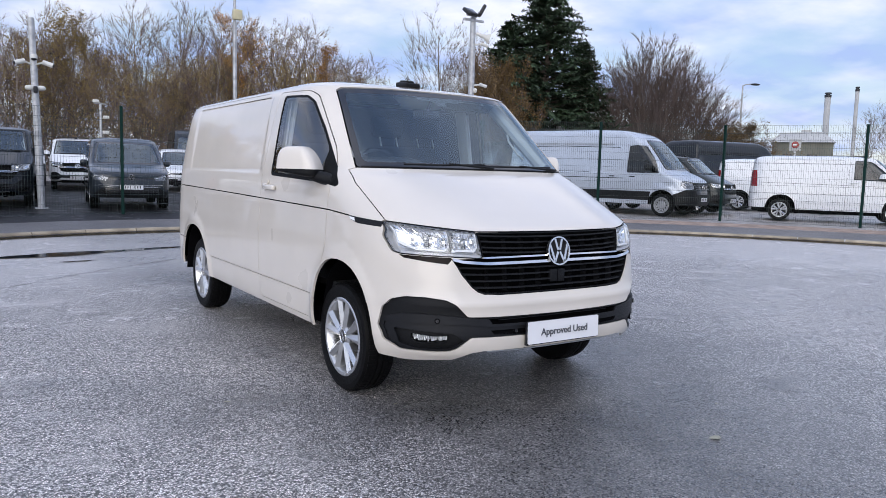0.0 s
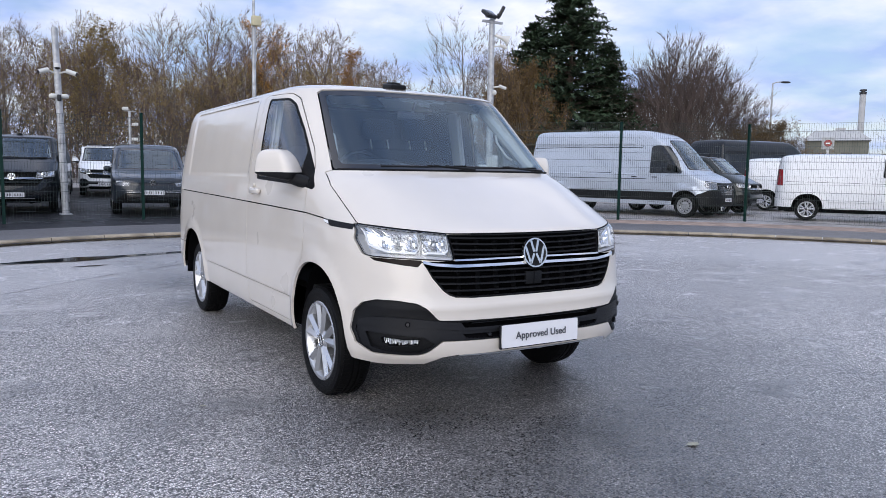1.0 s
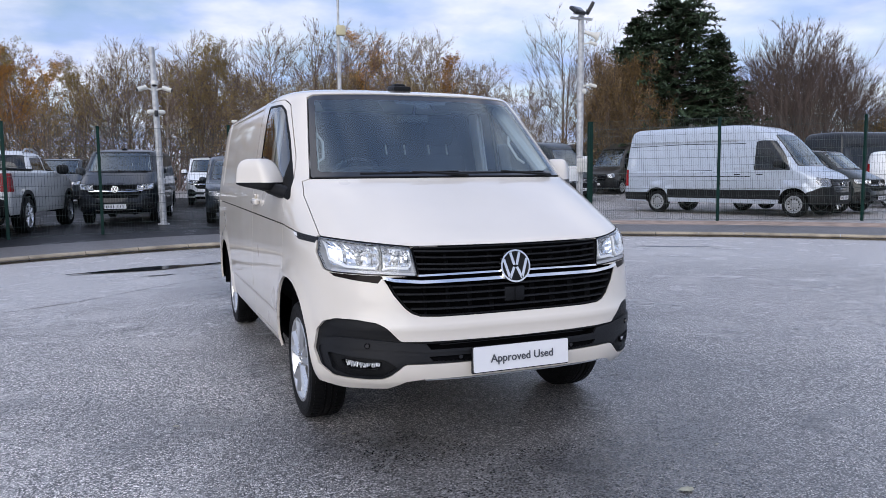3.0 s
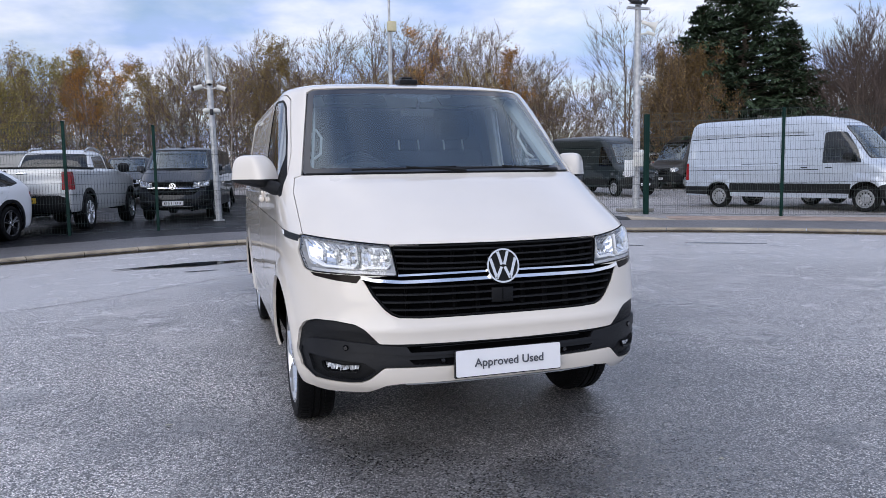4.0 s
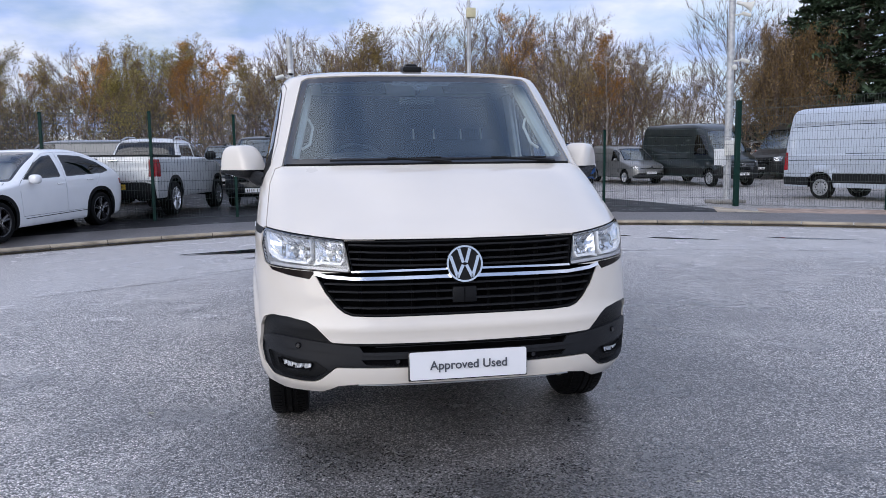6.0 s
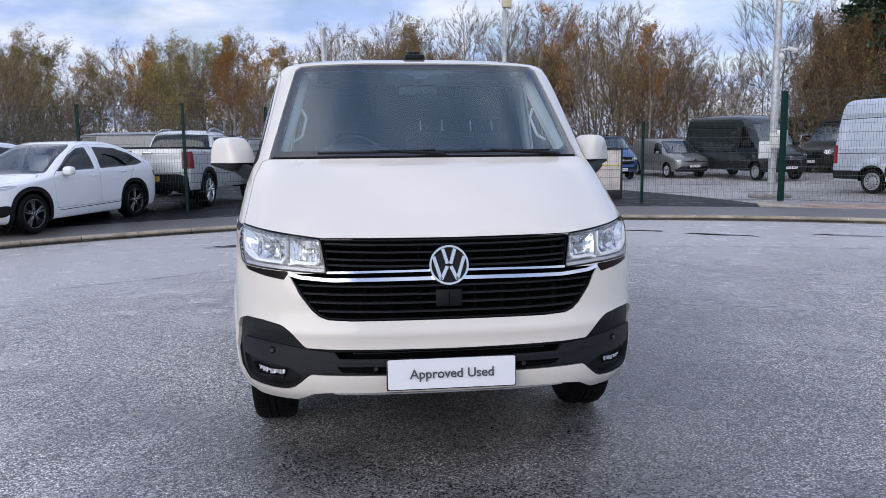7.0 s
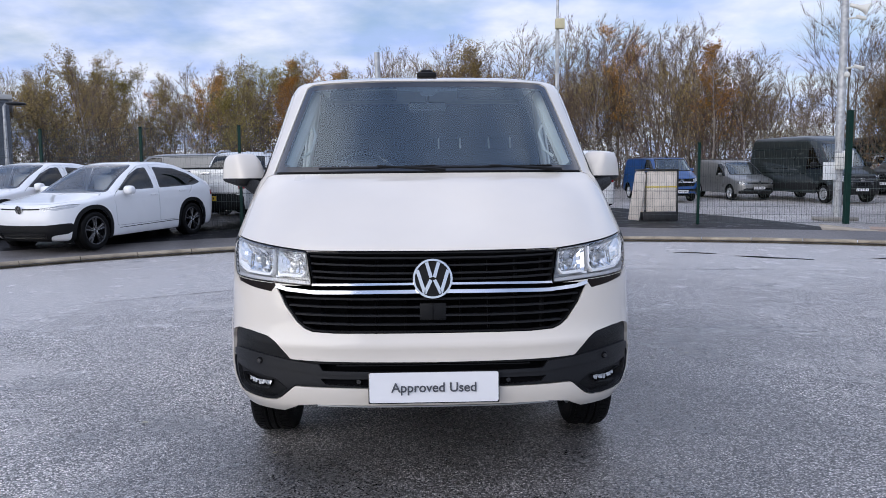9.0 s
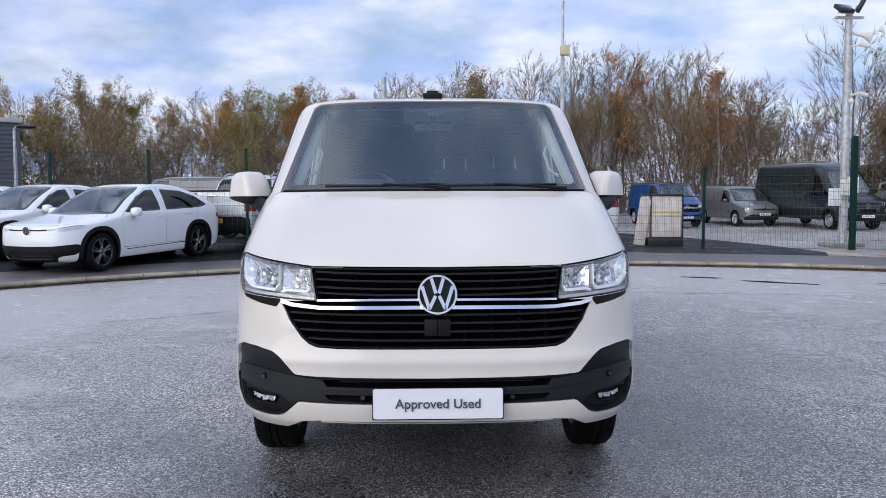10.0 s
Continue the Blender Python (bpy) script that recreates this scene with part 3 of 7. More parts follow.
    if vents.f:
        part("vent_holes", vents, M_GAP, rm, "ring of dark vent holes")["kind"] = "stuff"
    if style == "black":  # bright machined faces on the spokes
        g = Geo()
        for i in range(5):
            for s in (-1, 1):
                g.add(*rbox(0.004, 0.013, rim * 0.68, 0.001, 1), Matrix.Rotation(radians(-72 * i + s * 9), 4, "X") @ pose(disc * 1.12 + 0.016, 0, rim * 0.56, 0, -2, 0))
        part("spoke_face", g, M_SATIN, rm, "bright machined spoke faces")["kind"] = "stuff"
    g = Geo().add(*revolve([(0.001, disc * 1.30), (rim * 0.15, disc * 1.30), (rim * 0.17, disc * 1.24)], 20))
    part("hub_cap", g, M_GLOSSBLACK if style == "alloy" else mat, rm)
    g = Geo().add(*revolve([(rim * 0.16, disc * 1.26), (rim * 0.175, disc * 1.34), (rim * 0.19, disc * 1.26)], 20))
    for a in (-24, 24):
        g.add(*rbox(0.004, 0.007, rim * 0.24, 0.001), Matrix.Rotation(radians(a), 4, "X") @ pose(disc * 1.32, 0, 0))
    part("cap_ring", g, M_CHROME, rm, "chrome ring with a plain badge")
    g = Geo().add(*revolve([(rim * 0.85, disc * 0.1), (rim * 0.85, disc * 0.3), (0.001, disc * 0.3)], 32))
    part("brake_disc", g, M_GREYPLASTIC if style == "alloy" else M_GAP, hub)
    return hub


def arch(S, yc, zc, a, b, e=2.3, zlow=0.15):
    pts = [(yc - a, zlow)]
    for i in range(25):
        t = math.pi - math.pi * i / 24
        c, s = math.cos(t), math.sin(t)
        pts.append((yc + a * math.copysign(abs(c) ** (2 / e), c), zc + b * abs(s) ** (2 / e)))
    pts.append((yc + a, zlow))
    return np.array([(float(S.q_side(y, z)), z) for y, z in dense([(y, max(z, S.z0)) for y, z in pts], 0.02)])


def arch_liner(yc, zc, a, b, x0, x1, e=2.3):
    """The dark tub behind a wheel."""
    g = Geo()
    ring = []
    for i in range(21):
        t = math.pi - math.pi * i / 20
        c, s = math.cos(t), math.sin(t)
        ring.append((yc + a * math.copysign(abs(c) ** (2 / e), c), zc + b * abs(s) ** (2 / e)))
    ring = [(ring[0][0], 0.37)] + ring + [(ring[-1][0], 0.37)]
    n = len(ring)
    v = [(x0, y, z) for y, z in ring] + [(x1, y, z) for y, z in ring]
    g.add(v, [(i, i + 1, i + 1 + n, i + n) for i in range(n - 1)] + [tuple(range(n, 2 * n))])
    return g


def badge(parent, m, r, emboss=M_CHROME, back=M_PLASTIC):
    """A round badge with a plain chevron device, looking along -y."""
    turn = m @ Matrix.Rotation(radians(-90), 4, "Z")
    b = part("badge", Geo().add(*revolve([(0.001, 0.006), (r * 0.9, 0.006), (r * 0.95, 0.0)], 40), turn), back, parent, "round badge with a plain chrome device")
    part("badge_ring", Geo().add(*revolve([(r * 0.84, 0.004), (r * 0.88, 0.014), (r * 0.98, 0.014), (r * 1.02, 0.0)], 48), turn), emboss, b)
    g = Geo()
    for s in (-1, 1):
        for x0, z0, x1, z1 in ((0.30, 0.80, 0.08, 0.06), (0.76, 0.42, 0.40, -0.72), (0.40, -0.72, 0.09, -0.06)):
            w = 0.085
            d = Vector((x1 - x0, 0, z1 - z0)).normalized()
            c = Vector((d.z, 0, -d.x)) * w
            p0, p1 = Vector((x0, 0, z0)), Vector((x1, 0, z1))
            v = [(p0 - c), (p0 + c), (p1 + c), (p1 - c)]
            v = [Vector((p.x * s, -0.012 / r, p.z)) * r for p in v]
            v += [p + Vector((0, 0.010, 0)) for p in v]
            g.add(v, [(0, 1, 2, 3), (4, 7, 6, 5), (0, 4, 5, 1), (1, 5, 6, 2), (2, 6, 7, 3), (3, 7, 4, 0)], m)
    part("badge_device", g, emboss, b)["kind"] = "stuff"
    return b


def number_plate(parent, m, mat=M_PLATE, w=0.52, h=0.111, bars=True, name="number_plate"):
    """A plate that looks along -y, with plain bars for its characters."""
    p = part(name, Geo().add(*plate(rounded(w, h, 0.008), 0.006), m), mat, parent)
    if bars:
        g = Geo()
        for x in (-0.20, -0.145, -0.09, -0.035, 0.065, 0.125, 0.185):
            g.add(*rbox(0.020, 0.003, 0.058), m @ pose(x * w / 0.52, -0.001, 0))
        part("plate_bars", g, M_INKBLACK, p)["kind"] = "stuff"
    return p


# ---------------------------------------------------------------- the van
def flank_relief(p):
    """Soft pressings of the flanks: the blank window field and the flared arches."""
    y, z = p[..., 1], p[..., 2]
    ramp = lambda a, lo, w: np.clip((a - lo) / w + 0.5, 0, 1)
    sm = lambda t: t * t * (3 - 2 * t)
    field = sm(ramp(y, 2.27, 0.05)) * sm(1 - ramp(y, 4.16, 0.06)) * sm(ramp(z, 1.30, 0.04)) * sm(1 - ramp(z, 1.84, 0.02))
    d = -0.007 * field
    for yc in (0.89, 3.95):
        r = np.sqrt(((y - yc) / 0.40) ** 2 + ((z - 0.345) / 0.47) ** 2)
        d = d + 0.012 * sm(np.clip(1 - np.abs(r - 1.0) / 0.22, 0, 1)) * sm(ramp(p[..., 0], 0.72, 0.25)) * sm(1 - ramp(z, 0.98, 0.12))
    d = d - 0.006 * sm(1 - ramp(z, 0.55, 0.03)) * sm(ramp(y, 1.30, 0.08)) * sm(1 - ramp(y, 3.50, 0.08))
    return d


VAN = Shell(VAN_ROWS, nose=3.5, tail=3.2, relief=flank_relief)
HOOD_RIM = [(0, 1.026), (0.515, 1.030), (0.62, 1.040), (0.74, 1.053), (0.864, 1.069), (0.866, 1.078), (0.864, 1.164), (0.862, 1.26), (0.839, 1.334), (0.80, 1.347), (0, 1.350)]
HEADLIGHT = [(0.520, 1.026), (0.62, 1.0365), (0.74, 1.0495), (0.877, 1.0665), (0.891, 0.99), (0.873, 0.914), (0.848, 0.905), (0.65, 0.898), (0.496, 0.889)]
GRILLE = [(0, 1.022), (0.515, 1.024), (0.490, 0.887), (0.652, 0.884), (0.632, 0.852), (0.607, 0.803), (0.558, 0.740), (0.528, 0.716), (0.494, 0.703), (0.40, 0.698), (0, 0.697)]
TURN_LAMP = [(0.856, 0.900), (0.656, 0.893), (0.652, 0.884), (0.672, 0.858), (0.753, 0.868), (0.842, 0.884)]
INSERT = [(0, 0.579), (0.496, 0.584), (0.587, 0.587), (0.648, 0.652), (0.687, 0.675), (0.771, 0.687), (0.845, 0.685), (0.887, 0.662), (0.905, 0.616),
          (0.91, 0.51), (0.895, 0.435), (0.851, 0.396), (0.714, 0.399), (0.665, 0.404), (0.635, 0.419), (0.571, 0.478), (0.279, 0.475), (0, 0.473)]
BLADE = [(0, 0.5395), (0.452, 0.5445), (0.47, 0.5705), (0.6, 0.583), (0.66, 0.59), (0.75, 0.597), (0.8, 0.598), (0.858, 0.592), (0.892, 0.57), (0.902, 0.51),
         (0.89, 0.44), (0.849, 0.402), (0.714, 0.404), (0.667, 0.409), (0.638, 0.423), (0.573, 0.4815), (0.279, 0.4785), (0, 0.4765)]
BLADE_LOW = [(0, 0.526), (0.255, 0.527), (0.475, 0.532), (0.6, 0.546), (0.72, 0.549), (0.897, 0.545), (0.9, 0.51), (0.887, 0.442), (0.847, 0.4035), (0.714, 0.4055),
             (0.668, 0.4105), (0.639, 0.4245), (0.574, 0.483), (0.279, 0.48), (0, 0.478)]
FOG = [(0.832, 0.492), (0.743, 0.484), (0.676, 0.490), (0.690, 0.452), (0.800, 0.440), (0.824, 0.455)]
SCREEN = [(0, 1.356), (0.798, 1.354), (0.745, 1.60), (0.690, 1.845), (0.66, 1.862), (0.3, 1.870), (0, 1.871)]
DOOR = [(1.073, 1.215), (1.085, 1.05), (1.092, 0.88), (1.16, 0.66), (1.275, 0.52), (1.285, 0.40), (2.24, 0.40), (2.238, 1.10), (2.205, 1.35), (2.12, 1.862), (1.66, 1.846), (1.56, 1.81), (1.449, 1.712), (1.183, 1.467), (1.086, 1.344)]
WINDOW = [(2.05, 1.281), (2.03, 1.836), (1.66, 1.818), (1.559, 1.775), (1.348, 1.596), (1.124, 1.384), (0.985, 1.248), (1.011, 1.232), (1.153, 1.252)]
PANE = [(2.036, 1.302), (2.018, 1.824), (1.67, 1.806), (1.572, 1.765), (1.362, 1.588), (1.225, 1.458), (1.205, 1.288)]
WING = [(0.505, 1.062), (0.802, 1.080), (0.77, 1.056), (0.70, 1.041), (0.50, 1.034)]


def shrink(pts, d):
    """An outline drawn inwards by about d."""
    k = len(pts)
    out = []
    area = sum(pts[i][0] * pts[(i + 1) % k][1] - pts[(i + 1) % k][0] * pts[i][1] for i in range(k))
    s = 1 if area > 0 else -1
    for i in range(k):
        p, a, b = Vector(pts[i]), Vector(pts[i - 1]), Vector(pts[(i + 1) % k])
        e0, e1 = (p - a).normalized(), (b - p).normalized()
        n = (Vector((-e0.y, e0.x)) + Vector((-e1.y, e1.x)))
        n = n / max(n.length ** 2 / 2, 0.6)
        q = p + n * d * s
        out.append((0.0 if abs(p.x) < 1e-6 else q.x, q.y))
    return out


def ring_gap(pts, d):
    """The same outline a little larger: the gap around a panel."""
    return shrink(pts, -d)


def build_van(paint_mat, wheel_style, label, group="", fine=True):
    S = VAN
    van = thing("panel_van", label, "van", group=group)
    lip = [(0, 0.399), (0.481, 0.402), (0.561, 0.392), (0.63, 0.350), (0.728, 0.344), (0.80, 0.335), (0.86, 0.335)]
    under_front = front(S, lip + [(0.86, 0.22), (0, 0.22)])
    under_side = side(S, [(0.38, 0.334), (0.53, 0.345), (0.6, 0.22), (0.38, 0.22)])
    sill_cut = side(S, [(1.2, 0.356), (3.5, 0.368), (4.3, 0.38), (4.85, 0.40), (4.85, 0.22), (1.2, 0.22)])
    tail_cut = np.array([(2.0, 0.40), (3.0, 0.40), (3.0, 0.22), (2.0, 0.22)])
    mould = [(0.80, 1.079), (1.061, 1.096), (1.795, 1.109), (3.036, 1.129), (4.55, 1.150)]
    A = lambda yc, b, a: arch(S, yc, 0.345, a, b)
    outlines = [
        ("hood_gap", front(S, ring_gap(HOOD_RIM, 0.0035))), ("hood", front(S, HOOD_RIM)),
        ("screen_gap", front(S, ring_gap(SCREEN, 0.007))), ("frit", front(S, SCREEN, 0.02)), ("screen", front(S, shrink(SCREEN, 0.032), 0.03)),
        ("door_gap", side(S, ring_gap(DOOR, 0.005), 0.03)), ("door", side(S, DOOR, 0.03)),
        ("frame", side(S, WINDOW, 0.03)), ("pane", side(S, PANE, 0.03)),
        # flank creases cut open onto the black lining, which stands in for their shade
        ("groove", strip_poly(S, mould, 0.008)), ("groove", strip_poly(S, [(1.29, 0.558), (3.45, 0.558)], 0.006)),
        ("groove", strip_poly(S, [(2.32, 1.842), (4.12, 1.846)], 0.006)), ("groove", strip_poly(S, [(2.40, 1.876), (3.2, 1.878), (4.40, 1.876)], 0.006)),
        ("lamp_gap", front(S, ring_gap(HEADLIGHT, 0.0036), 0.012)), ("lamp", front(S, HEADLIGHT, 0.012)), ("lens", front(S, shrink(HEADLIGHT, 0.0032), 0.012)),
        ("lamp_gap", front(S, ring_gap(GRILLE, 0.002))), ("grille", front(S, GRILLE)),
        ("turn", front(S, TURN_LAMP)), ("wing", side(S, WING)), ("repeater", side(S, [(0.742, 1.070), (0.795, 1.074), (0.765, 1.057), (0.728, 1.052)])),
        ("insert", front(S, INSERT, 0.012)), ("blade", front(S, BLADE, 0.006)), ("blade_low", front(S, BLADE_LOW, 0.004)),
        ("slot", front(S, [(0, 0.573), (0.470, 0.571), (0.452, 0.545), (0, 0.540)])), ("slot_low", front(S, [(0, 0.512), (0.462, 0.512), (0.442, 0.491), (0.26, 0.482), (0, 0.480)])),
        ("pocket", front(S, [(0.879, 0.512), (0.76, 0.506), (0.66, 0.500), (0.606, 0.462), (0.668, 0.416), (0.80, 0.411), (0.858, 0.428)], 0.012)), ("fog", front(S, FOG, 0.008)),
        ("under", under_front), ("under", under_side), ("under", sill_cut), ("under", tail_cut),
        ("under", A(0.895, 0.475, 0.385)), ("under", A(3.95, 0.455, 0.42)),
        ("tail_lamp", side(S, [(4.62, 1.03), (4.80, 1.03), (4.80, 1.52), (4.64, 1.52)], 0.02)),
        ("bumper_gap", side(S, [(4.25, 0.662), (4.86, 0.662), (4.86, 0.655), (4.25, 0.655)])),
    ]
    K = Skin(S, outlines, du=0.034, dv=0.034, flank=0.045) if fine else Skin(S, outlines, du=0.09, dv=0.08, flank=0.16)
    K.panel("body_shell", "body", paint_mat, van)
    K.panel("bonnet", "hood", paint_mat, van)
    for s in "lr":
        d = K.panel("front_door", "door", paint_mat, van, sides=s)
        K.panel("window_frame", "frame", M_RUBBER, d, sides=s, off=-0.001, label="black window rubber")
        p = K.panel("window_pane", "pane", M_SIDEGLASS if fine else M_DARKGLASS, d, sides=s, off=-0.004, wall=0)
        p.visible_shadow = False
        K.panel("rear_lamp", "tail_lamp", M_REDLAMP, van, sides=s)
    K.panel("screen_border", "frit", M_GLOSSBLACK, van, off=-0.002, label="black printed border of the windscreen")
    p = K.panel("windscreen", "screen", M_GLASS if fine else M_FARSCREEN, van, off=-0.002, wall=0)
    p.visible_shadow = False
    (K if not fine else Skin(S, outlines, du=0.09, dv=0.08, flank=0.16)).panel("lining", ["hood_gap", "screen_gap", "door_gap", "groove", "lamp_gap", "bumper_gap"] + ["body", "hood", "door", "wing", "repeater", "tail_lamp"] * fine, M_GAP, van, off=-0.022, wall=0)
    # headlights
    for s, sg in (("r", 1), ("l", -1)):
        bowl = K.panel("headlight", "lens", M_BEZEL, van, sides=s, off=-0.062, wall=-0.058, label="clear headlight with bright reflectors")
        tile = random.Random(31)
        top = lambda x: float(np.interp(x, [0.52, 0.62, 0.74, 0.877], [1.026, 1.0365, 1.0495, 1.0665])) - 0.010
        low = lambda x: float(np.interp(x, [0.496, 0.65, 0.848, 0.88], [0.889, 0.898, 0.905, 0.93]))
        for x0, x1, up, cols in ((0.527, 0.648, 0.030, 11), (0.668, 0.858, 0.032, 16)):
            cols, rws = (cols, 6) if fine else (4, 3)
            v, f = [], []
            for i in range(cols):
                for j in range(rws):
                    tx, tz = tile.uniform(-1, 1) * 0.0030, tile.uniform(-1, 1) * 0.0022
                    for du, dw, e in ((0, 0, -tx - tz), (1, 0, tx - tz), (1, 1, tx + tz), (0, 1, -tx + tz)):
                        a, c = (i + du) / cols, (j + dw) / rws
                        x = x0 + (x1 - x0) * a
                        z = low(x) + up + (top(x) - low(x) - up) * c
                        edge = max(abs(2 * a - 1), abs(2 * c - 1))
                        p = on_front(S, x * sg, z, -0.012 - 0.040 * (1 - edge ** 2.2) + (e if edge < 0.97 else 0))
                        v.append(tuple(p))
                    n = len(v) - 4
                    f.append((n, n + 1, n + 2, n + 3))
            part("reflector", Geo().add(v, f), M_MIRROR, bowl, "faceted chrome reflector", smooth=0)
            xc = (x0 + x1) / 2
            c = on_front(S, xc * sg, (top(xc) + low(xc) + up) / 2, -0.036)
            part("bulb_cap", Geo().add(*revolve([(0.001, 0.016), (0.012, 0.013), (0.017, -0.012)], 16), Matrix.Translation(c) @ pose(0, 0, 0, 0, 0, sg * 22) @ Matrix.Rotation(radians(-90), 4, "Z")), M_SATIN, bowl)
        for pts in ([(0.527, 1.012), (0.523, 0.945), (0.540, 0.926), (0.62, 0.930), (0.652, 0.922)], [(0.668, 1.028), (0.664, 0.952), (0.682, 0.928), (0.80, 0.934), (0.838, 0.952), (0.856, 0.966), (0.866, 1.046)]):
            part("light_guide", rail(S, run(S, pts, 0.012), 0.014, -0.003, -0.030, sgn=(sg,)), M_DRL, bowl, "frosted white light guide")
        part("lower_bezel", rail(S, run(S, [(0.506, 0.899), (0.65, 0.908), (0.85, 0.915)]), 0.017, -0.006, -0.05, sgn=(sg,)), M_BEZEL, bowl, "pale silver lower bezel")
        part("divider", rail(S, run(S, [(0.657, 1.030), (0.656, 0.918)], 0.02), 0.02, -0.010, -0.05, sgn=(sg,)), M_BEZEL, bowl)
        K.panel("lamp_rim", "lamp", M_GLOSSBLACK, bowl, sides=s, off=-0.002, wall=0.012, label="black rim of the headlight")
        p = K.panel("lens", "lens", M_LENS, bowl, sides=s, off=0.001, wall=0)
        p.visible_shadow = False
        K.panel("turn_lamp", "turn", M_SMOKE, van, sides=s, off=-0.004, wall=0.01)
        wg = K.panel("wing_strip", "wing", M_PLASTIC, van, sides=s, off=0.001)
        K.panel("side_repeater", "repeater", M_DRL, wg, sides=s, off=0.004, wall=0.008, label="white side repeater lens")
        # fog lamps
        f = K.panel("fog_lamp", "fog", M_GAP, van, sides=s, off=-0.05, wall=-0.03)
        g = Geo()
        for k in range(20 if fine else 0):
            x = 0.690 + 0.0072 * k
            c = on_front(S, x * sg, 0.468 + tile.uniform(-0.006, 0.006), -0.034)
            g.add(*rbox(0.0075, 0.006, 0.026 + tile.uniform(-0.008, 0.012), 0.0015, 1), Matrix.Translation(c) @ pose(0, 0, 0, tile.uniform(-40, 10), 0, sg * 28 + tile.uniform(-32, 32)))
        part("fog_reflector", g, M_LAMP, f, "bright faceted reflector")["kind"] = "stuff"
        p = K.panel("fog_lens", "fog", M_LENS, f, sides=s, off=-0.022, wall=0)
        p.visible_shadow = False
    part("bonnet_seal", rail(S, run(S, [(0, 1.024), (0.515, 1.028), (0.62, 1.0383), (0.74, 1.0513), (0.868, 1.0676)]), 0.0046, 0.001, -0.02), M_GAP, van, "black rubber seal under the bonnet edge")
    # grille
    gr = K.panel("grille", "grille", M_GAP, van, off=-0.075, wall=-0.07, label="black slatted radiator grille with chrome strips")
    for z, xe in ((1.000, 0.505), (0.969, 0.50), (0.937, 0.496), (0.913, 0.492), (0.833, 0.612), (0.800, 0.595), (0.765, 0.57), (0.730, 0.535)):
        bow = 0.006 if z > 0.9 else 0.004
        part("slat", rail(S, run(S, [(0, z), (xe * 0.5, z + bow * 0.3), (xe * 0.8, z + bow), (xe, z + bow * 1.8)]), 0.011, -0.008, -0.045), M_GREYPLASTIC, gr)
    part("grille_surround", Geo().add(*[x for x in (lambda r: (r.v, r.f))(rail(S, run(S, [(0, 1.019), (0.3, 1.020), (0.505, 1.022)]), 0.008, -0.001, -0.05))])
         .add(*(lambda r: (r.v, r.f))(rail(S, run(S, [(0, 0.702), (0.4, 0.703), (0.492, 0.708), (0.525, 0.721), (0.555, 0.745), (0.602, 0.806), (0.626, 0.850)]), 0.008, -0.002, -0.05)))
         .add(*(lambda r: (r.v, r.f))(rail(S, run(S, [(0.511, 1.02), (0.489, 0.895)]), 0.012, -0.002, -0.05))), M_PLASTIC, gr)
    for k in range(1, 5):
        for sg in (1, -1):
            g = rail(S, run(S, [(0.115 * k, 1.015), (0.115 * k, 0.915)]), 0.004, -0.022, -0.06, sgn=(sg,))
            g5 = rail(S, run(S, [(0.115 * k, 0.845), (0.115 * k, 0.715)]), 0.004, -0.022, -0.06, sgn=(sg,))
            gg = Geo()
            for src in (g, g5):
                gg.add(src.v, src.f)
            n = len(gg.v)
            part("rib", Geo().add([(x + 0.004, y, z) for x, y, z in gg.v] + [(x - 0.004, y, z) for x, y, z in gg.v],
                                  gg.f + [tuple(i + n for i in f) for f in gg.f]), M_GREYPLASTIC, gr)
    part("chrome_strip", rail(S, run(S, [(0, 0.895), (0.25, 0.8945), (0.492, 0.892)]), 0.013, 0.008, -0.03, lean=0.5), M_CHROME, gr, "narrow chrome strip")
    part("chrome_strip", rail(S, run(S, [(0, 0.864), (0.30, 0.863), (0.48, 0.862), (0.60, 0.872), (0.648, 0.884)]), 0.021, 0.011, -0.03, lean=0.5), M_CHROME, gr, "wide chrome strip")
    cover = part("radar_cover", Geo().add(*rbox(0.108, 0.02, 0.070, 0.004), Matrix.Translation(on_front(S, 0, 0.782, -0.016))), M_PLASTIC, gr, "square black sensor cover")
    part("cover_seam", Geo().add(*rbox(0.003, 0.004, 0.066), Matrix.Translation(on_front(S, 0, 0.782, -0.006))), M_GAP, cover)
    badge(van, Matrix.Translation(on_front(S, 0, 0.915, 0.004)) @ pose(0, 0, 0, -8, 0, 0), 0.082)
    # lower bumper: a wedge at each corner, a blade across with a crease, two slots
    ins = K.panel("bumper_insert", "insert", M_PLASTIC, van, off=-0.014, wall=0, label="textured black plastic bumper insert")
    K.panel("bumper_blade", "blade", M_GREYPLASTIC, ins, off=-0.001, wall=0.02, label="dark grey moulded bumper blade")
    K.panel("bumper_blade", "blade_low", M_GREYPLASTIC, ins, off=-0.008, wall=0.02, label="dark grey moulded bumper blade")
    slot = K.panel("intake", "slot", M_GAP, ins, off=-0.06, wall=-0.05, label="dark air intake slot")
    part("intake_bar", rail(S, run(S, [(0, 0.566), (0.30, 0.565), (0.40, 0.564)]), 0.005, -0.020, -0.04), M_GREYPLASTIC, slot)
    K.panel("lower_intake", "slot_low", M_GAP, ins, off=-0.020, wall=-0.015, label="dark lower intake recess")
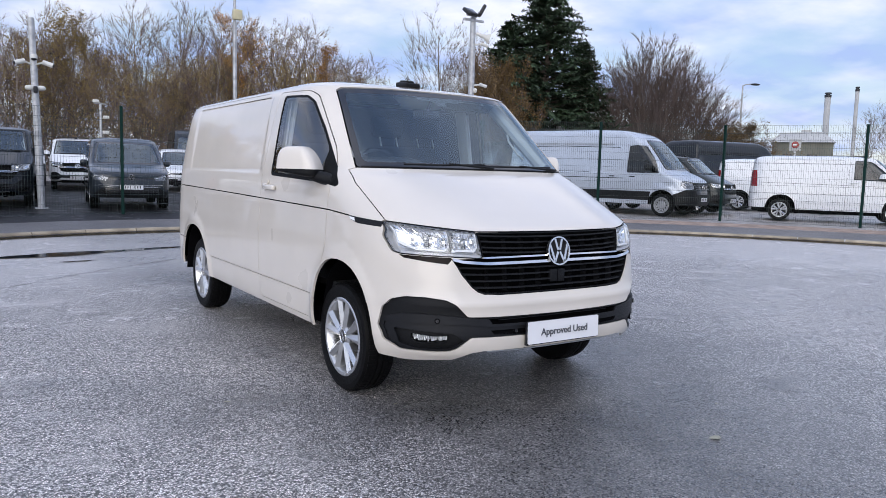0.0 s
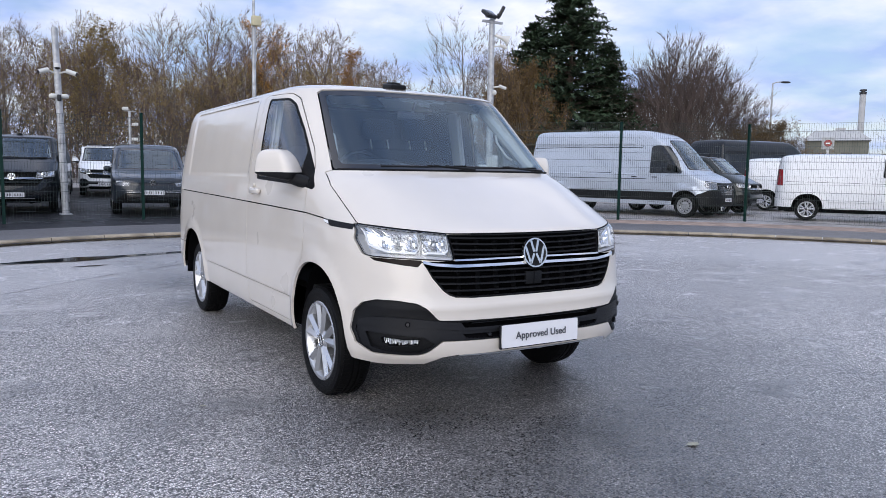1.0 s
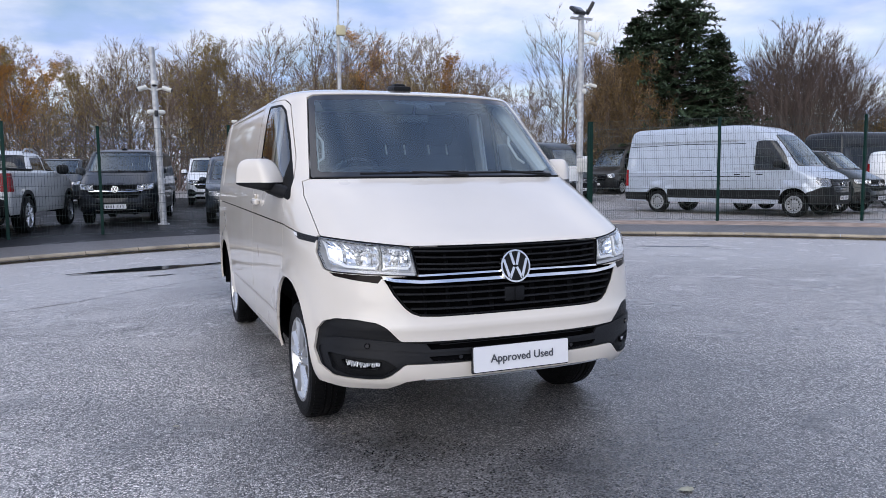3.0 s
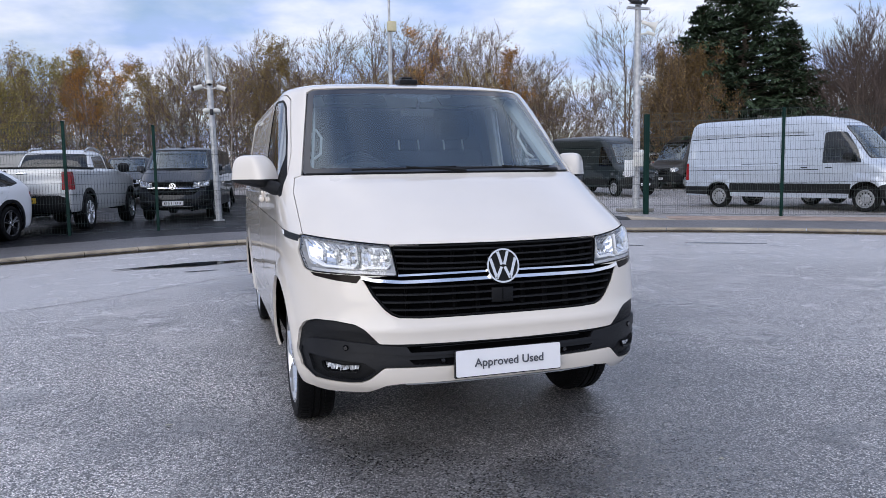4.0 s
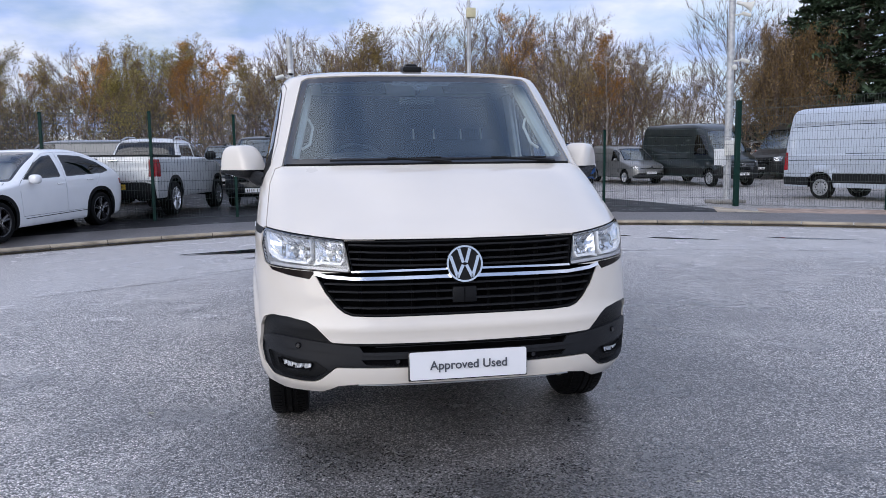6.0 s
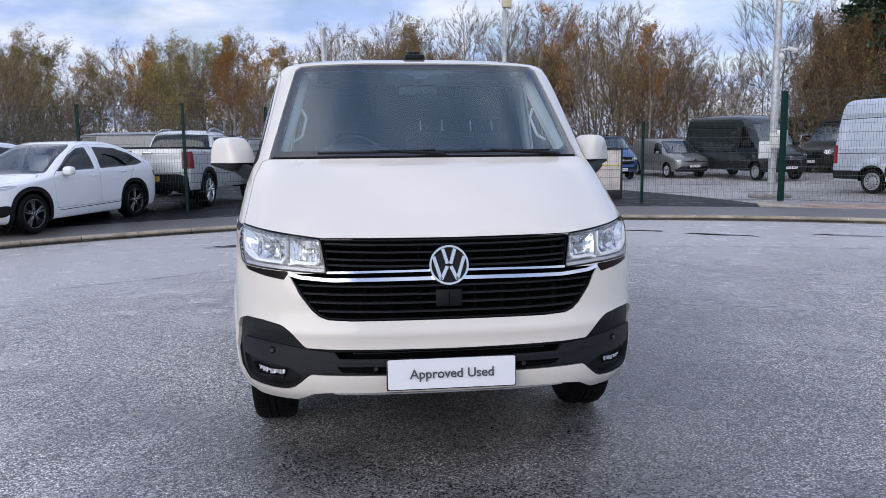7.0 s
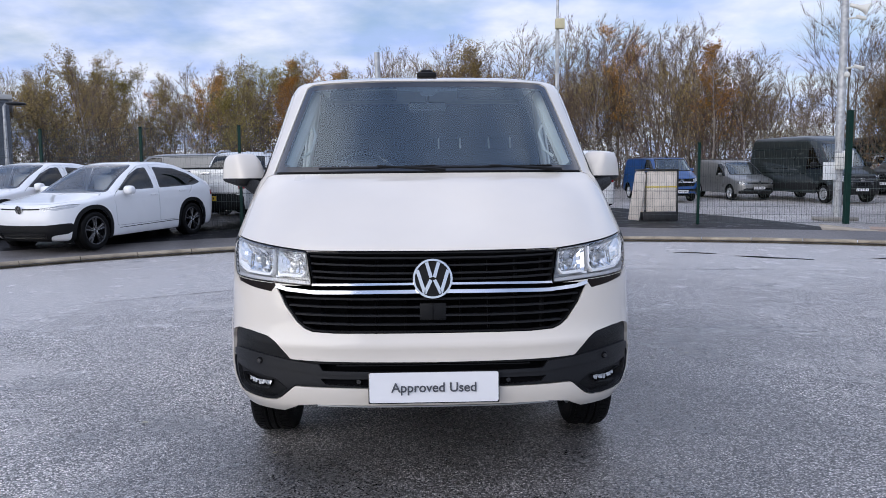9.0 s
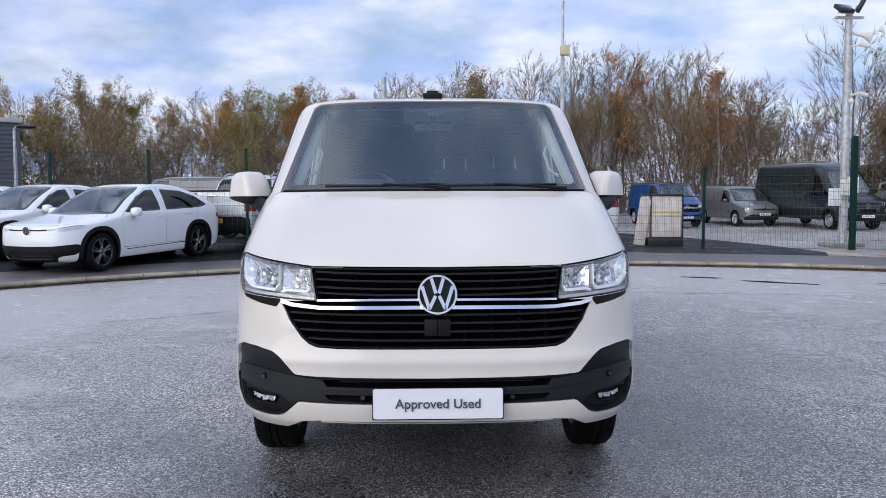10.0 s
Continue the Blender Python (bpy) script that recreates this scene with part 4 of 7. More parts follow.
    for sg in (1, -1):
        K.panel("fog_pocket", "pocket", M_PLASTIC, ins, off=-0.022, wall=-0.016, sides="r" if sg > 0 else "l")
        for x, z in ((0.728, 0.566), (0.305, 0.502)):
            g = Geo()
            c = on_front(S, x * sg, z, 0.002 if x > 0.5 else -0.014)
            g.add(*revolve([(0.001, 0.006), (0.009, 0.006), (0.011, 0.0), (0.014, 0.003), (0.015, -0.012)], 18), Matrix.Translation(c) @ pose(0, 0, 0, 0, 0, sg * (28 if x > 0.5 else 8)) @ Matrix.Rotation(radians(-90), 4, "Z"))
            part("parking_sensor", g, M_GLOSSBLACK, ins)
    part("lip_trim", rail(S, run(S, [(0, 0.396), (0.3, 0.397), (0.475, 0.400)]), 0.006, 0.004, -0.05), M_SATIN, van, "thin bright edge under the bumper")
    # underside, tubs, wheels
    g = Geo().add(*rbox(1.10, 4.3, 0.16, 0.03, at=(0, 2.6, 0.36))).add(*rbox(1.0, 0.5, 0.06, 0.02, at=(0, 0.50, 0.42)))
    g.add(*rbox(1.72, 1.95, 0.10, 0.02, at=(0, 2.34, 0.40))).add(*rbox(0.09, 3.4, 0.09, 0.03, at=(0.25, 2.9, 0.26))).add(*tube([(-0.7, 3.88, 0.33), (0.7, 3.88, 0.33)], 0.05))
    g.add(*tube([(-0.7, 0.885, 0.33), (0.7, 0.885, 0.33)], 0.045))
    # added tray, hidden behind the lip, to keep light off the ground below
    g.add(*rbox(1.0, 0.8, 0.05, 0.02, at=(0, 0.74, 0.38)))
    part("underbody", g, M_GAP, van)
    for sg in (1, -1):
        for yc, b, a in ((0.895, 0.475, 0.385), (3.95, 0.455, 0.42)):
            part("arch_liner", arch_liner(yc, 0.345, a, b, (0.875 if yc < 2 else 0.915) * sg, 0.50 * sg), M_GAP, van)
    for sg in (1, -1):
        for yc, half in ((0.962, 0.798), (3.965, 0.79)):
            wheel(van, half * sg, yc, 0.325, 0.188, wheel_style, sg, fine=fine, hub_z=0.343)
    # mirrors
    for sg in (1, -1):
        arm = part("mirror_foot", Geo().add(*tube([(0.895 * sg, 1.10, 1.268), (0.935 * sg, 1.15, 1.280), (0.99 * sg, 1.22, 1.302)], [0.036, 0.040, 0.034], 12))
                   .add(*rbox(0.028, 0.15, 0.05, 0.012, 2), pose(0.912 * sg, 1.13, 1.258, 0, sg * -8, sg * -4)), M_PLASTIC, van)
        turn = Matrix.Translation((-1.022 if sg < 0 else 0.952, 1.275, 0.0)) @ Matrix.Diagonal((sg, 1, 1, 1)) @ pose(0, 0, 0, 0, 0, 52)
        flip = (lambda f: f) if sg > 0 else (lambda f: [t[::-1] for t in f])
        v, f = egg(0.138, 0.086, 0.138, 4.6, 36, 12, zmin=0.0)
        v = [(0.012 + x * (1 - (0.14 if x > 0 else 0.60) * (max(0, z) / 0.15) ** 1.3) - 0.02 * z, y * (1 - 0.15 * z / 0.138) - 0.04 * z, 1.330 + z) for x, y, z in v]
        part("mirror_cap", Geo().add(v, flip(f), turn), paint_mat, arm, "painted mirror cap")
        v, f = egg(0.139, 0.087, 0.060, 4.0, 36, 8, zmax=0.0)
        v = [(0.012 + x, y, 1.3305 + z * (0.62 - 0.38 * x / 0.139)) for x, y, z in v]
        part("mirror_base", Geo().add(v, flip(f), turn), M_PLASTIC, arm)
        part("mirror_glass", Geo().add(*rbox(0.17, 0.006, 0.10, 0.002), turn @ pose(0.035, 0.072, 1.375)), M_CHROME, arm)
        # handle
        h = part("door_handle", Geo().add(*rbox(0.032, 0.19, 0.034, 0.012, 3), pose(0.955 * sg, 2.02, 1.197)).add(*rbox(0.03, 0.05, 0.05, 0.012, 2), pose(0.945 * sg, 2.13, 1.197)), paint_mat, van, "body-coloured door handle")
        part("key_cover", Geo().add(*revolve([(0.001, 0.004), (0.013, 0.004), (0.014, -0.01)], 16), pose(0.946 * sg, 2.075, 1.235) @ Matrix.Diagonal((sg, 1, 1, 1))), paint_mat, h)
    # roof aerial, wipers, screen sensor
    part("roof_aerial", Geo().add(*rbox(0.12, 0.16, 0.035, 0.012, 3), pose(0, 1.76, 1.956, 6, 0, 0)).add(*rbox(0.075, 0.10, 0.03, 0.012, 3), pose(0, 1.775, 1.976, 6, 0, 0)), M_PLASTIC, van)
    for x0, x1, z0, z1 in ((-0.55, 0.03, 1.362, 1.374), (-0.02, 0.62, 1.363, 1.371)):
        pts = [on_front(S, x, z, 0.016) for x, z in dense([(x0, z0), ((x0 + x1) / 2, z0 + 0.002), (x1, z1)], 0.05, closed=False)]
        w = part("wiper", Geo().add(*tube([tuple(p) for p in pts], 0.0055, 6)), M_PLASTIC, van)
        b = on_front(S, x1 - 0.02, z1 - 0.02, 0.02)
        part("wiper_arm", Geo().add(*tube([tuple(on_front(S, x1 + 0.05, 1.352, 0.012)), tuple(b), tuple(pts[len(pts) // 2] + Vector((0, -0.012, 0.008)))], [0.011, 0.009, 0.005], 6)), M_PLASTIC, w)
    part("cowl", rail(S, run(S, [(0, 1.353), (0.4, 1.353), (0.78, 1.353)]), 0.010, 0.004, -0.03), M_PLASTIC, van)
    g = Geo()
    v = [on_front(S, x, z, -0.006) for x, z in ((-0.20, 1.862), (-0.165, 1.815), (-0.05, 1.812), (-0.035, 1.785), (0.035, 1.785), (0.05, 1.812), (0.165, 1.815), (0.20, 1.862))]
    part("sensor_patch", Geo().add([tuple(p) for p in v], [(0, 1, 2, 5, 6, 7), (2, 3, 4, 5)]), M_GLOSSBLACK, van)
    cabin(van)
    return van, K


def cabin(van):
    """Dashboard, steering wheel, seats and bulkhead behind the glass."""
    S = VAN
    cab = new("cabin")
    cab.parent = van
    g = Geo()
    prof = [(0.86, 1.30), (1.02, 1.352), (1.20, 1.365), (1.34, 1.335), (1.40, 1.24), (1.36, 0.95), (0.9, 0.95)]
    n = len(prof)
    xs = [-0.80, -0.6, -0.2, 0.2, 0.6, 0.80]
    v = [(x, y + 0.10 * abs(x) ** 2, z - 0.01 * abs(x)) for x in xs for y, z in prof]
    g.add(v, [(i * n + j, i * n + (j + 1) % n, (i + 1) * n + (j + 1) % n, (i + 1) * n + j) for i in range(len(xs) - 1) for j in range(n)] + [tuple(range(n)), tuple(reversed(range((len(xs) - 1) * n, len(xs) * n)))])
    g.add(*egg(0.20, 0.14, 0.05, 2.4, 20, 8, at=(-0.38, 1.27, 1.375), zmin=0))
    part("dashboard", g, M_CABIN, cab)
    ring = [(-0.38 + 0.19 * math.cos(a), 1.475 + 0.05 * math.sin(a), 1.30 + 0.175 * math.sin(a)) for a in [2 * math.pi * i / 32 for i in range(33)]]
    g = Geo().add(*tube(ring, 0.016, 8, False)).add(*egg(0.09, 0.04, 0.07, 2.3, 16, 8, at=(-0.38, 1.46, 1.29)))
    for a in (0, 180, 270):
        g.add(*tube([(-0.38, 1.465, 1.29), (-0.38 + 0.185 * math.cos(radians(a)), 1.475, 1.29 + 0.165 * math.sin(radians(a)))], 0.014, 6))
    g.add(*tube([(-0.38, 1.46, 1.29), (-0.38, 1.25, 1.20)], 0.03, 8))
    part("steering_wheel", g, M_GLOSSBLACK, cab)
    for x0, x1, heads in ((-0.64, -0.14, (-0.39,)), (-0.02, 0.72, (0.16, 0.51))):
        w = x1 - x0
        g = Geo().add(*rbox(w, 0.16, 0.66, 0.06, 3), pose((x0 + x1) / 2, 2.26, 1.20, -10, 0, 0)).add(*rbox(w, 0.52, 0.18, 0.05, 3), pose((x0 + x1) / 2, 1.98, 0.86))
        st = part("seat", g, M_SEAT, cab)
        for hx in heads:
            part("head_restraint", Geo().add(*rbox(0.27, 0.11, 0.17, 0.045, 3), pose(hx, 2.35, 1.685, -8, 0, 0)), M_SEAT, st)
            if hx > 0:
                # chrome posts coloured white, so that their gleam lies in the colour
                part("restraint_posts", Geo().add(*tube([(hx - 0.075, 2.30, 1.515), (hx - 0.075, 2.33, 1.60)], 0.006, 6)).add(*tube([(hx + 0.075, 2.30, 1.515), (hx + 0.075, 2.33, 1.60)], 0.006, 6)), M_PAPER, st, "bright head-restraint posts")["kind"] = "stuff"
    part("bulkhead", Geo().add(*plate([(-0.83, 0.58), (0.83, 0.58), (0.83, 1.40), (0.72, 1.83), (-0.72, 1.83), (-0.83, 1.40)], 0.03), Matrix.Translation((0, 2.48, 0))), M_CABIN, cab)
    part("cab_floor", Geo().add(*rbox(1.66, 1.9, 0.04, 0, at=(0, 1.6, 0.62))), M_CABIN, cab)
    part("headlining", Geo().add(*rbox(1.30, 0.95, 0.02, 0.005, at=(0, 2.02, 1.865))), M_PAPER, cab, "pale grey roof lining")
    for sg in (1, -1):
        part("pillar_trim", Geo().add(*tube([(0.775 * sg, 1.10, 1.37), (0.72 * sg, 1.36, 1.60), (0.675 * sg, 1.60, 1.81)], [0.055, 0.052, 0.045], 10)), M_TRIM, cab, "pale grey pillar trim")
        part("door_pillar_trim", Geo().add(*rbox(0.03, 0.13, 0.60, 0.012, 2), pose(0.775 * sg, 2.13, 1.53, 0, sg * -9, 0)), M_TRIM, cab, "pale grey door pillar trim")
        part("grab_handle", Geo().add(*tube([(0.70 * sg, 1.26, 1.44), (0.655 * sg, 1.27, 1.47), (0.635 * sg, 1.36, 1.57), (0.66 * sg, 1.41, 1.62)], 0.008, 8)), M_TRIM, cab)
        part("belt", Geo().add(*rbox(0.012, 0.05, 0.50, 0.003), pose(0.80 * sg, 2.10, 1.56, 0, sg * -8, 0)), M_PAPER, cab, "pale seat belt on the door pillar")
        part("sun_visor", Geo().add(*rbox(0.40, 0.16, 0.02, 0.008), pose(0.38 * sg, 1.62, 1.825, 28, 0, 0)), M_CABIN, cab)
    part("rear_view_mirror", Geo().add(*rbox(0.22, 0.03, 0.065, 0.015, 3), pose(0.0, 1.50, 1.735)).add(*tube([(0, 1.48, 1.76), (0, 1.43, 1.83)], 0.012, 6)), M_GLOSSBLACK, cab)


hero, hero_skin = build_van(M_GREIGE, "alloy", "pale grey panel van standing on the wet asphalt")
sign = number_plate(hero, Matrix.Translation((0, 0.002, 0.487)) @ pose(0, 0, 0, -2, 0, 0), M_PLATE, 0.518, 0.121, bars=False, name="sign_plate")
sign["label"] = "white sign plate with grey lettering"
part("plate_holder", Geo().add(*rbox(0.53, 0.02, 0.128, 0.006, at=(0, 0.018, 0.482))), M_GLOSSBLACK, hero)


def word(text, size, x, m, mat, parent, weight=0.0):
    """One word of a sign as a mesh, starting at x; returns where it ends."""
    cu = bpy.data.curves.new("word", "FONT")
    cu.body, cu.size, cu.align_y, cu.extrude, cu.offset = text, size, "CENTER", 0.001, weight
    tmp = new("word", cu)
    me = bpy.data.meshes.new_from_object(tmp.evaluated_get(bpy.context.evaluated_depsgraph_get()))
    bpy.data.objects.remove(tmp)
    me.materials.clear()
    me.materials.append(mat)
    ob = new("word", me)
    ob.parent = parent
    ob.matrix_local = m @ Matrix.Translation((x, 0, 0))
    return x + max(v.co.x for v in me.vertices)


SIGN_FACE = Matrix.Translation((0, -0.0015, 0.486)) @ pose(0, 0, 0, 88, 0, 0)
end = word("Approved", 0.0535, -0.171, SIGN_FACE, M_INK, sign, 0.0007)
word("Used", 0.0535, end + 0.018, SIGN_FACE, M_INK, sign, 0.0007)

# ---------------------------------------------------------------- the ground
CX, CY, KERB_R = 1.94, -0.62, 12.78


def fall(x):
    """The gentle crossfall of the whole area towards one side."""
    return 0.018 - 0.05 * min(1.0, max(0.0, (-1.0 - x) / 6.0))


def lot_z(x, y):
    """Height of the ground beyond the kerb: a pavement, rising to the yard on one side and at the back."""
    r = math.hypot(x - CX, y - CY)
    s = min(1.0, max(0.0, (r - 13.6) / 2.2))
    left = min(1.0, max(0.0, (5.5 - x) / 4.0))
    return 0.086 + fall(x) + 0.10 * left * s * s * (3 - 2 * s) + 0.006 * min(30.0, max(0.0, r - 16.0)) + 0.03 * min(14.0, max(0.0, r - 32.0))


def asphalt(name, dry, wet_lo, wet_hi, patch=0.35, stones=0.5, bump=0.5, speck=130.0, lit_sides=0.0, spec=0.5, relief=0.006, film=0.0, even=1.0):
    """Weathered asphalt: pale and dark stones in tar, damp patches that shine more, low relief."""
    m = bpy.data.materials.new(name)
    m.use_nodes = True
    nt = m.node_tree
    b = nt.nodes["Principled BSDF"]
    N, L = nt.nodes.new, nt.links.new
    co = N("ShaderNodeTexCoord").outputs["Object"]

    def noise_tex(scale, detail, rough=0.5, vec=None):
        n = N("ShaderNodeTexNoise")
        n.inputs["Scale"].default_value, n.inputs["Detail"].default_value, n.inputs["Roughness"].default_value = scale, detail, rough
        L(vec or co, n.inputs["Vector"])
        return n.outputs["Fac"]

    def ramp(src, a, b_, lo=0.0, hi=1.0):
        r = N("ShaderNodeMapRange")
        r.inputs["From Min"].default_value, r.inputs["From Max"].default_value = a, b_
        r.inputs["To Min"].default_value, r.inputs["To Max"].default_value = lo, hi
        L(src, r.inputs["Value"])
        return r.outputs["Result"]

    def math_(op, a, c):
        n = N("ShaderNodeMath")
        n.operation = op
        for k, v in ((0, a), (1, c)):
            if isinstance(v, (int, float)):
                n.inputs[k].default_value = v
            else:
                L(v, n.inputs[k])
        return n.outputs[0]

    vor = N("ShaderNodeTexVoronoi")
    vor.inputs["Scale"].default_value = speck
    L(co, vor.inputs["Vector"])
    sep = N("ShaderNodeSeparateColor")
    L(vor.outputs["Color"], sep.inputs["Color"])
    stone, rare = sep.outputs["Red"], sep.outputs["Green"]
    fine = noise_tex(speck * 2.3, 2.0)
    clump = noise_tex(speck * 0.22, 3.0, 0.6)
    big = noise_tex(0.30, 4.0, 0.5)
    mid = noise_tex(1.7, 6.0, 0.62)
    mixed = math_("ADD", math_("MULTIPLY", big, 0.55 * even), math_("MULTIPLY", mid, 0.45 * even))
    mixed = math_("ADD", mixed, 0.5 * (1 - even))
    if lit_sides:  # shade round the van put into the colour: sides paler, with a wandering edge
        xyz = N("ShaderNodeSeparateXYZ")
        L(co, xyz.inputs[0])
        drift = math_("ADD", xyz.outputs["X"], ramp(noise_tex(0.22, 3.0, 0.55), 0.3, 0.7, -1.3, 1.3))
        mixed = math_("ADD", mixed, ramp(drift, -2.7, -0.7, -lit_sides, 0.0))
        mixed = math_("ADD", mixed, ramp(drift, 0.8, 3.6, 0.0, -0.6 * lit_sides))
    # one mask for the random damp patches and the painted shade round the van
    damp_shade = ramp(mixed, 0.30, 0.56)
    ring = None
    if lit_sides:  # an outer ring with lower bumps, its sky sheen put in as paler colour
        dx, dy = math_("SUBTRACT", xyz.outputs["X"], CX), math_("SUBTRACT", xyz.outputs["Y"], CY)
        rad = math_("SQRT", math_("ADD", math_("MULTIPLY", dx, dx), math_("MULTIPLY", dy, dy)), 0.0)
        ring = ramp(math_("ADD", rad, math_("MULTIPLY", mid, 1.6)), 7.6, 9.3)
    light = math_("MULTIPLY", ramp(stone, 0.2, 0.85, 1 - stones, 1 + 1.1 * stones), ramp(fine, 0.3, 0.7, 1 - 0.4 * stones, 1 + 0.4 * stones))
    light = math_("MULTIPLY", light, ramp(vor.outputs["Distance"], 0.25, 0.62, 1.0, 1 - 0.85 * stones))
    light = math_("MULTIPLY", light, ramp(clump, 0.35, 0.65, 0.84, 1.16))
    # a few much paler cells: light stones, and wet glints put into the colour
    light = math_("ADD", light, math_("MULTIPLY", ramp(rare, 0.92, 0.96), 1.1 * stones))
    light = math_("MULTIPLY", light, ramp(damp_shade, 0, 1, 1 + patch, 1 - patch))
    worn = math_("MULTIPLY", ramp(noise_tex(0.75, 5.0, 0.6), 0.55, 0.70), ramp(damp_shade, 0.0, 0.45, 1.0, 0.0))
    oil = ramp(noise_tex(0.9, 5.0, 0.65), 0.62, 0.72, 1.0, 0.55)
    light = math_("MULTIPLY", light, oil)
    if lit_sides:  # smooth slurry patches where the stones are filled
        keep = math_("SUBTRACT", 1.0, math_("MULTIPLY", worn, 0.75))
        light = math_("ADD", math_("MULTIPLY", light, keep), math_("MULTIPLY", worn, 1.15))
    if ring is not None:
        light = math_("ADD", math_("MULTIPLY", light, math_("SUBTRACT", 1.0, math_("MULTIPLY", ring, 0.55))), math_("MULTIPLY", ring, math_("MULTIPLY", ramp(mid, 0.3, 0.7, 0.75, 0.5), oil)))
    col = N("ShaderNodeMix")
    col.data_type, col.blend_type = "RGBA", "MULTIPLY"
    col.inputs["Factor"].default_value = 1.0
    col.inputs["A"].default_value = (*dry, 1)
    cmb = N("ShaderNodeCombineColor")
    for k in ("Red", "Green", "Blue"):
        L(light, cmb.inputs[k])
    L(cmb.outputs["Color"], col.inputs["B"])
    L(col.outputs["Result"], b.inputs["Base Color"])
    rgh = math_("ADD", ramp(damp_shade, 0, 1, wet_hi, wet_lo), ramp(stone, 0, 1, -0.06, 0.06))
    L(rgh, b.inputs["Roughness"])
    hgt = math_("ADD", math_("MULTIPLY", vor.outputs["Distance"], -0.7), math_("MULTIPLY", fine, 0.5))
    hgt = math_("ADD", hgt, math_("MULTIPLY", clump, 0.6))
    bp = N("ShaderNodeBump")
    bp.inputs["Distance"].default_value = relief
    strength = ramp(damp_shade, 0, 1, bump, bump * 0.7)
    if ring is not None:
        strength = math_("MULTIPLY", strength, math_("SUBTRACT", 1.0, math_("MULTIPLY", ring, 0.8)))
    L(strength, bp.inputs["Strength"])
    L(hgt, bp.inputs["Height"])
    L(bp.outputs["Normal"], b.inputs["Normal"])
    b.inputs["Specular IOR Level"].default_value = spec
    if film:  # a film of water over the stones, thicker where it is damp
        b.inputs["Coat IOR"].default_value = 2.0
        L(math_("MULTIPLY", ramp(damp_shade, 0, 1, film * 0.8, film), ramp(sep.outputs["Blue"], 0.25, 0.8, 0.35, 1.0)), b.inputs["Coat Weight"])
        L(ramp(mid, 0.35, 0.65, 0.16, 0.30), b.inputs["Coat Roughness"])
        soft = N("ShaderNodeBump")
        soft.inputs["Distance"].default_value, soft.inputs["Strength"].default_value = relief * 0.6, 0.55
        L(hgt, soft.inputs["Height"])
        L(soft.outputs["Normal"], b.inputs["Coat Normal"])
    return m


M_ROAD = asphalt("damp_asphalt", (0.405, 0.383, 0.368), 0.26, 0.50, film=1.0, patch=0.76, stones=0.80, bump=1.0, speck=122.0, lit_sides=0.36, spec=0.5, relief=0.012, even=0.5)
M_LOT = asphalt("weathered_yard_asphalt", (0.52, 0.485, 0.46), 0.5, 0.75, stones=0.4, bump=0.4, speck=60.0, patch=0.3, film=0.5)
M_TARMAC = asphalt("new_black_tarmac", (0.016, 0.016, 0.019), 0.55, 0.75, stones=0.3, bump=0.35, speck=80.0, spec=0.12, film=0.30)
M_PAVE = asphalt("grey_pavement_asphalt", (0.165, 0.152, 0.148), 0.42, 0.65, stones=0.4, bump=0.4, speck=80.0)
M_VERGE = material("brown_earth_verge", (0.56, 0.41, 0.32), 0.85, vary=0.45, vary_scale=3, grain=0.5, grain_scale=40, bump=0.6, bump_scale=60)
M_KERB = material("weathered_concrete_kerb", (0.60, 0.50, 0.37), 0.75, vary=0.45, vary_scale=3.5, grain=0.35, grain_scale=60, bump=0.4, bump_scale=90, random=0.3)
M_JOINT = material("dark_joint", (0.03, 0.028, 0.025), 0.9, vary=0.3)
M_LINE = material("worn_white_line", (0.42, 0.42, 0.41), 0.7, vary=0.4, vary_scale=9, grain=0.3)
M_WATER = material("standing_water", (0.012, 0.013, 0.015), 0.03, vary=0.2, vary_scale=3, bump=0.03, bump_scale=6)


def ring_sheet(rs, angles, height):
    g = Geo()
    k = len(angles)
    v = []
    for r in rs:
        for a in angles:
            x, y = CX + r * math.cos(a), CY + r * math.sin(a)
            v.append((x, y, height(x, y)))
    closed = abs(angles[-1] - angles[0]) > 6.2
    f = []
    for i in range(len(rs) - 1):
        for j in range(k - 1):
            f.append((i * k + j, (i + 1) * k + j, (i + 1) * k + j + 1, i * k + j + 1))
    return g.add(v, f)


ANG = [2 * math.pi * i / 144 for i in range(145)]
g = ring_sheet([12.92, 13.3, 13.6, 14, 14.5, 15, 15.5, 16, 16.5, 17.2, 18, 20, 24, 28, 32, 36, 40, 44, 47, 60, 120, 400, 2500], ANG, lot_z)
v0 = len(g.v)
g.add([(CX + 12.92 * math.cos(a), CY + 12.92 * math.sin(a), z) for z in (0.04, -0.15) for a in ANG], [(j, j + 1, j + 146, j + 145) for j in range(144)])
alone("ground", g, M_LOT, "weathered grey asphalt yard sloping up behind the fence", "ground", kind="structure", smooth=20)
g = Geo().add([(CX, CY, fall(CX))] + [(CX + r * math.cos(a), CY + r * math.sin(a), fall(CX + r * math.cos(a))) for r in (2.9, 6, 8, 13.0) for a in ANG[:-1]],
              [(0, 1 + j, 1 + (j + 1) % 144) for j in range(144)] + [(1 + i * 144 + j, 1 + (i + 1) * 144 + j, 1 + (i + 1) * 144 + (j + 1) % 144, 1 + i * 144 + (j + 1) % 144) for i in range(3) for j in range(144)])
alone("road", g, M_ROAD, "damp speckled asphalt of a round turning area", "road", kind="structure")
AV = [radians(-10 + 2 * i) for i in range(91)]
def pave_edge(a):
    """Radius at which the pavement ends: wider along the earth verge and the gate."""
    return 14.55 + 0.85 * min(1.0, max(0.0, (88 - math.degrees(a)) / 5))


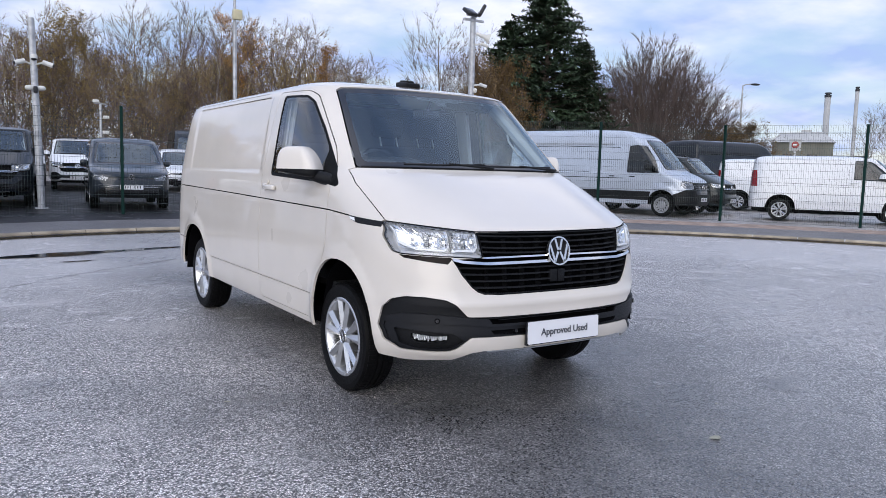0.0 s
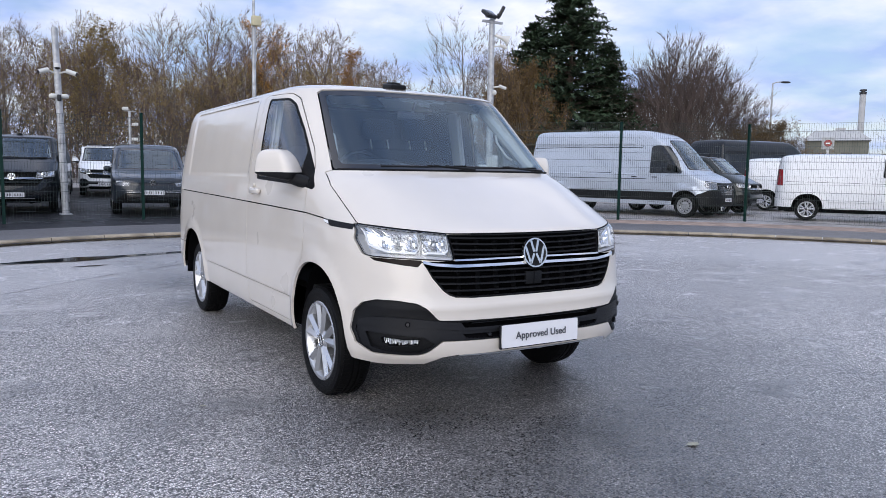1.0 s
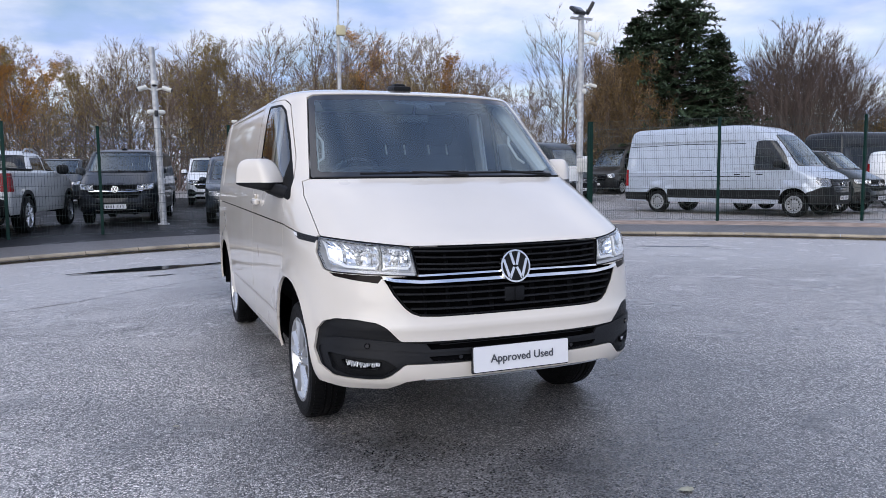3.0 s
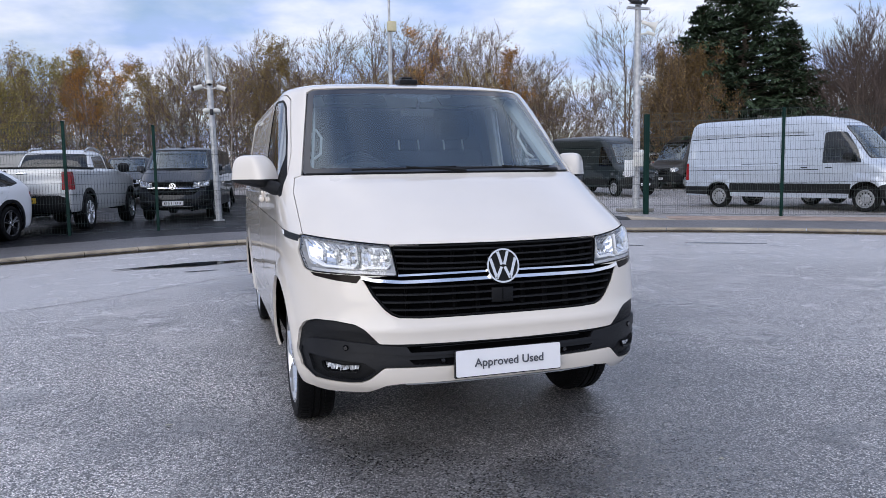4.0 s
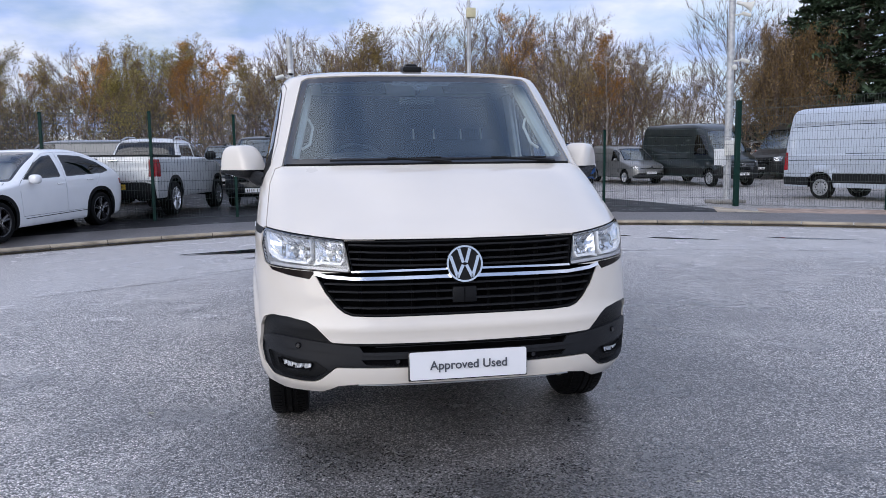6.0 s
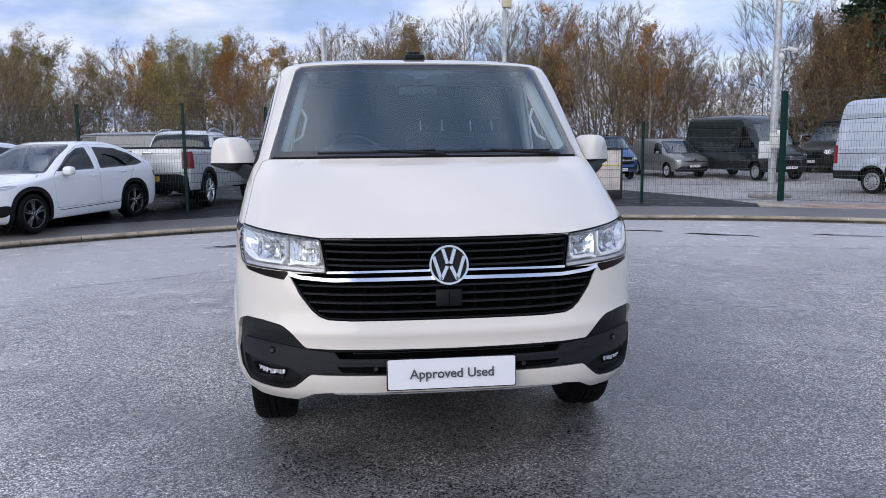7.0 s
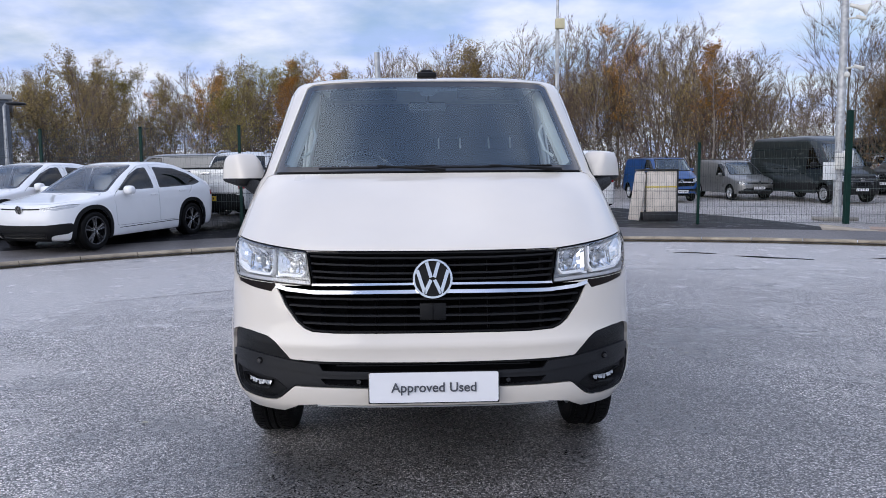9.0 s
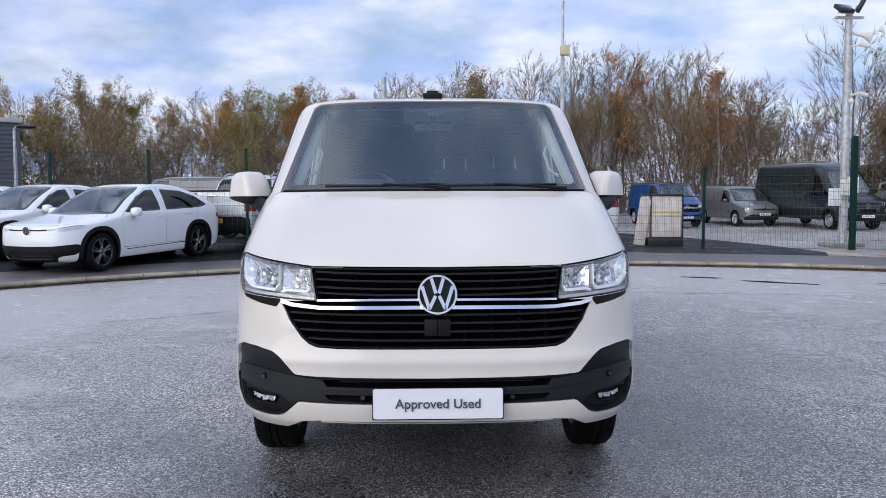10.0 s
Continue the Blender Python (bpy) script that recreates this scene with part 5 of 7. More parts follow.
def band(name, inner, outer, angles, mat, label, category, lift, steps=6):
    """A strip of ground between two radii that may change with the angle."""
    v, f = [], []
    for a in angles:
        for k in range(steps + 1):
            r = inner(a) + (outer(a) - inner(a)) * k / steps
            x, y = CX + r * math.cos(a), CY + r * math.sin(a)
            v.append((x, y, lot_z(x, y) + lift))
    n = steps + 1
    for i in range(len(angles) - 1):
        f += [(i * n + k, i * n + k + 1, (i + 1) * n + k + 1, (i + 1) * n + k) for k in range(steps)]
    return alone(name, Geo().add(v, f), mat, label, category, kind="structure", smooth=20)


band("pavement", lambda a: 12.94, pave_edge, AV, M_PAVE, "grey asphalt pavement behind the kerb", "pavement", 0.005)
alone("yard_tarmac", ring_sheet([14.55, 15, 15.5, 16, 16.6, 17.2, 18, 20, 24, 30, 36], [radians(88 + 3 * i) for i in range(28)], lambda x, y: lot_z(x, y) + 0.004), M_TARMAC, "new black tarmac of the yard", "tarmac", kind="structure", smooth=20)
band("gateway_tarmac", pave_edge, lambda a: 15.42 + 0.62 * max(0.0, math.degrees(a) - 61.5), [radians(61.5 + 1.9 * i) for i in range(15)], M_TARMAC, "black tarmac ramp at the gate", "tarmac", 0.004, 10)
band("verge", pave_edge, lambda a: 17.0, [radians(-10 + 2.0 * i) for i in range(36)], M_VERGE, "strip of bare brown earth along the fence", "verge", 0.003)
band("concrete_edge", lambda a: 15.40, lambda a: 15.75 + 0.5 * max(0.0, math.degrees(a) - 60), [radians(59.5 + 1.0 * i) for i in range(5)], M_KERB, "pale concrete edge beside the gate ramp", "kerb", 0.010)


def kerbstone(a0, a1, base, parent):
    prof = [(-0.135, -0.02), (-0.135, 0.058), (-0.115, 0.084), (-0.09, 0.091), (0.0, 0.092), (0.0, -0.02)]
    v, f = [], []
    for i in range(4):
        a = a0 + (a1 - a0) * i / 3
        for dr, z in prof:
            r = KERB_R + 0.14 + dr
            v.append((CX + r * math.cos(a), CY + r * math.sin(a), z + fall(CX + r * math.cos(a))))
    for i in range(3):
        for j in range(5):
            f.append((i * 6 + j, i * 6 + j + 1, (i + 1) * 6 + j + 1, (i + 1) * 6 + j))
    f += [tuple(reversed(range(6))), tuple(range(18, 24))]
    return part("kerbstone", Geo().add(v, f), M_KERB, parent, smooth=25)


kerb = thing("kerb", "row of worn concrete kerbstones round the turning area", "kerb", kind="structure")
STEP = 0.915 / KERB_R
for i in range(44):
    a = radians(8) + i * STEP
    kerbstone(a + 0.0005, a + STEP - 0.0006, None, kerb)
alone("kerb_bed", ring_sheet([12.66, 12.9], [radians(8) + STEP * 44 * i / 80 for i in range(81)], lambda x, y: 0.04 + fall(x)), M_JOINT, "dark mortar under the kerbstones", "kerb", kind="structure")


def puddle(cx, cy, length, width, turn, seed, label):
    rnd = random.Random(seed)
    n = 40
    out = []
    ph = [rnd.uniform(0, 6.28) for _ in range(5)]
    for i in range(n):
        a = 2 * math.pi * i / n
        w = 1 + 0.30 * math.sin(3 * a + ph[0]) + 0.22 * math.sin(5 * a + ph[1]) + 0.12 * math.sin(9 * a + ph[2])
        out.append((length / 2 * math.cos(a) * (1 + 0.1 * math.sin(4 * a + ph[3])), width / 2 * math.sin(a) * w))
    m = pose(cx, cy, 0.005 + fall(cx + 0.5), 0, 0, turn)
    return alone("puddle", Geo().add([(x, y, 0) for x, y in out], [tuple(range(n))]), M_WATER, label, "puddle", m, group="puddles", kind="structure")


puddle(-1.15, 8.92, 2.9, 0.36, 14, 1, "long puddle of dark still water near the kerb")
puddle(-1.45, 7.9, 0.45, 0.08, 8, 2, "small sliver of standing water")
puddle(5.55, 8.62, 1.2, 0.16, -35, 3, "thin puddle on the damp asphalt")
puddle(7.55, 8.02, 1.3, 0.17, -35, 4, "thin puddle on the damp asphalt")
puddle(4.6, 9.5, 0.7, 0.16, -25, 5, "small puddle on the damp asphalt")



def seam(name, pts, w, mat, label):
    """A thin sealed crack in the surface, along points of the plan."""
    r = random.Random(len(pts) * 7)
    v, f = [], []
    path = dense(pts, 0.12, closed=False)
    for i, (x, y) in enumerate(path):
        x, y = x + r.gauss(0, 0.012), y + r.gauss(0, 0.012)
        h = w * r.uniform(0.4, 1.2) / 2
        v += [(x, y - h, 0.004 + fall(x)), (x, y + h, 0.004 + fall(x))]
    f = [(2 * i, 2 * i + 2, 2 * i + 3, 2 * i + 1) for i in range(len(path) - 1)]
    return alone(name, Geo().add(v, f), mat, label, "road", group="sealed cracks", kind="structure")


seam("tar_seam", [(-3.6, 5.2), (-2.4, 5.9), (-1.3, 6.9), (-0.2, 7.7)], 0.022, M_JOINT, "thin dark sealed crack in the asphalt")
seam("tar_seam", [(3.2, 7.4), (5.0, 7.1), (7.0, 6.4)], 0.016, M_JOINT, "thin dark sealed crack in the asphalt")

rnd = random.Random(11)
M_LITTER = material("pale_fallen_leaf", (0.42, 0.40, 0.30), 0.7, vary=0.3, vary_scale=40)
for x, y, s in ((0.40, -0.71, 0.05), (-1.55, 1.05, 0.03), (-0.75, 0.55, 0.02), (1.9, 2.4, 0.03), (0.9, -0.35, 0.018)):
    v = [(x + s * (0.5 + 0.5 * rnd.random()) * math.cos(k * 0.9), y + 0.6 * s * (0.5 + 0.5 * rnd.random()) * math.sin(k * 0.9), fall(x) + 0.006 + 0.004 * rnd.random()) for k in range(7)]
    alone("fallen_leaf", Geo().add(v, [tuple(range(7))]), M_LITTER, "small pale scrap lying on the asphalt", "leaf", group="scraps on the asphalt")

# parking lines in the yard
for i in range(7):
    x0, y0 = 13.2 + 2.5 * i - 2.0, 25.4 - 0.4 * i
    v = [(x0, y0), (x0 + 0.10, y0), (x0 - 0.3 + 0.10, y0 + 4.8), (x0 - 0.3, y0 + 4.8)]
    alone("parking_line", Geo().add([(x, y, lot_z(x, y) + 0.006) for x, y in v], [(0, 1, 2, 3)]), M_LINE, "worn white parking line", "road marking", group="parking lines", kind="structure")

# ---------------------------------------------------------------- fence, poles and posts
M_GREEN = material("dark_green_coating", (0.005, 0.034, 0.026), 0.5, spec=0.2, vary=0.3, grain=0.2)
M_WIRE = material("green_coated_wire", (0.036, 0.054, 0.050), 0.45, vary=0.3)
M_GALV = material("galvanised_steel", (0.60, 0.61, 0.62), 0.5, 0.35, vary=0.35, vary_scale=9, grain=0.2, grain_scale=50)
M_CASE = material("white_plastic_casing", (0.72, 0.71, 0.66), 0.45, vary=0.12)
M_CREAM = material("cream_metal_box", (0.62, 0.56, 0.36), 0.5, vary=0.15)
M_BLACKMETAL = material("black_metal", (0.015, 0.015, 0.017), 0.45, vary=0.2)
M_CONCRETE = material("pale_concrete", (0.36, 0.34, 0.31), 0.85, vary=0.3, grain=0.3, bump=0.4)

POSTS = [(-11.9, 16.2, 2.4), (-9.1, 15.2, 2.4), (-6.4, 14.3, 2.38), (-4.08, 13.9, 2.36), (-2.37, 14.3, 2.3), (0.37, 14.85, 2.4), (3.6, 15.5, 2.1), (6.95, 15.62, 2.06),
         (10.45, 15.08, 2.78), (12.8, 12.5, 2.78), (15.93, 10.63, 2.78), (17.6, 7.45, 2.78), (19.0, 4.2, 2.78)]
fence = thing("mesh_fence", "tall dark green welded mesh fence on steel posts", "fence", kind="structure")
for i, (x, y, h) in enumerate(POSTS):
    thick = 0.12 if i == 8 else 0.062
    g = Geo().add(*rbox(thick, thick, h, 0.004, 1, at=(x, y, lot_z(x, y) + h / 2 - 0.02))).add(*rbox(thick + 0.01, thick + 0.01, 0.02, 0.004, 1, at=(x, y, lot_z(x, y) + h - 0.01)))
    part("fence_post", g, M_GREEN, fence)
for i in range(len(POSTS) - 1):
    (x0, y0, h0), (x1, y1, h1) = POSTS[i], POSTS[i + 1]
    h = min(h0, h1) - 0.06
    L = math.hypot(x1 - x0, y1 - y0)
    g = Geo()
    P = lambda s, z: (x0 + (x1 - x0) * s, y0 + (y1 - y0) * s, lot_z(x0 + (x1 - x0) * s, y0 + (y1 - y0) * s) + 0.04 + z)
    n = int(L / 0.058)
    for k in range(1, n):
        s = k / n
        g.add(*tube([P(s, 0), P(s, h)], 0.0029, 3, False))
    rows = int(h / 0.2)
    for k in range(rows + 1):
        for dz in (0, 0.012) if k % 4 == 0 else (0,):
            g.add(*tube([P(0.01, h * k / rows - dz), P(0.99, h * k / rows - dz)], 0.0036, 3, False))
    ob = part("mesh_panel", g, M_WIRE, fence, smooth=0)
    ob["kind"] = "stuff"

# concrete-grey camera pole
PX, PY = -1.05, 17.0
pz = lot_z(PX, PY)
pole = thing("camera_pole", "scuffed galvanised pole carrying security cameras", "camera pole", Matrix.Translation((PX, PY, pz)))
part("shaft", Geo().add(*tube([(0, 0, -0.02), (-0.045, 0, 2.0), (-0.11, 0, 4.42)], [0.085, 0.08, 0.072], 12)), M_GALV, pole)
part("base_flange", Geo().add(*rbox(0.28, 0.28, 0.025, 0.005, 1, at=(0, 0, 0.015))), M_GALV, pole)
for z, yaw in ((3.35, 200), (3.35, -20)):
    c = part("camera", Geo().add(*tube([(0, 0, 0), (0.22, 0, 0.06)], 0.022, 6)).add(*tube([(0.20, 0, 0.07), (0.42, 0, 0.0)], 0.055, 10), ), M_CASE, pole)
    c.matrix_local = pose(-0.085, -0.03, z, 0, 0, yaw)
    part("lens", Geo().add(*tube([(0.42, 0, 0.0), (0.435, 0, -0.005)], 0.045, 10)), M_BLACKMETAL, c)
c = part("dome_camera", Geo().add(*tube([(0, 0, 0.07), (0, -0.02, -0.02)], 0.075, 12)).add(*rbox(0.05, 0.16, 0.05, 0.01, at=(0, 0.1, 0.04))), M_CASE, pole)
c.matrix_local = pose(-0.085, -0.17, 3.49)
part("dome", Geo().add(*egg(0.07, 0.07, 0.06, 2, 14, 8, zmax=0)), M_BLACKMETAL, c)
for s in (-1, 1):
    c = part("spotlight", Geo().add(*egg(0.10, 0.07, 0.06, 2.4, 16, 8)), M_CASE, pole)
    c.matrix_local = pose(-0.065 + 0.12 * s, -0.05, 2.82)
part("sensor_box", Geo().add(*rbox(0.09, 0.08, 0.15, 0.015, at=(-0.065, -0.12, 2.78))), M_BLACKMETAL, pole)
part("clamp", Geo().add(*revolve([(0.088, -0.05), (0.088, 0.05)], 14), pose(-0.065, 0, 2.82, 0, 90, 0)), M_GALV, pole)

# slim mast with a pale box
mast = thing("mast", "slim grey mast with a cream equipment box", "mast", Matrix.Translation((3.61, 17.0, lot_z(3.61, 17.0))))
part("shaft", Geo().add(*tube([(0, 0, 0), (0, 0, 5.0)], 0.055, 10)).add(*tube([(0, 0, 5.0), (0.01, 0, 9.5)], 0.035, 8)), M_GALV, mast)
part("box", Geo().add(*rbox(0.24, 0.16, 0.26, 0.02, at=(0.04, -0.10, 5.17))), M_CREAM, mast, "cream metal box")

# lamp column with floodlights, horn and cameras
LX, LY = 10.99, 16.45
lamp = thing("floodlight_column", "tall galvanised column with floodlights, a horn and cameras", "lamp column", Matrix.Translation((LX, LY, lot_z(LX, LY))))
part("shaft", Geo().add(*tube([(0, 0, 0), (0, 0, 3.4), (0, 0, 6.05)], [0.105, 0.10, 0.085], 14)), M_GALV, lamp)
part("foot", Geo().add(*rbox(0.9, 0.7, 0.10, 0.03, at=(-0.1, -0.1, 0.05))), M_CONCRETE, lamp, "pale concrete footing")
part("bracket", Geo().add(*rbox(0.75, 0.08, 0.07, 0.01, at=(-0.02, -0.05, 5.95))), M_GALV, lamp)
for x, yaw, tilt in ((-0.20, 12, -52), (0.24, 62, 28)):
    f = part("floodlight", Geo().add(*rbox(0.42, 0.10, 0.34, 0.02)), M_BLACKMETAL, lamp, "black floodlight")
    f.matrix_local = pose(x, -0.12, 6.16 + 0.10 * (x > 0), tilt, 0, yaw)
    part("glass", Geo().add(*rbox(0.36, 0.01, 0.28, 0.003, at=(0, -0.055, 0))), M_DARKGLASS, f)
    part("yoke", Geo().add(*rbox(0.46, 0.03, 0.05, 0.005, at=(0, 0.06, -0.12))), M_GALV, f)
h = part("horn", Geo().add(*revolve([(0.05, -0.2), (0.055, 0.0), (0.09, 0.12), (0.16, 0.24), (0.165, 0.25), (0.12, 0.20)], 18)), M_CASE, lamp, "cream horn loudspeaker")
h.matrix_local = pose(0.28, -0.12, 5.50, 0, 20, -30)
for z in (5.20, 3.95):
    c = part("camera", Geo().add(*tube([(0, 0, 0), (0.20, -0.05, 0.03)], 0.025, 6)).add(*tube([(0.18, -0.05, 0.05), (0.40, -0.12, -0.02)], 0.05, 10)), M_CASE, lamp)
    c.matrix_local = pose(0.03, -0.1, z)
part("dome_camera", Geo().add(*egg(0.07, 0.07, 0.08, 2, 14, 8, at=(0.02, -0.18, 3.78))), M_CASE, lamp)
part("control_box", Geo().add(*rbox(0.30, 0.16, 0.42, 0.015, at=(-0.02, -0.18, 1.55))), M_CASE, lamp, "pale grey control box")
part("notice", Geo().add(*rbox(0.36, 0.012, 0.46, 0.004, at=(-0.30, -0.12, 1.30))), M_PAPER, lamp, "white notice board")
part("notice", Geo().add(*rbox(0.30, 0.012, 0.42, 0.004, at=(0.17, -0.13, 1.62))), M_PAPER, lamp, "white notice board")

# boarded box by the gate
bx = thing("boarded_box", "white boarded box with yellow tape by the gate", "box", Matrix.Translation((6.45, 17.15, lot_z(6.45, 17.15))) @ pose(0, 0, 0, 0, 0, -3))
M_BOARD = material("grubby_white_board", (0.84, 0.76, 0.68), 0.7, vary=0.2, vary_scale=3, grain=0.15)
part("front_board", Geo().add(*rbox(0.80, 0.04, 1.10, 0.006, at=(0.06, 0.0, 0.80))), M_BOARD, bx)
part("side_board", Geo().add(*rbox(0.04, 0.85, 1.15, 0.006, at=(-0.42, 0.42, 0.78))), M_BOARD, bx)
part("back_board", Geo().add(*rbox(0.80, 0.04, 1.10, 0.006, at=(0.06, 0.84, 0.80))), M_BOARD, bx)
part("lid", Geo().add(*rbox(0.96, 0.98, 0.05, 0.01, at=(0.02, 0.42, 1.385))), M_BLACKMETAL, bx)
part("plinth", Geo().add(*rbox(0.92, 0.92, 0.24, 0.01, at=(0.02, 0.42, 0.12))), M_BLACKMETAL, bx)
part("leaning_board", Geo().add(*rbox(0.30, 0.03, 1.28, 0.006), pose(-0.62, -0.10, 0.66, 4, 7, 0)), M_BOARD, bx, "narrow white board leaning on the side")
part("corner_post", Geo().add(*rbox(0.05, 0.05, 1.38, 0.005, at=(0.49, 0.0, 0.69))), M_BLACKMETAL, bx)
part("tape", Geo().add(*rbox(0.86, 0.045, 0.035, 0.002, at=(0.05, -0.002, 0.92))), material("yellow_tape", (0.65, 0.5, 0.03), 0.4, vary=0.1), bx, "yellow tape")

# lamps farther off
def street_lamp(x, y, h, arm, yaw, label):
    s = thing("street_lamp", label, "street lamp", Matrix.Translation((x, y, lot_z(x, y))) @ pose(0, 0, 0, 0, 0, yaw), group="street lamps")
    part("column", Geo().add(*tube([(0, 0, 0), (0, 0, h * 0.5), (0, 0, h)], [0.09, 0.07, 0.05], 8)).add(*tube([(0, 0, h), (arm * 0.5, 0, h + 0.10), (arm, 0, h + 0.12)], 0.04, 6)), M_GALV, s)
    part("lantern", Geo().add(*egg(0.36, 0.16, 0.07, 2.4, 16, 8, at=(arm + 0.25, 0, h + 0.11))), M_BLACKMETAL, s)


street_lamp(42.2, 28.6, 7.0, 0.7, -20, "tall grey street lamp beyond the yard")
street_lamp(2.9, 50.2, 7.2, -0.5, 0, "slim street lamp in front of the trees")
street_lamp(-15.9, 26.2, 3.95, 0.15, 30, "short grey lamp by the clad building")
fp = thing("camera_post", "small grey post with camera heads among the trees", "camera post", Matrix.Translation((3.9, 40.5, lot_z(3.9, 40.5))))
part("shaft", Geo().add(*tube([(0, 0, 0), (0, 0, 3.9)], 0.07, 8)), M_GALV, fp)
part("crossbar", Geo().add(*rbox(0.6, 0.06, 0.05, at=(0, 0, 3.9))), M_GALV, fp)
for dx, dz in ((-0.22, 4.02), (0.26, 3.2), (0.22, 2.4)):
    part("camera_head", Geo().add(*rbox(0.30, 0.24, 0.16, 0.03, at=(dx, -0.05, dz))).add(*tube([(0, 0, dz - 0.06), (dx, -0.05, dz - 0.06)], 0.02, 6)), M_CASE, fp)
fp2 = thing("floodlight_post", "pair of pale floodlights on a post behind the yard", "lamp", Matrix.Translation((28.2, 31.0, lot_z(28.2, 31))))
part("shaft", Geo().add(*tube([(0, 0, 0), (0, 0, 3.5)], 0.06, 8)), M_GALV, fp2)
for s in (-0.25, 0.25):
    part("floodlight", Geo().add(*rbox(0.34, 0.2, 0.24, 0.02, at=(s, 0, 3.62))), M_CASE, fp2)

# ---------------------------------------------------------------- distant buildings
M_CLAD = material("dark_ribbed_cladding", (0.10, 0.115, 0.14), 0.5, 0.2, vary=0.15, vary_scale=1.5)
M_STUCCO = material("grey_brown_render", (0.20, 0.20, 0.16), 0.85, vary=0.35, vary_scale=0.4, grain=0.2)
M_PALEWALL = material("pale_concrete_wall", (0.50, 0.50, 0.49), 0.8, vary=0.2, vary_scale=0.6)
clad = thing("clad_building", "low industrial building with dark ribbed cladding", "building", pose(-19.0, 32.3, 0.6, 0, 0, 28))
part("wall", Geo().add(*rbox(9, 12, 4.6, 0.0, at=(-4.5, 6, 2.2))), M_CLAD, clad)
for k in range(22):
    part("cladding_rib", Geo().add(*rbox(9.04, 0.05, 0.07, 0.0, at=(-4.5, -0.02, 0.2 + 0.2 * k))), M_CLAD, clad)
part("parapet", Geo().add(*rbox(9.3, 12.3, 0.22, 0.02, at=(-4.5, 6, 4.62))), M_PALEWALL, clad, "pale roof edge")
far = thing("works_building", "distant grey-brown works building with a shallow roof", "building", pose(66.5, 38.6, 0.4, 0, 0, -58))
part("wall", Geo().add(*rbox(5.4, 7, 4.9, 0, at=(0, 3.5, 2.3))).add(*rbox(3.0, 6, 3.6, 0, at=(4.0, 3.4, 1.7))), M_STUCCO, far)
part("roof", Geo().add([(-2.9, -0.3, 4.72), (2.9, -0.3, 4.72), (2.9, 7.3, 4.72), (-2.9, 7.3, 4.72), (-2.0, 1.2, 5.7), (1.7, 1.2, 5.8), (1.7, 5.8, 5.8), (-2.0, 5.8, 5.7)],
                       [(3, 2, 1, 0), (4, 5, 6, 7), (0, 1, 5, 4), (1, 2, 6, 5), (2, 3, 7, 6), (3, 0, 4, 7)]), M_PALEWALL, far, smooth=0)
part("roof_vent", Geo().add(*rbox(0.9, 0.6, 0.3, 0.02, at=(0.3, 2.5, 5.9))), M_PALEWALL, far)
for k in range(2):
    part("window", Geo().add(*rbox(0.9, 0.08, 0.7, 0.02, at=(-1.3 + 2.2 * k, -0.02, 3.2))), M_DARKGLASS, far)
for x, y, h, r in ((75.4, 41.5, 9.9, 0.30), (81.2, 41.5, 11.0, 0.20)):
    c = thing("chimney", "slender white chimney with a dark cap", "chimney", Matrix.Translation((x, y, 0.4)), group="works chimneys")
    part("shaft", Geo().add(*tube([(0, 0, 0), (0, 0, h)], r, 14)), M_PALEWALL, c)
    part("cap", Geo().add(*tube([(0, 0, h), (0, 0, h + 0.25)], r * 1.15, 14)).add(*tube([(0, 0, h + 0.35), (0, 0, h + 0.5)], r * 1.1, 14)).add(*tube([(0, 0, h + 0.2), (0, 0, h + 0.4)], r * 0.7, 10)), M_BLACKMETAL, c)
sg = thing("forecourt_sign", "pale forecourt sign with a plain red disc", "sign", pose(48.4, 28.3, lot_z(48.4, 28.3), 0, 0, -58))
part("post", Geo().add(*rbox(0.16, 0.12, 3.4, 0.01, at=(0, 0.1, 1.65))), M_GALV, sg)
part("panel", Geo().add(*rbox(0.80, 0.10, 0.85, 0.02, at=(0, 0, 3.25))), M_PALEWALL, sg)
part("disc", Geo().add(*revolve([(0.001, 0.03), (0.22, 0.03), (0.25, 0.0)], 28), Matrix.Translation((0, -0.05, 3.25)) @ Matrix.Rotation(radians(-90), 4, "Z")), M_REDLAMP, sg, "plain red disc")
part("bar", Geo().add(*rbox(0.26, 0.02, 0.08, 0, at=(0, -0.09, 3.25))), M_PLATE, sg)

# ---------------------------------------------------------------- other vehicles
def tail_q(S, x, z):
    t = np.clip(np.abs(x) / S.hw(z), 0, 1)
    return 2 + np.arccos(t ** (S.k / 2)) * 2 / np.pi


def back(S, pts, r=0.0):
    """An outline given as (x, z) seen from behind, as places on the shell."""
    return np.array([(float(tail_q(S, x, z)), z) for x, z in dense(soften(pts, r) if r else pts)])


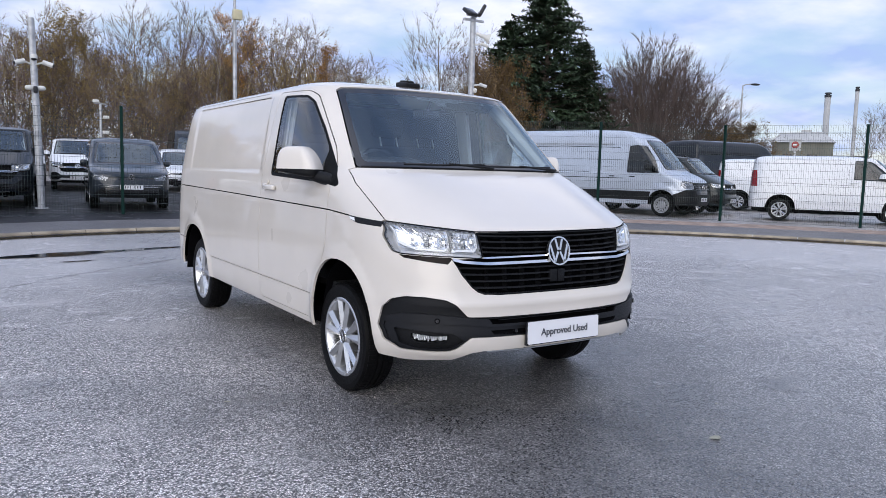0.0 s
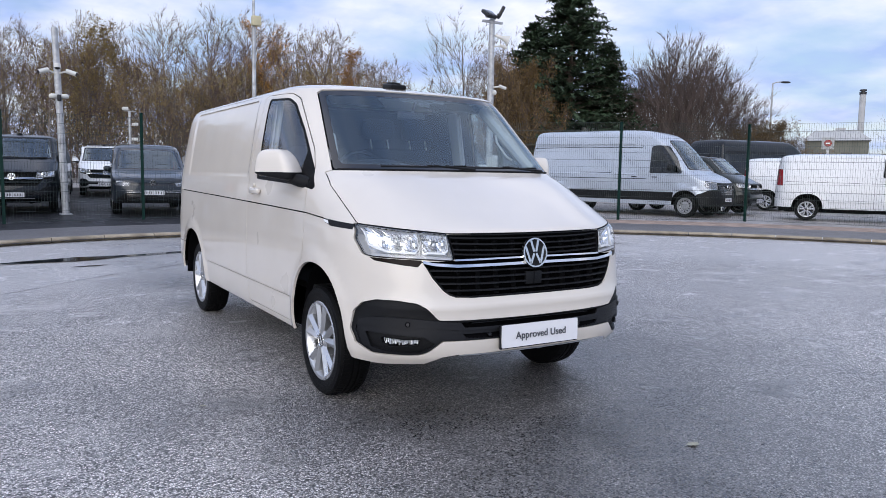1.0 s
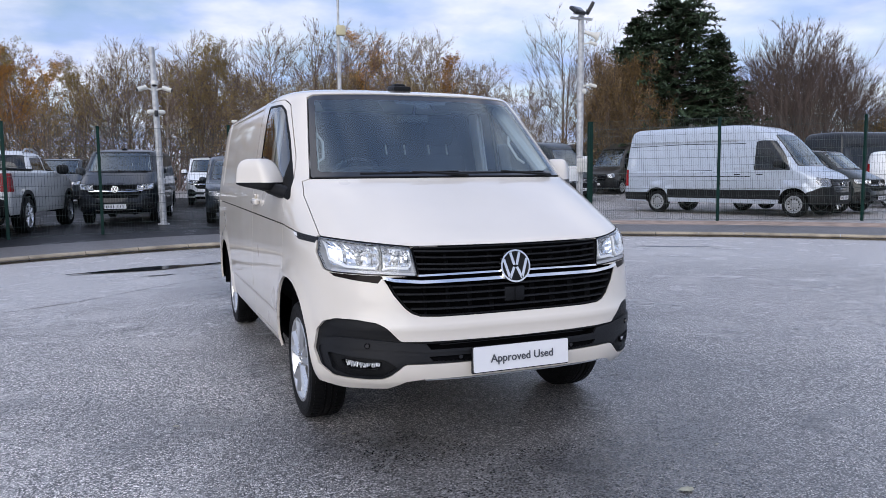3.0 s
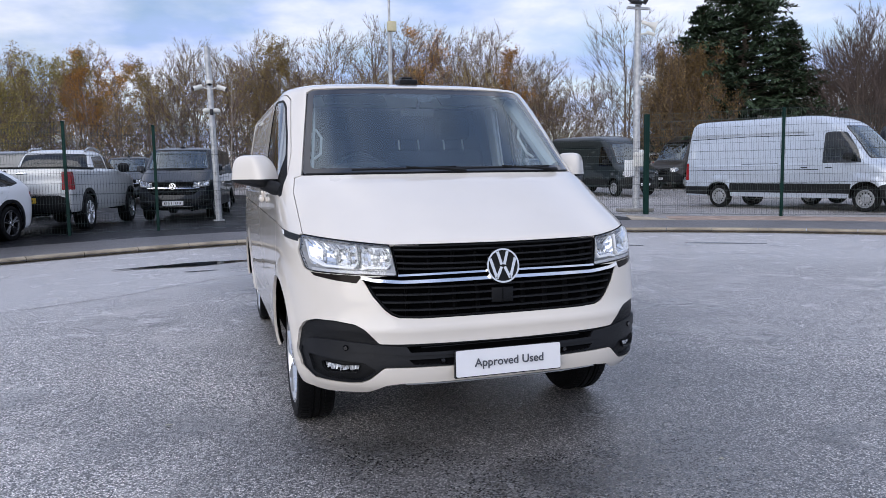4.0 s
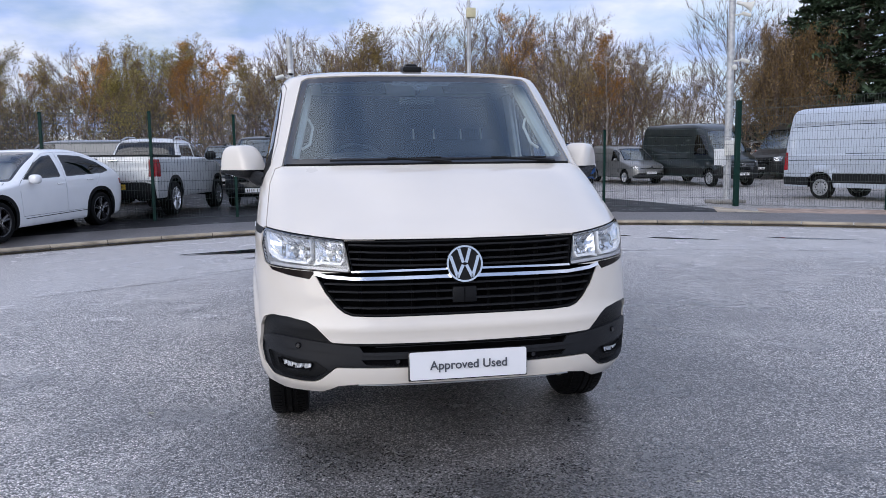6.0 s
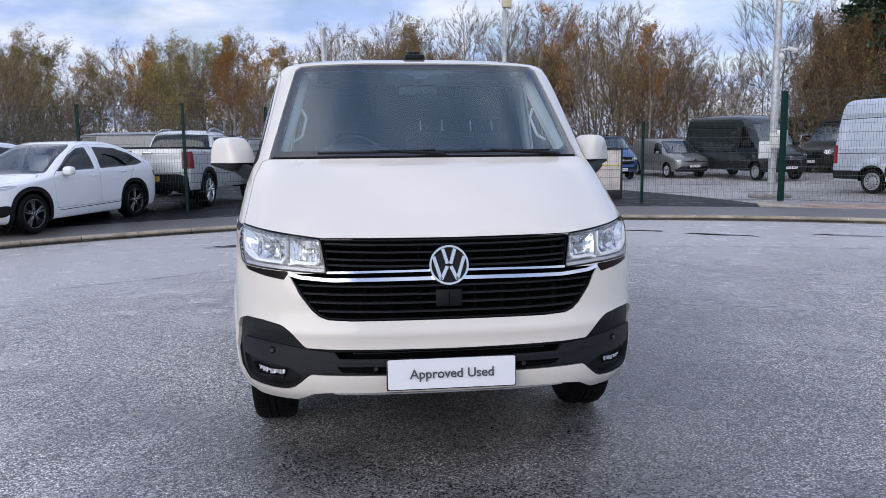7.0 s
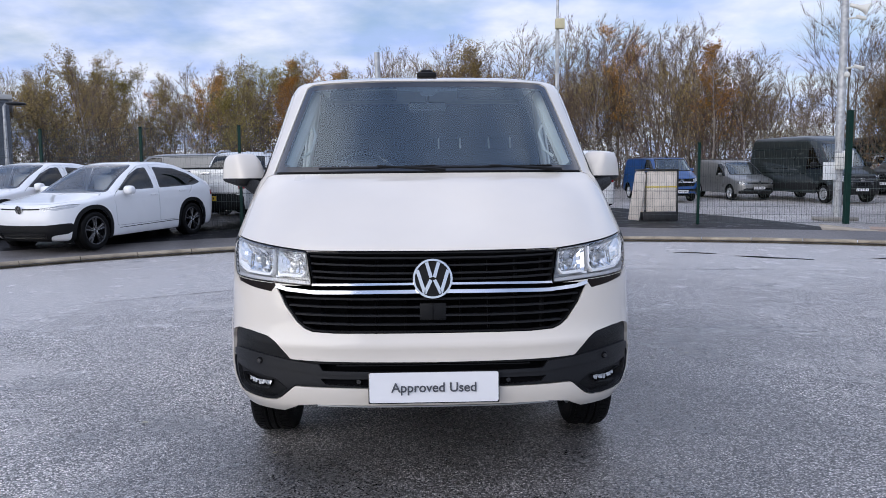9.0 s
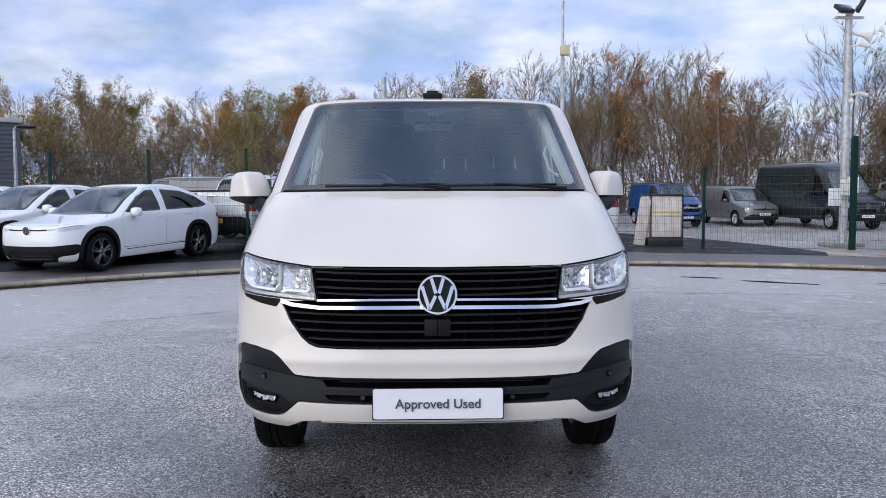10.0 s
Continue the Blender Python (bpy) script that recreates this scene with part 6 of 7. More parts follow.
def build_car(name, label, category, rows, paint_mat, spec, group="", nose=3.5, tail=3.2):
    """A vehicle from its shell and a list of what is cut into it."""
    S = Shell(rows, nose, tail, relief=spec["relief"]) if "relief" in spec else Shell(rows, nose, tail)
    car = thing(name, label, category, group=group)
    arches = spec["arches"]
    r = spec["r"]
    ol = []
    for k, pts in spec.get("doors", []):
        ol += [("gap", side(S, ring_gap(pts, 0.006), 0.04)), (k, side(S, pts, 0.04))]
    ol += [("gap", side(S, strip, 0)) for strip in spec.get("lines", [])]
    if "hood" in spec:
        ol += [("gap", front(S, ring_gap(spec["hood"], 0.006))), ("hood", front(S, spec["hood"]))]
    ol += [("frit", front(S, spec["screen"], 0.03)), ("screen", front(S, shrink(spec["screen"], 0.04), 0.03))]
    for k, pts in enumerate(spec.get("windows", [])):
        ol += [("frame", side(S, pts, 0.04)), ("pane%d" % k, side(S, shrink(pts, 0.025), 0.03))]
    for pts in spec.get("clad", []):
        ol.append(("clad", side(S, pts)))
    for pts in spec.get("clad_front", []):
        ol.append(("clad", front(S, pts, 0.03)))
    for pts in spec.get("grille", []):
        ol.append(("grille", front(S, pts, 0.02)))
    if "lamp" in spec:
        ol.append(("lamp", front(S, spec["lamp"], 0.015)))
    if "rear_window" in spec:
        ol += [("rframe", back(S, spec["rear_window"], 0.04)), ("rpane", back(S, shrink(spec["rear_window"], 0.03), 0.03))]
    if "tail_lamp" in spec:
        ol.append(("tlamp", side(S, spec["tail_lamp"], 0.02)))
    for pts in spec.get("clad_back", []):
        ol.append(("clad", back(S, pts, 0.02)))
    zl = spec["low"]
    ol.append(("under", np.array([(q, z) for q, z in dense([(0, zl), (1, zl), (2, zl), (3, zl), (3, S.z0), (0, S.z0)], 0.1)])))
    for yc, a, b in arches:
        e = arch(S, yc, r, a * (spec.get("arch_trim") or 1), b * (spec.get("arch_trim") or 1))
        if spec.get("arch_trim"):
            ol.append(("clad", e))
    for yc, a, b in arches:
        ol.append(("under", arch(S, yc, r, a, b)))
    K = Skin(S, ol, du=0.09, dv=0.08, flank=0.2)
    K.panel("body_shell", "body", paint_mat, car)
    if "hood" in spec:
        K.panel("bonnet", "hood", paint_mat, car)
    for s in "lr":
        made = {}
        for k, _ in spec.get("doors", []):
            if k not in made:
                made[k] = K.panel("door", k, paint_mat, car, sides=s)
        K.panel("window_frame", "frame", M_GLOSSBLACK, car, off=-0.001, sides=s)
        for k in range(len(spec.get("windows", []))):
            K.panel("window_pane", "pane%d" % k, spec.get("glass", M_DARKGLASS), car, off=-0.003, wall=0, sides=s)
        lm = K.panel("headlight", "lamp", spec.get("bowl", M_LAMPDIM), car, off=-0.02, wall=-0.015, sides=s)
        if lm:
            K.panel("lens", "lamp", M_LENS, lm, off=0.002, wall=0, sides=s)
            sgn = 1 if s == "r" else -1
            pts = shrink(spec["lamp"], 0.035)
            part("light_guide", rail(S, run(S, pts[:3]), 0.014, 0.0, -0.015, sgn=(sgn,)), M_DRL, lm)
        K.panel("rear_lamp", "tlamp", M_REDLAMP, car, off=0.004, sides=s)
    K.panel("screen_border", "frit", M_GLOSSBLACK, car, off=-0.002)
    K.panel("windscreen", "screen", spec.get("screen_glass", M_FARSCREEN), car, off=-0.003, wall=0)
    K.panel("rear_window_frame", "rframe", M_GLOSSBLACK, car, off=-0.002)
    K.panel("rear_window", "rpane", M_DARKGLASS, car, off=-0.003, wall=0)
    K.panel("lower_cladding", "clad", M_PLASTIC, car, off=0.004, label="black plastic cladding")
    gr = K.panel("grille", "grille", M_GLOSSBLACK, car, off=-0.015, wall=-0.012)
    for z, x1 in spec.get("slats", []):
        part("slat", rail(S, run(S, [(0, z), (x1 * 0.6, z), (x1, z + 0.004)]), 0.014, 0.0, -0.02), M_PLASTIC, gr)
    for z, x1, hh in spec.get("chrome", []):
        part("chrome_strip", rail(S, run(S, [(0, z), (x1 * 0.6, z), (x1, z + 0.006)]), hh, 0.008, -0.02), spec.get("strip_mat", M_CHROME), car)
    K.panel("lining", ["gap"], M_GAP, car, off=-0.03, wall=0)
    L = float(S.yr(0.6))
    w = float(S.hw(0.5))
    part("underbody", Geo().add(*rbox(w * 1.3, L - 0.5, 0.2, 0.03, at=(0, L / 2, zl + 0.12))), M_GAP, car)
    for sgn in (1, -1):
        for yc, a, b in arches:
            part("arch_liner", arch_liner(yc, r, a, b, (w - 0.03) * sgn, (w - 0.42) * sgn), M_GAP, car)
            wheel(car, sgn * (w - 0.125), yc, r, spec.get("tw", 0.22), spec["wheel"], sgn)
    cb = new("cabin")
    cb.parent = car
    zb, y0, y1, zt = spec["cab"]
    part("dashboard", Geo().add(*rbox(w * 1.6, 0.5, 0.35, 0.08, 3, at=(0, y0, zb - 0.16))), M_CABIN, cb)
    for sx in (-0.4, 0.4):
        part("seat", Geo().add(*rbox(0.5, 0.16, 0.7, 0.06, 3, at=(sx, y1, zb))).add(*rbox(0.26, 0.10, 0.18, 0.05, 3, at=(sx, y1 + 0.04, zb + 0.48))), spec.get("cloth", M_SEAT), cb)
    part("bulkhead", Geo().add(*rbox(w * 1.55, 0.04, zt - 0.5, 0, at=(0, y1 + spec.get("bulk", 0.5), 0.5 + (zt - 0.55) / 2))), M_CABIN, cb)
    mx, my, mz, ms = spec["mirror"]
    for sgn in (1, -1):
        mr = part("mirror", Geo().add(*egg(0.11 * ms, 0.08 * ms, 0.085 * ms, 2.8, 20, 10), pose(sgn * mx, my, mz)).add(*tube([(sgn * (mx - 0.16), my, mz - 0.08), (sgn * mx, my, mz - 0.04)], 0.025, 6)), spec.get("mirror_mat", paint_mat), car)
        for hy, hz in spec.get("handles", []):
            xx = float(S.hw(hz))
            part("door_handle", Geo().add(*rbox(0.03, 0.19, 0.03, 0.01, 2, at=(sgn * xx, hy, hz))), spec.get("handle_mat", paint_mat), car)
    if "badge" in spec:
        z, rr = spec["badge"]
        badge(car, Matrix.Translation(on_front(S, 0, z, 0.012)) @ pose(0, 0, 0, 6, 0, 0), rr)
    if "plate" in spec:
        z = spec["plate"]
        number_plate(car, Matrix.Translation(on_front(S, 0, z, 0.018)))
    if "rear_plate" in spec:
        z = spec["rear_plate"]
        yb = float(S.yr(z)) + 0.02
        number_plate(car, Matrix.Translation((0, yb, z)) @ pose(0, 0, 0, 0, 0, 180), M_PLATEYELLOW)
    return car, S, K


LARGE_ROWS = [(0.24, 0.22, 0.8, 0.93, 6.75, 0.15), (0.34, 0.10, 0.9, 0.985, 6.80, 0.15), (0.5, 0.04, 0.95, 1.005, 6.84, 0.15), (0.8, 0.06, 0.95, 1.015, 6.84, 0.15), (1.0, 0.10, 0.93, 1.015, 6.83, 0.15),
              (1.12, 0.16, 0.90, 1.012, 6.82, 0.15), (1.18, 0.24, 0.86, 1.010, 6.82, 0.15), (1.30, 0.48, 0.78, 1.005, 6.81, 0.15), (1.42, 0.76, 0.70, 0.998, 6.80, 0.15), (1.50, 0.86, 0.68, 0.99, 6.79, 0.15),
              (1.80, 1.15, 0.62, 0.955, 6.76, 0.15), (2.10, 1.46, 0.58, 0.915, 6.73, 0.16), (2.30, 1.72, 0.55, 0.885, 6.70, 0.17), (2.42, 1.95, 0.52, 0.86, 6.67, 0.18), (2.50, 2.20, 0.5, 0.815, 6.62, 0.2),
              (2.55, 2.48, 0.5, 0.74, 6.55, 0.25), (2.58, 2.85, 0.5, 0.58, 6.4, 0.3), (2.595, 3.3, 0.5, 0.35, 6.1, 0.4), (2.60, 3.7, 0.4, 0.005, 5.8, 0.4)]
def raised(rows):
    """The taller roof: all above the belt line stretched upwards."""
    up = lambda z: z if z < 1.45 else z + (z - 1.45) * 0.13
    return [tuple(up(v) if i == k else v for i, v in enumerate(p)) for p in rows for k in ((0,) if len(p) > 2 else (1,))]


def large_relief(p):
    """Flared arches and a shallow pressing along the flank."""
    y, z = p[..., 1], p[..., 2]
    d = 0 * y
    for yc in (1.0, 5.49):
        q = np.sqrt(((y - yc) / 0.46) ** 2 + ((z - 0.345) / 0.50) ** 2)
        d = d + 0.044 * np.clip(1 - np.abs(q - 1.08) / 0.26, 0, 1) ** 0.6 * (z < 1.1) * (p[..., 0] > 0.7)
    field = np.clip((y - 2.7) / 0.05, 0, 1) * np.clip((6.5 - y) / 0.05, 0, 1) * np.clip((z - 1.30) / 0.04, 0, 1) * np.clip((2.24 - z) / 0.04, 0, 1)
    return d - 0.018 * field


LARGE_ROWS = raised(LARGE_ROWS)
LARGE_SPEC = dict(
    arches=[(1.0, 0.43, 0.47), (5.49, 0.43, 0.46)], r=0.355, low=0.36, wheel="steel", tw=0.225, arch_trim=False,
    hood=[(0, 1.13), (0.5, 1.145), (0.80, 1.16), (0.86, 1.25), (0.84, 1.38), (0.80, 1.42), (0, 1.42)],
    relief=large_relief,
    screen=raised([(0, 1.44), (0.86, 1.45), (0.80, 1.85), (0.73, 2.20), (0.66, 2.27), (0, 2.29)]),
    windows=[raised([(1.12, 1.34), (2.20, 1.34), (2.18, 2.10), (1.95, 2.13), (1.62, 2.10), (1.30, 1.72)])],
    doors=[("door_a", [(1.06, 1.30), (1.2, 0.62), (1.45, 0.45), (2.22, 0.45), (2.22, 2.24), (1.75, 2.26), (1.38, 1.88)])],
    lines=[[(2.30, 1.17), (6.70, 1.17), (6.70, 1.150), (2.30, 1.150)], [(3.55, 1.352), (4.75, 1.352), (4.75, 1.335), (3.55, 1.335)], [(2.5, 2.15), (4.6, 2.19), (6.6, 2.16), (6.6, 2.140), (4.6, 2.17), (2.5, 2.13)], [(3.5, 0.66), (3.508, 0.66), (3.508, 2.1), (3.5, 2.1)]],
    clad=[[(1.40, 0.49), (5.08, 0.49), (5.08, 0.765), (1.36, 0.765)], [(5.85, 0.40), (6.83, 0.42), (6.83, 0.66), (5.85, 0.66)]],
    clad_front=[[(0, 0.36), (1.004, 0.36), (1.004, 0.72), (0.95, 0.80), (0.88, 0.86), (0.64, 0.88), (0.62, 1.08), (0, 1.06)]],
    grille=[[(0, 0.70), (0.50, 0.72), (0.60, 0.98), (0, 0.97)]], slats=[(0.76, 0.5), (0.83, 0.54), (0.90, 0.57)], chrome=[(0.985, 0.6, 0.014), (0.865, 0.56, 0.010)], strip_mat=M_SATIN,
    lamp=[(0.60, 1.09), (0.92, 1.13), (0.95, 0.98), (0.90, 0.88), (0.66, 0.88)],
    tail_lamp=[(6.60, 0.86), (6.80, 0.86), (6.78, 1.40), (6.62, 1.40)],
    cab=(1.42, 1.25, 2.25, 2.4), bulk=0.35, mirror=(1.17, 1.42, 1.52, 1.35), mirror_mat=M_PLASTIC, handles=[(2.02, 1.22), (2.72, 1.22)], handle_mat=M_PLASTIC, badge=(0.93, 0.085), plate=0.55, glass=M_DARKGLASS)

SMALL_ROWS = [(0.20, 0.22, 0.8, 0.85, 4.42, 0.4), (0.30, 0.09, 0.9, 0.90, 4.46, 0.4), (0.45, 0.03, 0.95, 0.92, 4.49, 0.4), (0.65, 0.04, 0.95, 0.928, 4.50, 0.4), (0.80, 0.07, 0.93, 0.928, 4.49, 0.4), (0.90, 0.13, 0.9, 0.926, 4.49, 0.4),
              (0.96, 0.30, 0.84, 0.924, 4.48, 0.4), (1.03, 0.60, 0.74, 0.92, 4.48, 0.4), (1.10, 0.92, 0.66, 0.914, 4.47, 0.4), (1.16, 1.02, 0.64, 0.905, 4.46, 0.4), (1.40, 1.38, 0.60, 0.865, 4.42, 0.4), (1.62, 1.74, 0.56, 0.82, 4.37, 0.4),
              (1.70, 1.92, 0.54, 0.79, 4.33, 0.4), (1.75, 2.10, 0.5, 0.73, 4.27, 0.4), (1.79, 2.40, 0.5, 0.58, 4.12, 0.4), (1.81, 2.75, 0.4, 0.35, 3.9, 0.4), (1.82, 3.0, 0.3, 0.005, 3.6, 0.3)]
SMALL_SPEC = dict(
    arches=[(0.92, 0.37, 0.40), (3.675, 0.37, 0.39)], r=0.325, low=0.30, wheel="alloy", tw=0.21,
    hood=[(0, 0.90), (0.45, 0.915), (0.72, 0.94), (0.82, 1.0), (0.80, 1.08), (0, 1.09)],
    screen=[(0, 1.11), (0.80, 1.12), (0.74, 1.40), (0.68, 1.62), (0.62, 1.66), (0, 1.67)],
    windows=[[(1.30, 1.06), (2.10, 1.07), (2.08, 1.58), (1.90, 1.60), (1.62, 1.46)]],
    doors=[("door_a", [(1.20, 1.06), (1.28, 0.62), (1.33, 0.42), (2.22, 0.42), (2.22, 1.64), (1.92, 1.66), (1.5, 1.36)])],
    lines=[[(2.3, 0.98), (4.4, 1.0), (4.4, 0.992), (2.3, 0.972)], [(3.3, 0.45), (3.306, 0.45), (3.306, 1.64), (3.3, 1.64)]],
    clad_front=[[(0, 0.30), (0.80, 0.31), (0.84, 0.40), (0.62, 0.55), (0, 0.55)]],
    grille=[[(0, 0.72), (0.58, 0.745), (0.56, 0.79), (0, 0.80)], [(0, 0.36), (0.60, 0.37), (0.66, 0.48), (0.62, 0.53), (0, 0.53)]], slats=[(0.42, 0.6), (0.48, 0.62)], chrome=[(0.60, 0.72, 0.022), (0.56, 0.66, 0.012)],
    lamp=[(0.50, 0.80), (0.82, 0.87), (0.87, 0.80), (0.84, 0.73), (0.56, 0.71)],
    tail_lamp=[(4.22, 0.80), (4.36, 0.80), (4.29, 1.35), (4.18, 1.35)], rear_window=[(0, 1.12), (0.70, 1.12), (0.66, 1.58), (0, 1.60)], rear_plate=0.86,
    cab=(1.10, 1.45, 2.25, 1.72), bulk=0.5, mirror=(0.99, 1.62, 1.13, 0.85), handles=[(2.05, 0.95)], badge=(0.80, 0.072), plate=0.56, glass=M_DARKGLASS)

COUPE_ROWS = [(0.17, 0.25, 0.8, 0.83, 4.45, 0.5), (0.25, 0.10, 0.9, 0.89, 4.53, 0.5), (0.40, 0.03, 1.0, 0.915, 4.57, 0.5), (0.55, 0.02, 1.0, 0.925, 4.59, 0.5), (0.68, 0.03, 1.0, 0.926, 4.60, 0.5), (0.78, 0.045, 0.98, 0.926, 4.60, 0.5),
              (0.835, 0.075, 0.95, 0.925, 4.60, 0.5), (0.87, 0.17, 0.90, 0.922, 4.60, 0.5), (0.91, 0.44, 0.84, 0.92, 4.59, 0.5), (0.96, 0.78, 0.76, 0.915, 4.58, 0.5), (1.015, 1.06, 0.70, 0.905, 4.57, 0.5), (1.06, 1.18, 0.66, 0.89, 4.54, 0.5), (1.15, 1.34, 0.62, 0.86, 4.45, 0.55),
              (1.30, 1.60, 0.58, 0.80, 4.18, 0.6), (1.40, 1.80, 0.54, 0.745, 3.94, 0.6), (1.48, 1.97, 0.50, 0.70, 3.70, 0.6), (1.53, 2.12, 0.48, 0.65, 3.52, 0.6), (1.565, 2.28, 0.45, 0.57, 3.34, 0.5), (1.585, 2.44, 0.35, 0.42, 3.16, 0.4), (1.592, 2.58, 0.2, 0.005, 3.0, 0.2)]
COUPE_SPEC = dict(
    arches=[(0.80, 0.385, 0.395), (3.60, 0.385, 0.395)], r=0.35, low=0.21, wheel="black", tw=0.24, arch_trim=1.19,
    hood=[(0, 0.855), (0.4, 0.858), (0.68, 0.878), (0.80, 0.905), (0.80, 0.97), (0.74, 1.005), (0, 0.995)],
    screen=[(0, 1.01), (0.78, 1.025), (0.70, 1.25), (0.62, 1.48), (0.55, 1.53), (0, 1.545)],
    windows=[[(1.46, 1.045), (2.45, 1.055), (2.42, 1.475), (2.20, 1.455), (1.90, 1.33)], [(2.61, 1.055), (3.74, 1.08), (3.98, 1.13), (3.66, 1.32), (3.25, 1.44), (2.63, 1.478)]],
    screen_glass=M_SHOWGLASS, cloth=M_PAPER,
    doors=[("door_a", [(1.32, 0.96), (1.36, 0.40), (2.54, 0.40), (2.56, 1.52), (2.25, 1.50), (1.95, 1.36)]), ("door_b", [(2.565, 0.40), (3.20, 0.40), (3.36, 0.72), (3.68, 1.08), (3.60, 1.38), (3.18, 1.50), (2.57, 1.525)])],
    clad_front=[[(0, 0.21), (0.52, 0.21), (0.58, 0.30), (0.66, 0.325), (0.80, 0.34), (0.868, 0.42), (0.85, 0.53), (0.56, 0.50), (0, 0.49)]],
    grille=[[(0, 0.25), (0.48, 0.26), (0.52, 0.35), (0, 0.36)]], slats=[(0.285, 0.46), (0.32, 0.48)], chrome=[(0.775, 0.42, 0.030)], strip_mat=M_GLOSSBLACK,
    bowl=M_BEZEL, lamp=[(0.40, 0.790), (0.62, 0.815), (0.83, 0.862), (0.893, 0.842), (0.86, 0.790), (0.70, 0.752), (0.50, 0.750)],
    tail_lamp=[(4.28, 0.84), (4.50, 0.84), (4.48, 0.95), (4.26, 0.95)], rear_window=[(0, 1.15), (0.62, 1.15), (0.52, 1.46), (0, 1.48)],
    lines=[[(1.42, 0.36), (3.2, 0.38), (3.2, 0.365), (1.42, 0.345)]],
    cab=(0.98, 1.7, 2.55, 1.4), bulk=1.3, mirror=(1.0, 1.62, 1.05, 1.0), handles=[(2.40, 0.93), (3.30, 0.97)], badge=(0.765, 0.075), glass=M_PRIVACY)


def build_pickup(paint_mat, label):
    rows = [(0.36, 0.20, 0.8, 0.88, 5.22, 0.15), (0.45, 0.08, 0.9, 0.93, 5.30, 0.15), (0.60, 0.02, 0.95, 0.95, 5.34, 0.14), (0.80, 0.03, 0.95, 0.955, 5.35, 0.12), (1.00, 0.06, 0.93, 0.95, 5.34, 0.12), (1.08, 0.12, 0.9, 0.945, 5.33, 0.12),
            (1.14, 0.30, 0.86, 0.938, 5.33, 0.12), (1.20, 0.70, 0.76, 0.925, 5.32, 0.12), (1.24, 1.1, 0.66, 0.90, 5.31, 0.12), (1.26, 1.5, 0.5, 0.86, 5.27, 0.12), (1.265, 1.8, 0.4, 0.5, 5.2, 0.12), (1.267, 2.0, 0.3, 0.01, 5.1, 0.12)]
    rows = [(z if z < 0.8 else 0.8 + (z - 0.8) * 1.25, *rest) for z, *rest in rows]
    S = Shell(rows, 3.5, 4.5)
    car = thing("pickup_truck", label, "pickup")
    ol = [("gap", side(S, [(3.52, 0.5), (3.53, 0.5), (3.53, 1.36), (3.52, 1.36)])), ("gap", side(S, [(2.5, 0.5), (2.508, 0.5), (2.508, 1.36), (2.5, 1.36)])), ("clad", back(S, [(0, 0.44), (0.90, 0.44), (0.90, 0.74), (0.70, 0.80), (0, 0.80)])),
          ("gap", back(S, [(0, 0.815), (0.84, 0.815), (0.84, 0.805), (0, 0.805)])), ("gap", back(S, [(0.765, 0.82), (0.773, 0.82), (0.773, 1.36), (0.765, 1.36)])), ("tlamp", side(S, [(5.08, 0.92), (5.30, 0.92), (5.28, 1.30), (5.10, 1.30)], 0.02)),
          ("tlamp", back(S, [(0.78, 0.92), (0.93, 0.92), (0.92, 1.30), (0.78, 1.30)])), ("lamp", front(S, [(0.62, 1.04), (0.90, 1.06), (0.92, 0.88), (0.62, 0.90)])), ("grille", front(S, [(0, 0.70), (0.58, 0.72), (0.58, 1.02), (0, 1.02)])),
          ("under", np.array([(q, z) for q, z in dense([(0, 0.44), (3, 0.44), (3, 0.36), (0, 0.36)], 0.1)]))]
    for yc in (0.92, 4.19):
        ol += [("clad", arch(S, yc, 0.39, 0.53, 0.56)), ("under", arch(S, yc, 0.39, 0.445, 0.475))]
    K = Skin(S, ol, du=0.07, dv=0.06, flank=0.12)
    K.panel("body_shell", "body", paint_mat, car)
    K.panel("lining", ["body", "gap"], M_GAP, car, off=-0.03, wall=0)
    K.panel("lower_cladding", "clad", M_PLASTIC, car, off=0.005)
    K.panel("grille", "grille", M_GLOSSBLACK, car, off=-0.01)
    for s in "lr":
        K.panel("rear_lamp", "tlamp", M_REDLAMP, car, off=0.004, sides=s)
        K.panel("headlight", "lamp", M_LAMP, car, off=0.002, sides=s)
    crow = [(1.18, 1.15, 0.5, 0.90, 3.66, 0.2), (1.24, 1.25, 0.5, 0.885, 3.65, 0.2), (1.45, 1.62, 0.48, 0.82, 3.58, 0.2), (1.68, 2.0, 0.45, 0.74, 3.46, 0.2), (1.76, 2.18, 0.42, 0.69, 3.38, 0.2), (1.81, 2.36, 0.4, 0.6, 3.28, 0.2), (1.84, 2.6, 0.3, 0.4, 3.1, 0.2), (1.85, 2.75, 0.2, 0.01, 2.95, 0.2)]
    C = Shell(crow, 3.5, 4.0)
    col = [("frame", side(C, [(1.82, 1.375), (2.46, 1.385), (2.46, 1.70), (2.2, 1.68)], 0.03)), ("frame", side(C, [(2.54, 1.385), (3.40, 1.40), (3.32, 1.66), (2.54, 1.70)], 0.03)), ("screen", front(C, [(0, 1.26), (0.78, 1.27), (0.66, 1.70), (0, 1.74)], 0.03)),
           ("rpane", back(C, [(0, 1.36), (0.76, 1.36), (0.67, 1.72), (0, 1.74)], 0.04))]
    Q = Skin(C, col, du=0.07, dv=0.05, flank=0.12)
    Q.panel("cab_shell", "body", paint_mat, car)
    Q.panel("side_window", "frame", M_DARKGLASS, car)
    Q.panel("windscreen", "screen", M_DARKGLASS, car)
    Q.panel("rear_window", "rpane", M_DARKGLASS, car, label="dark rear window of the cab")
